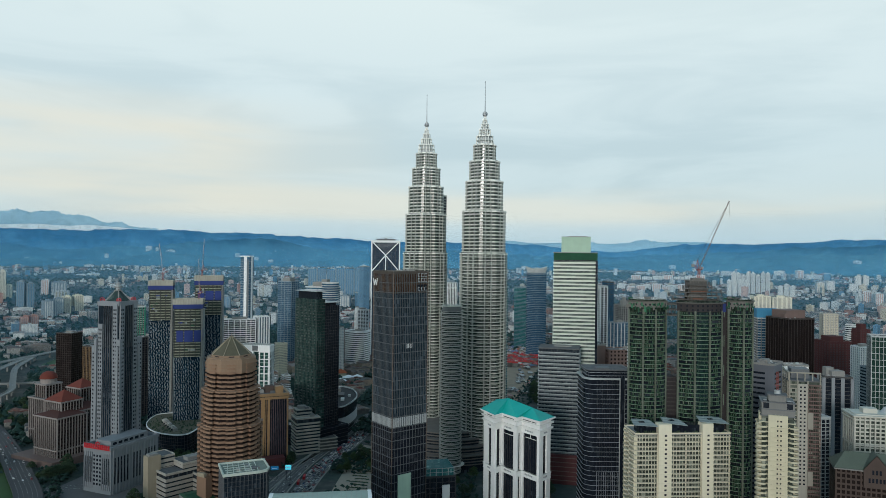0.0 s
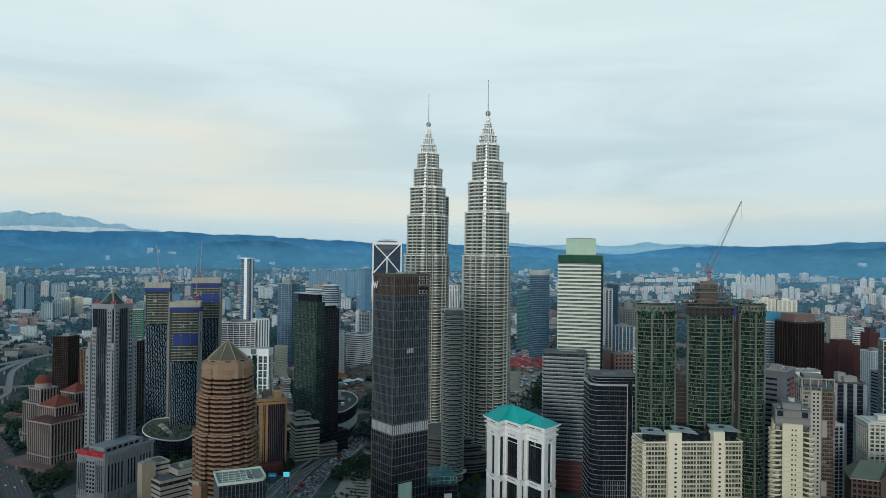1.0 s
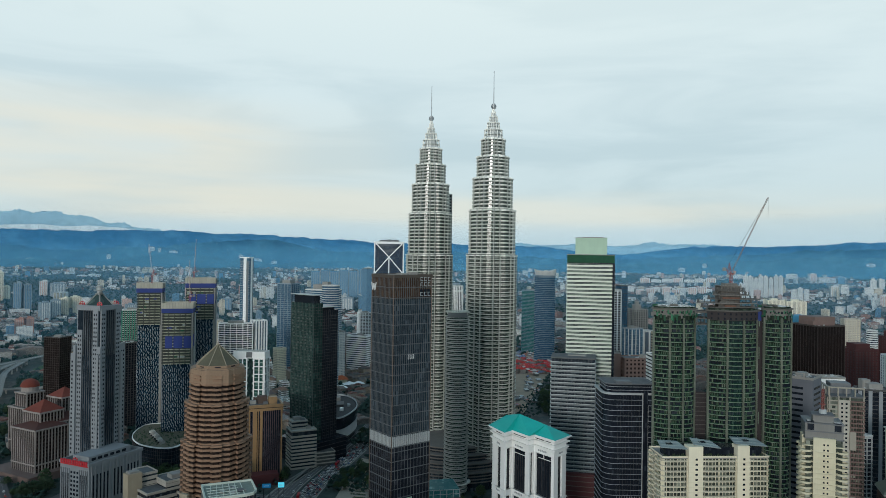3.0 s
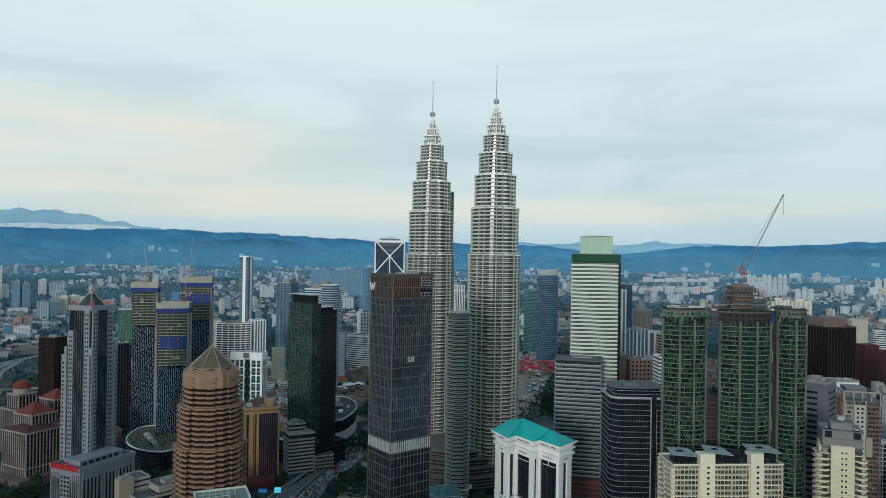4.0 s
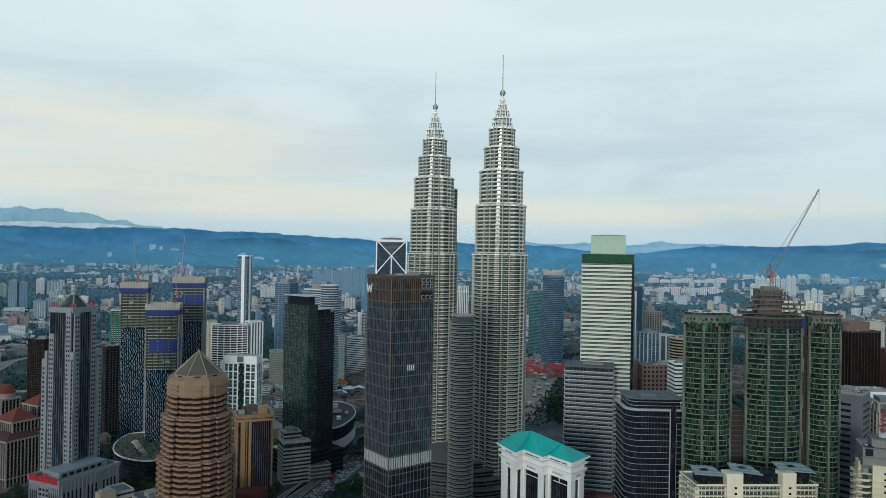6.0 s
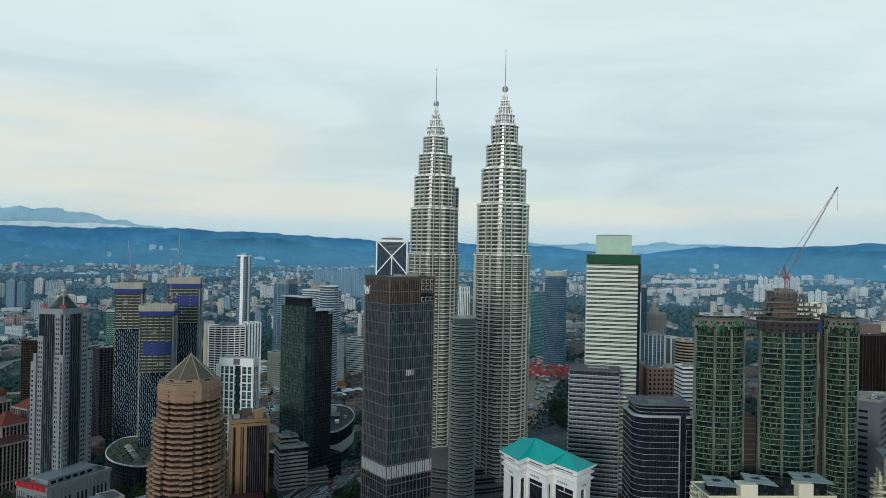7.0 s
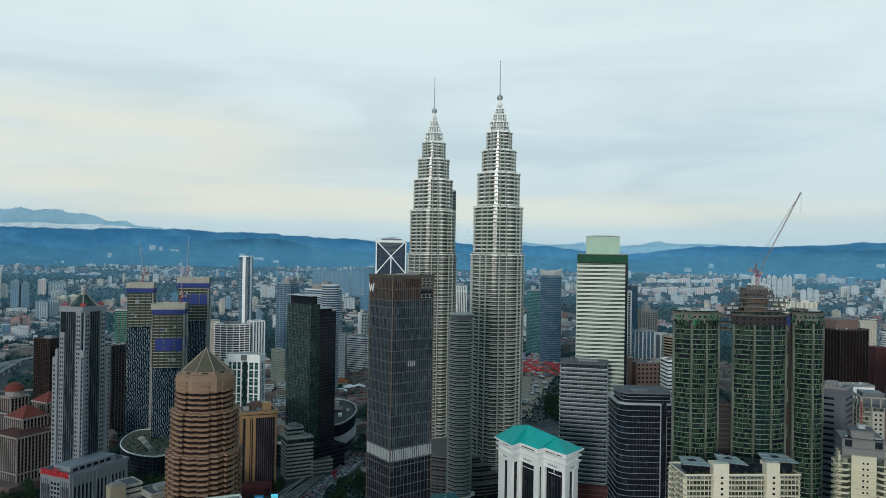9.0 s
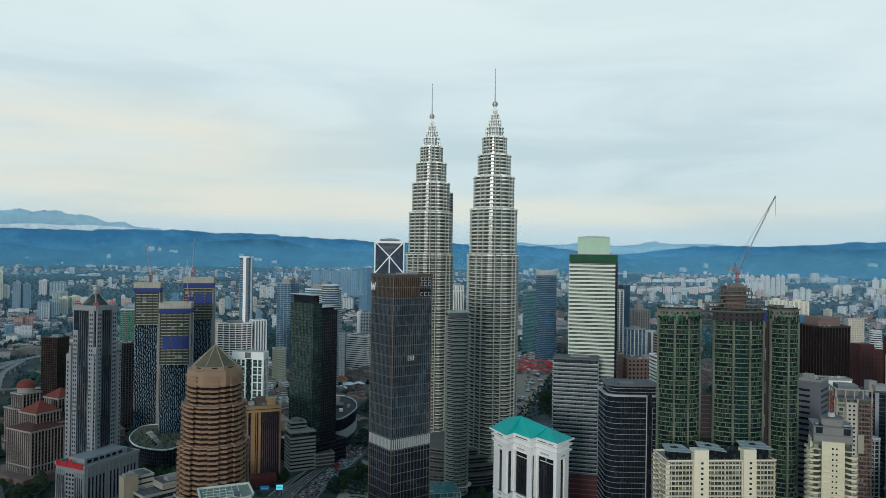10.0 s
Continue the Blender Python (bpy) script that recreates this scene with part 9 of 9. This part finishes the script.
rnd = random.Random(77)
near_w, near_r, far_w, far_r, wood = Mesh(), Mesh(), Mesh(), Mesh(), Mesh()
blocks = {k: Mesh() for k in range(5)}
count = 0
y = 880.0
while y < 4330:
    step = 15 + (y - 880) * 0.0052
    half = (y - 40) * 0.70
    x = -half + rnd.uniform(0, step)
    while x < half:
        px, py = x + rnd.uniform(-4, 4), y + rnd.uniform(-4, 4)
        x += step * rnd.uniform(0.85, 1.35)
        d = math.hypot(px, py - 70)
        if d > 4300 or not free(px, py, 2) or near_road(px, py, 5):
            continue
        z = terrain(px, py)
        k = 1.0 if d < 2000 else d / (d + 7000 * ((d - 2000) / 2300) ** 2)
        if green_here(px, py) or rnd.random() < (0.82 if px < -560 and d < 1800 else 0.74 if px < -330 and d < 2300 else 0.34 if d < 1700 else 0.50 if d < 2600 else 0.20 if px > 250 else 0.34):
            for j in range(3 if d < 2400 else 2):
                clump(wood, px + rnd.uniform(-7, 7), py + rnd.uniform(-7, 7), z + rnd.uniform(2, 7) * k, rnd.uniform(4.0, 7.5) * max(0.7, k), rnd)
            continue
        count += 1
        ang = 36 + 90 * rnd.randrange(2) + rnd.uniform(-6, 6) + 25 * noise.noise((px / 500, py / 500, 0))
        big = rnd.random()
        sx, sy, h = rnd.uniform(8, 14), rnd.uniform(12, 26), rnd.uniform(6, 12)
        if big > 0.86:
            sx, sy, h = rnd.uniform(14, 26), rnd.uniform(24, 46), rnd.uniform(9, 22)
        tall = noise.noise((px / 260, py / 260, 12.0))
        if (tall > (0.12 if d > 2700 else 0.3 if d > 1900 else 9) and rnd.random() < 0.15) or rnd.random() < (0.0 if d < 1900 else 0.01 if d < 2600 else 0.05):
            h = rnd.uniform(24, 62) if d > 1300 else rnd.uniform(22, 40)
            p = rect(px, py, rnd.uniform(10, 16) * max(k, 0.55), rnd.uniform(16, 40) * max(k, 0.55), ang)
            m = blocks[rnd.choices(range(5), (8, 4, 1.8, 0.5, 2.6))[0]]
            m.prism(p, z - 3, z + h * k)
            q = centre(p)
            m.box(q[0], q[1], z + h * k, 6 * k, 7 * k, 3.5 * k, ang)
            continue
        rise = rnd.choice((0, 2.4, 3.2, 3.2))
        # rows of one estate share their colours
        tint = rnd.uniform(0, 999)
        if rnd.random() < 0.55:
            tint = 7.0 * math.floor(px / 95) + 131.0 * math.floor(py / 150) + 0.5
        if d < 1900:
            house(near_w, near_r, px, py, sx, sy, h, ang, rise, tint, z)
        else:
            g4 = max(k, 0.7)
            house(far_w, far_r, px, py, sx * g4 * 1.1, sy * g4 * 1.1, h * k * 1.15, ang, rise * k, tint, z)
    y += step * rnd.uniform(0.9, 1.15)

# a market of red awnings, pale stalls and site huts beyond the twin towers
red_w, red_r = Mesh(), Mesh()
for k in range(150):
    x, y = rnd.uniform(140, 262), rnd.uniform(1510, 1670)
    house(red_w, red_r, x, y, rnd.uniform(6, 12), rnd.uniform(9, 20), rnd.uniform(4, 11), 36 + rnd.choice((0, 90)) + rnd.uniform(-12, 12), rnd.choice((2.4, 3.2)), rnd.uniform(0, 999), 0.0)
pale_w, pale_r = Mesh(), Mesh()
for k in range(70):
    x, y = rnd.uniform(165, 250), rnd.uniform(1675, 1800)
    house(pale_w, pale_r, x, y, rnd.uniform(4, 9), rnd.uniform(5, 12), rnd.uniform(3, 9), rnd.uniform(0, 90), rnd.choice((0, 2.4)), rnd.uniform(0, 999), 0.0)
for k in range(34):
    f = rnd.random()
    x, y = 118 + 70 * f + rnd.uniform(-14, 22), 1180 + 330 * f
    house(pale_w, pale_r, x, y, rnd.uniform(4, 9), rnd.uniform(6, 16), rnd.uniform(2.5, 5), rnd.uniform(0, 90), rnd.choice((0, 1.6)), rnd.uniform(0, 999), 0.0)
tagged(new("site_hut_walls", pale_w.data("site_hut_walls", wall_mix)), "painted walls of site huts and stalls", "city blocks", kind="stuff")
tagged(new("site_hut_roofs", pale_r.data("site_hut_roofs", hut_mix)), "white, blue and rusty roofs of site huts and stalls", "city blocks", kind="stuff")
tagged(new("shop_house_walls", red_w.data("shop_house_walls", wall_mix)), "painted walls of huddled shop houses", "city blocks", kind="stuff")
tagged(new("shop_house_roofs", red_r.data("shop_house_roofs", red_mix)), "red, orange and white roofs of huddled shop houses", "city blocks", kind="stuff")

# undergrowth and street planting: ragged belts of dark crowns
for x0, x1, y0, y1, n in ((-122, -64, 775, 900, 380), (-116, -70, 650, 730, 90), (-100, -52, 900, 1180, 260), (-408, -372, 640, 760, 260), (-440, -405, 720, 830, 160), (-300, -240, 640, 700, 200), (-335, -255, 770, 860, 200), (110, 236, 1110, 1560, 900), (-560, -470, 760, 900, 300), (-60, 40, 690, 765, 160), (-205, -168, 700, 830, 60), (-720, -520, 960, 1150, 420)):
    for k in range(n):
        x, y = rnd.uniform(x0, x1), rnd.uniform(y0, y1)
        if (x0 == 110 and x > 120 + (y - 1180) * 0.30 or free(x, y, -8)) and not near_road(x, y, 2.5):
            clump(wood, x, y, rnd.uniform(1.0, 6.5), rnd.uniform(1.5, 3.2), rnd)

# crowns that meet over the far end of the avenue
for k in range(760):
    y = rnd.uniform(930, 1330)
    x = float(np.interp(y, [833, 909, 983, 1075, 1195, 1395], [-128, -112, -99, -81, -66, -56])) + rnd.uniform(-60 if y > 1085 else -10, 46)
    clump(wood, x, y, rnd.uniform(4.0, 13.0), rnd.uniform(2.6, 5.0), rnd)

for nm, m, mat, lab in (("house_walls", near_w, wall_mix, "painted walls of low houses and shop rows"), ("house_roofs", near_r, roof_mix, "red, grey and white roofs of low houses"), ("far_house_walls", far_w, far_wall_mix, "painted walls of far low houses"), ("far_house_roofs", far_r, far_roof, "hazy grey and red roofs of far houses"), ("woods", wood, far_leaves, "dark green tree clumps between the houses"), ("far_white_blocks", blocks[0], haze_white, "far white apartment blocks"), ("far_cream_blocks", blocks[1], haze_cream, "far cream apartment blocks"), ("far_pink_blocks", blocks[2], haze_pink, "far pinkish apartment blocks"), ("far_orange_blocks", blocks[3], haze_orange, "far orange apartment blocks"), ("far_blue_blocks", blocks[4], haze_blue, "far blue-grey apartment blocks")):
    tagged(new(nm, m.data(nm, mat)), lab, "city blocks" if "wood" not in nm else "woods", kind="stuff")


# ---- street screens ----
def billboard(x, y, w, h, z, ang, col, label):
    e = thing("billboard", x, y, 0, label, "billboard")
    for s in (-w * 0.3, w * 0.3):
        part("post", Mesh().box(s * math.cos(radians(ang)), s * math.sin(radians(ang)), 0, 0.6, 0.6, z), dark_frame, e)
    part("frame", Mesh().box(0, 0, z, w, 0.8, h, ang), dark_frame, e)
    s = Shade("screen_" + str(int(abs(x))), 0.4)
    s.p.inputs["Emission Color"].default_value = rgb(col)
    s.p.inputs["Emission Strength"].default_value = 0.9
    mat = s.color(col)
    part("screen", Mesh().box(0.5 * math.sin(radians(ang)), -0.5 * math.cos(radians(ang)), z + 0.5, w - 0.8, 0.2, h - 1, ang), mat, e, "lit pale blue screen")
    part("text_bar", Mesh().box(0.65 * math.sin(radians(ang)), -0.65 * math.cos(radians(ang)), z + h * 0.4, w * 0.6, 0.1, h * 0.14, ang), white_paint, e)


billboard(-163, 753, 7, 6, 11, 8, (0.10, 0.62, 0.80), "lit street billboard showing a pale blue picture")
billboard(-178, 754, 9, 5, 10, 8, (0.01, 0.10, 0.22), "dim blue street billboard")


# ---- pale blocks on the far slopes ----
# slightly blue: some distance haze is put into this wall colour
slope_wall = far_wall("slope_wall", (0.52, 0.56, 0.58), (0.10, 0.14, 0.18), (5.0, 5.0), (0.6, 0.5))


def slope_place(across, up):
    """Where a sight line from the flight meets the plain or the hills."""
    b = math.atan(across / 1000)
    deg = math.degrees(b)
    d = 2200.0
    while d < 4520:
        x, y = EYE_X + d * math.sin(b), EYE_Y + d * math.cos(b)
        z = terrain(x, y)
        for dist, depth, base, h in ((4330, 200, 150, SLOPES(deg)), (4520, 260, 112, FOOT(deg))):
            k = 1 - (dist - d) / depth
            if 0 < k <= 1:
                z = max(z, base + (h - base) * math.sin(k * math.pi / 2) ** 1.25)
        if z >= EYE_Z + (up + LEAN * across) / 1000 * d * math.cos(b):
            break
        d += 10
    return b, d, x, y, z


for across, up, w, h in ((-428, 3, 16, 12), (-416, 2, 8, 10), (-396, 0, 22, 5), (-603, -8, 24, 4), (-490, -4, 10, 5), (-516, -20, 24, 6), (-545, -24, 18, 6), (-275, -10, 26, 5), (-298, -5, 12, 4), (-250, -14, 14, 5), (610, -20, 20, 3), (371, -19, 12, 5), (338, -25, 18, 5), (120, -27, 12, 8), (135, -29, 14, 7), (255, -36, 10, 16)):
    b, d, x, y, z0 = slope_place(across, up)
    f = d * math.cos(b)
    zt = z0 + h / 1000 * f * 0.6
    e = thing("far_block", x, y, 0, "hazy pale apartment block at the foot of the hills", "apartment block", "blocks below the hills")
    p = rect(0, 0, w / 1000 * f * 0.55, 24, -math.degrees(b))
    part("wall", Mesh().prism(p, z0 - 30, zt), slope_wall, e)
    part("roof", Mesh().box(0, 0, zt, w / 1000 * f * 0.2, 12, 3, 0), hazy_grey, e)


# ---- unseen blocks behind the flight, added to shade the city and darken reflections ----
rnd = random.Random(14)
rear = Mesh()
for k in range(300):
    x, y = rnd.uniform(-900, 800), rnd.uniform(-650, 420)
    if any((x - a) ** 2 + (y - b2) ** 2 < (r + 20) ** 2 for a, b2, r in footprints):
        continue
    # heights stay below the view and set how far up their shade reaches
    cap_z = min(210 - 0.40 * max(0, y) - (90 if abs(x) < 80 else 0), 28 + 0.17 * (560 - y))
    h = min(rnd.choice((45, 60, 90, 120, 160, 200)) * rnd.uniform(0.7, 1.2), cap_z)
    if h > 12:
        rear.box(x, y, 0, rnd.uniform(22, 46), rnd.uniform(22, 46), h, rnd.choice((36, 54, 10)))
tagged(new("rear_city_blocks", rear.data("rear_city_blocks", haze_dark)), "unseen grey blocks behind the flight, added for shade", "city blocks", kind="stuff")
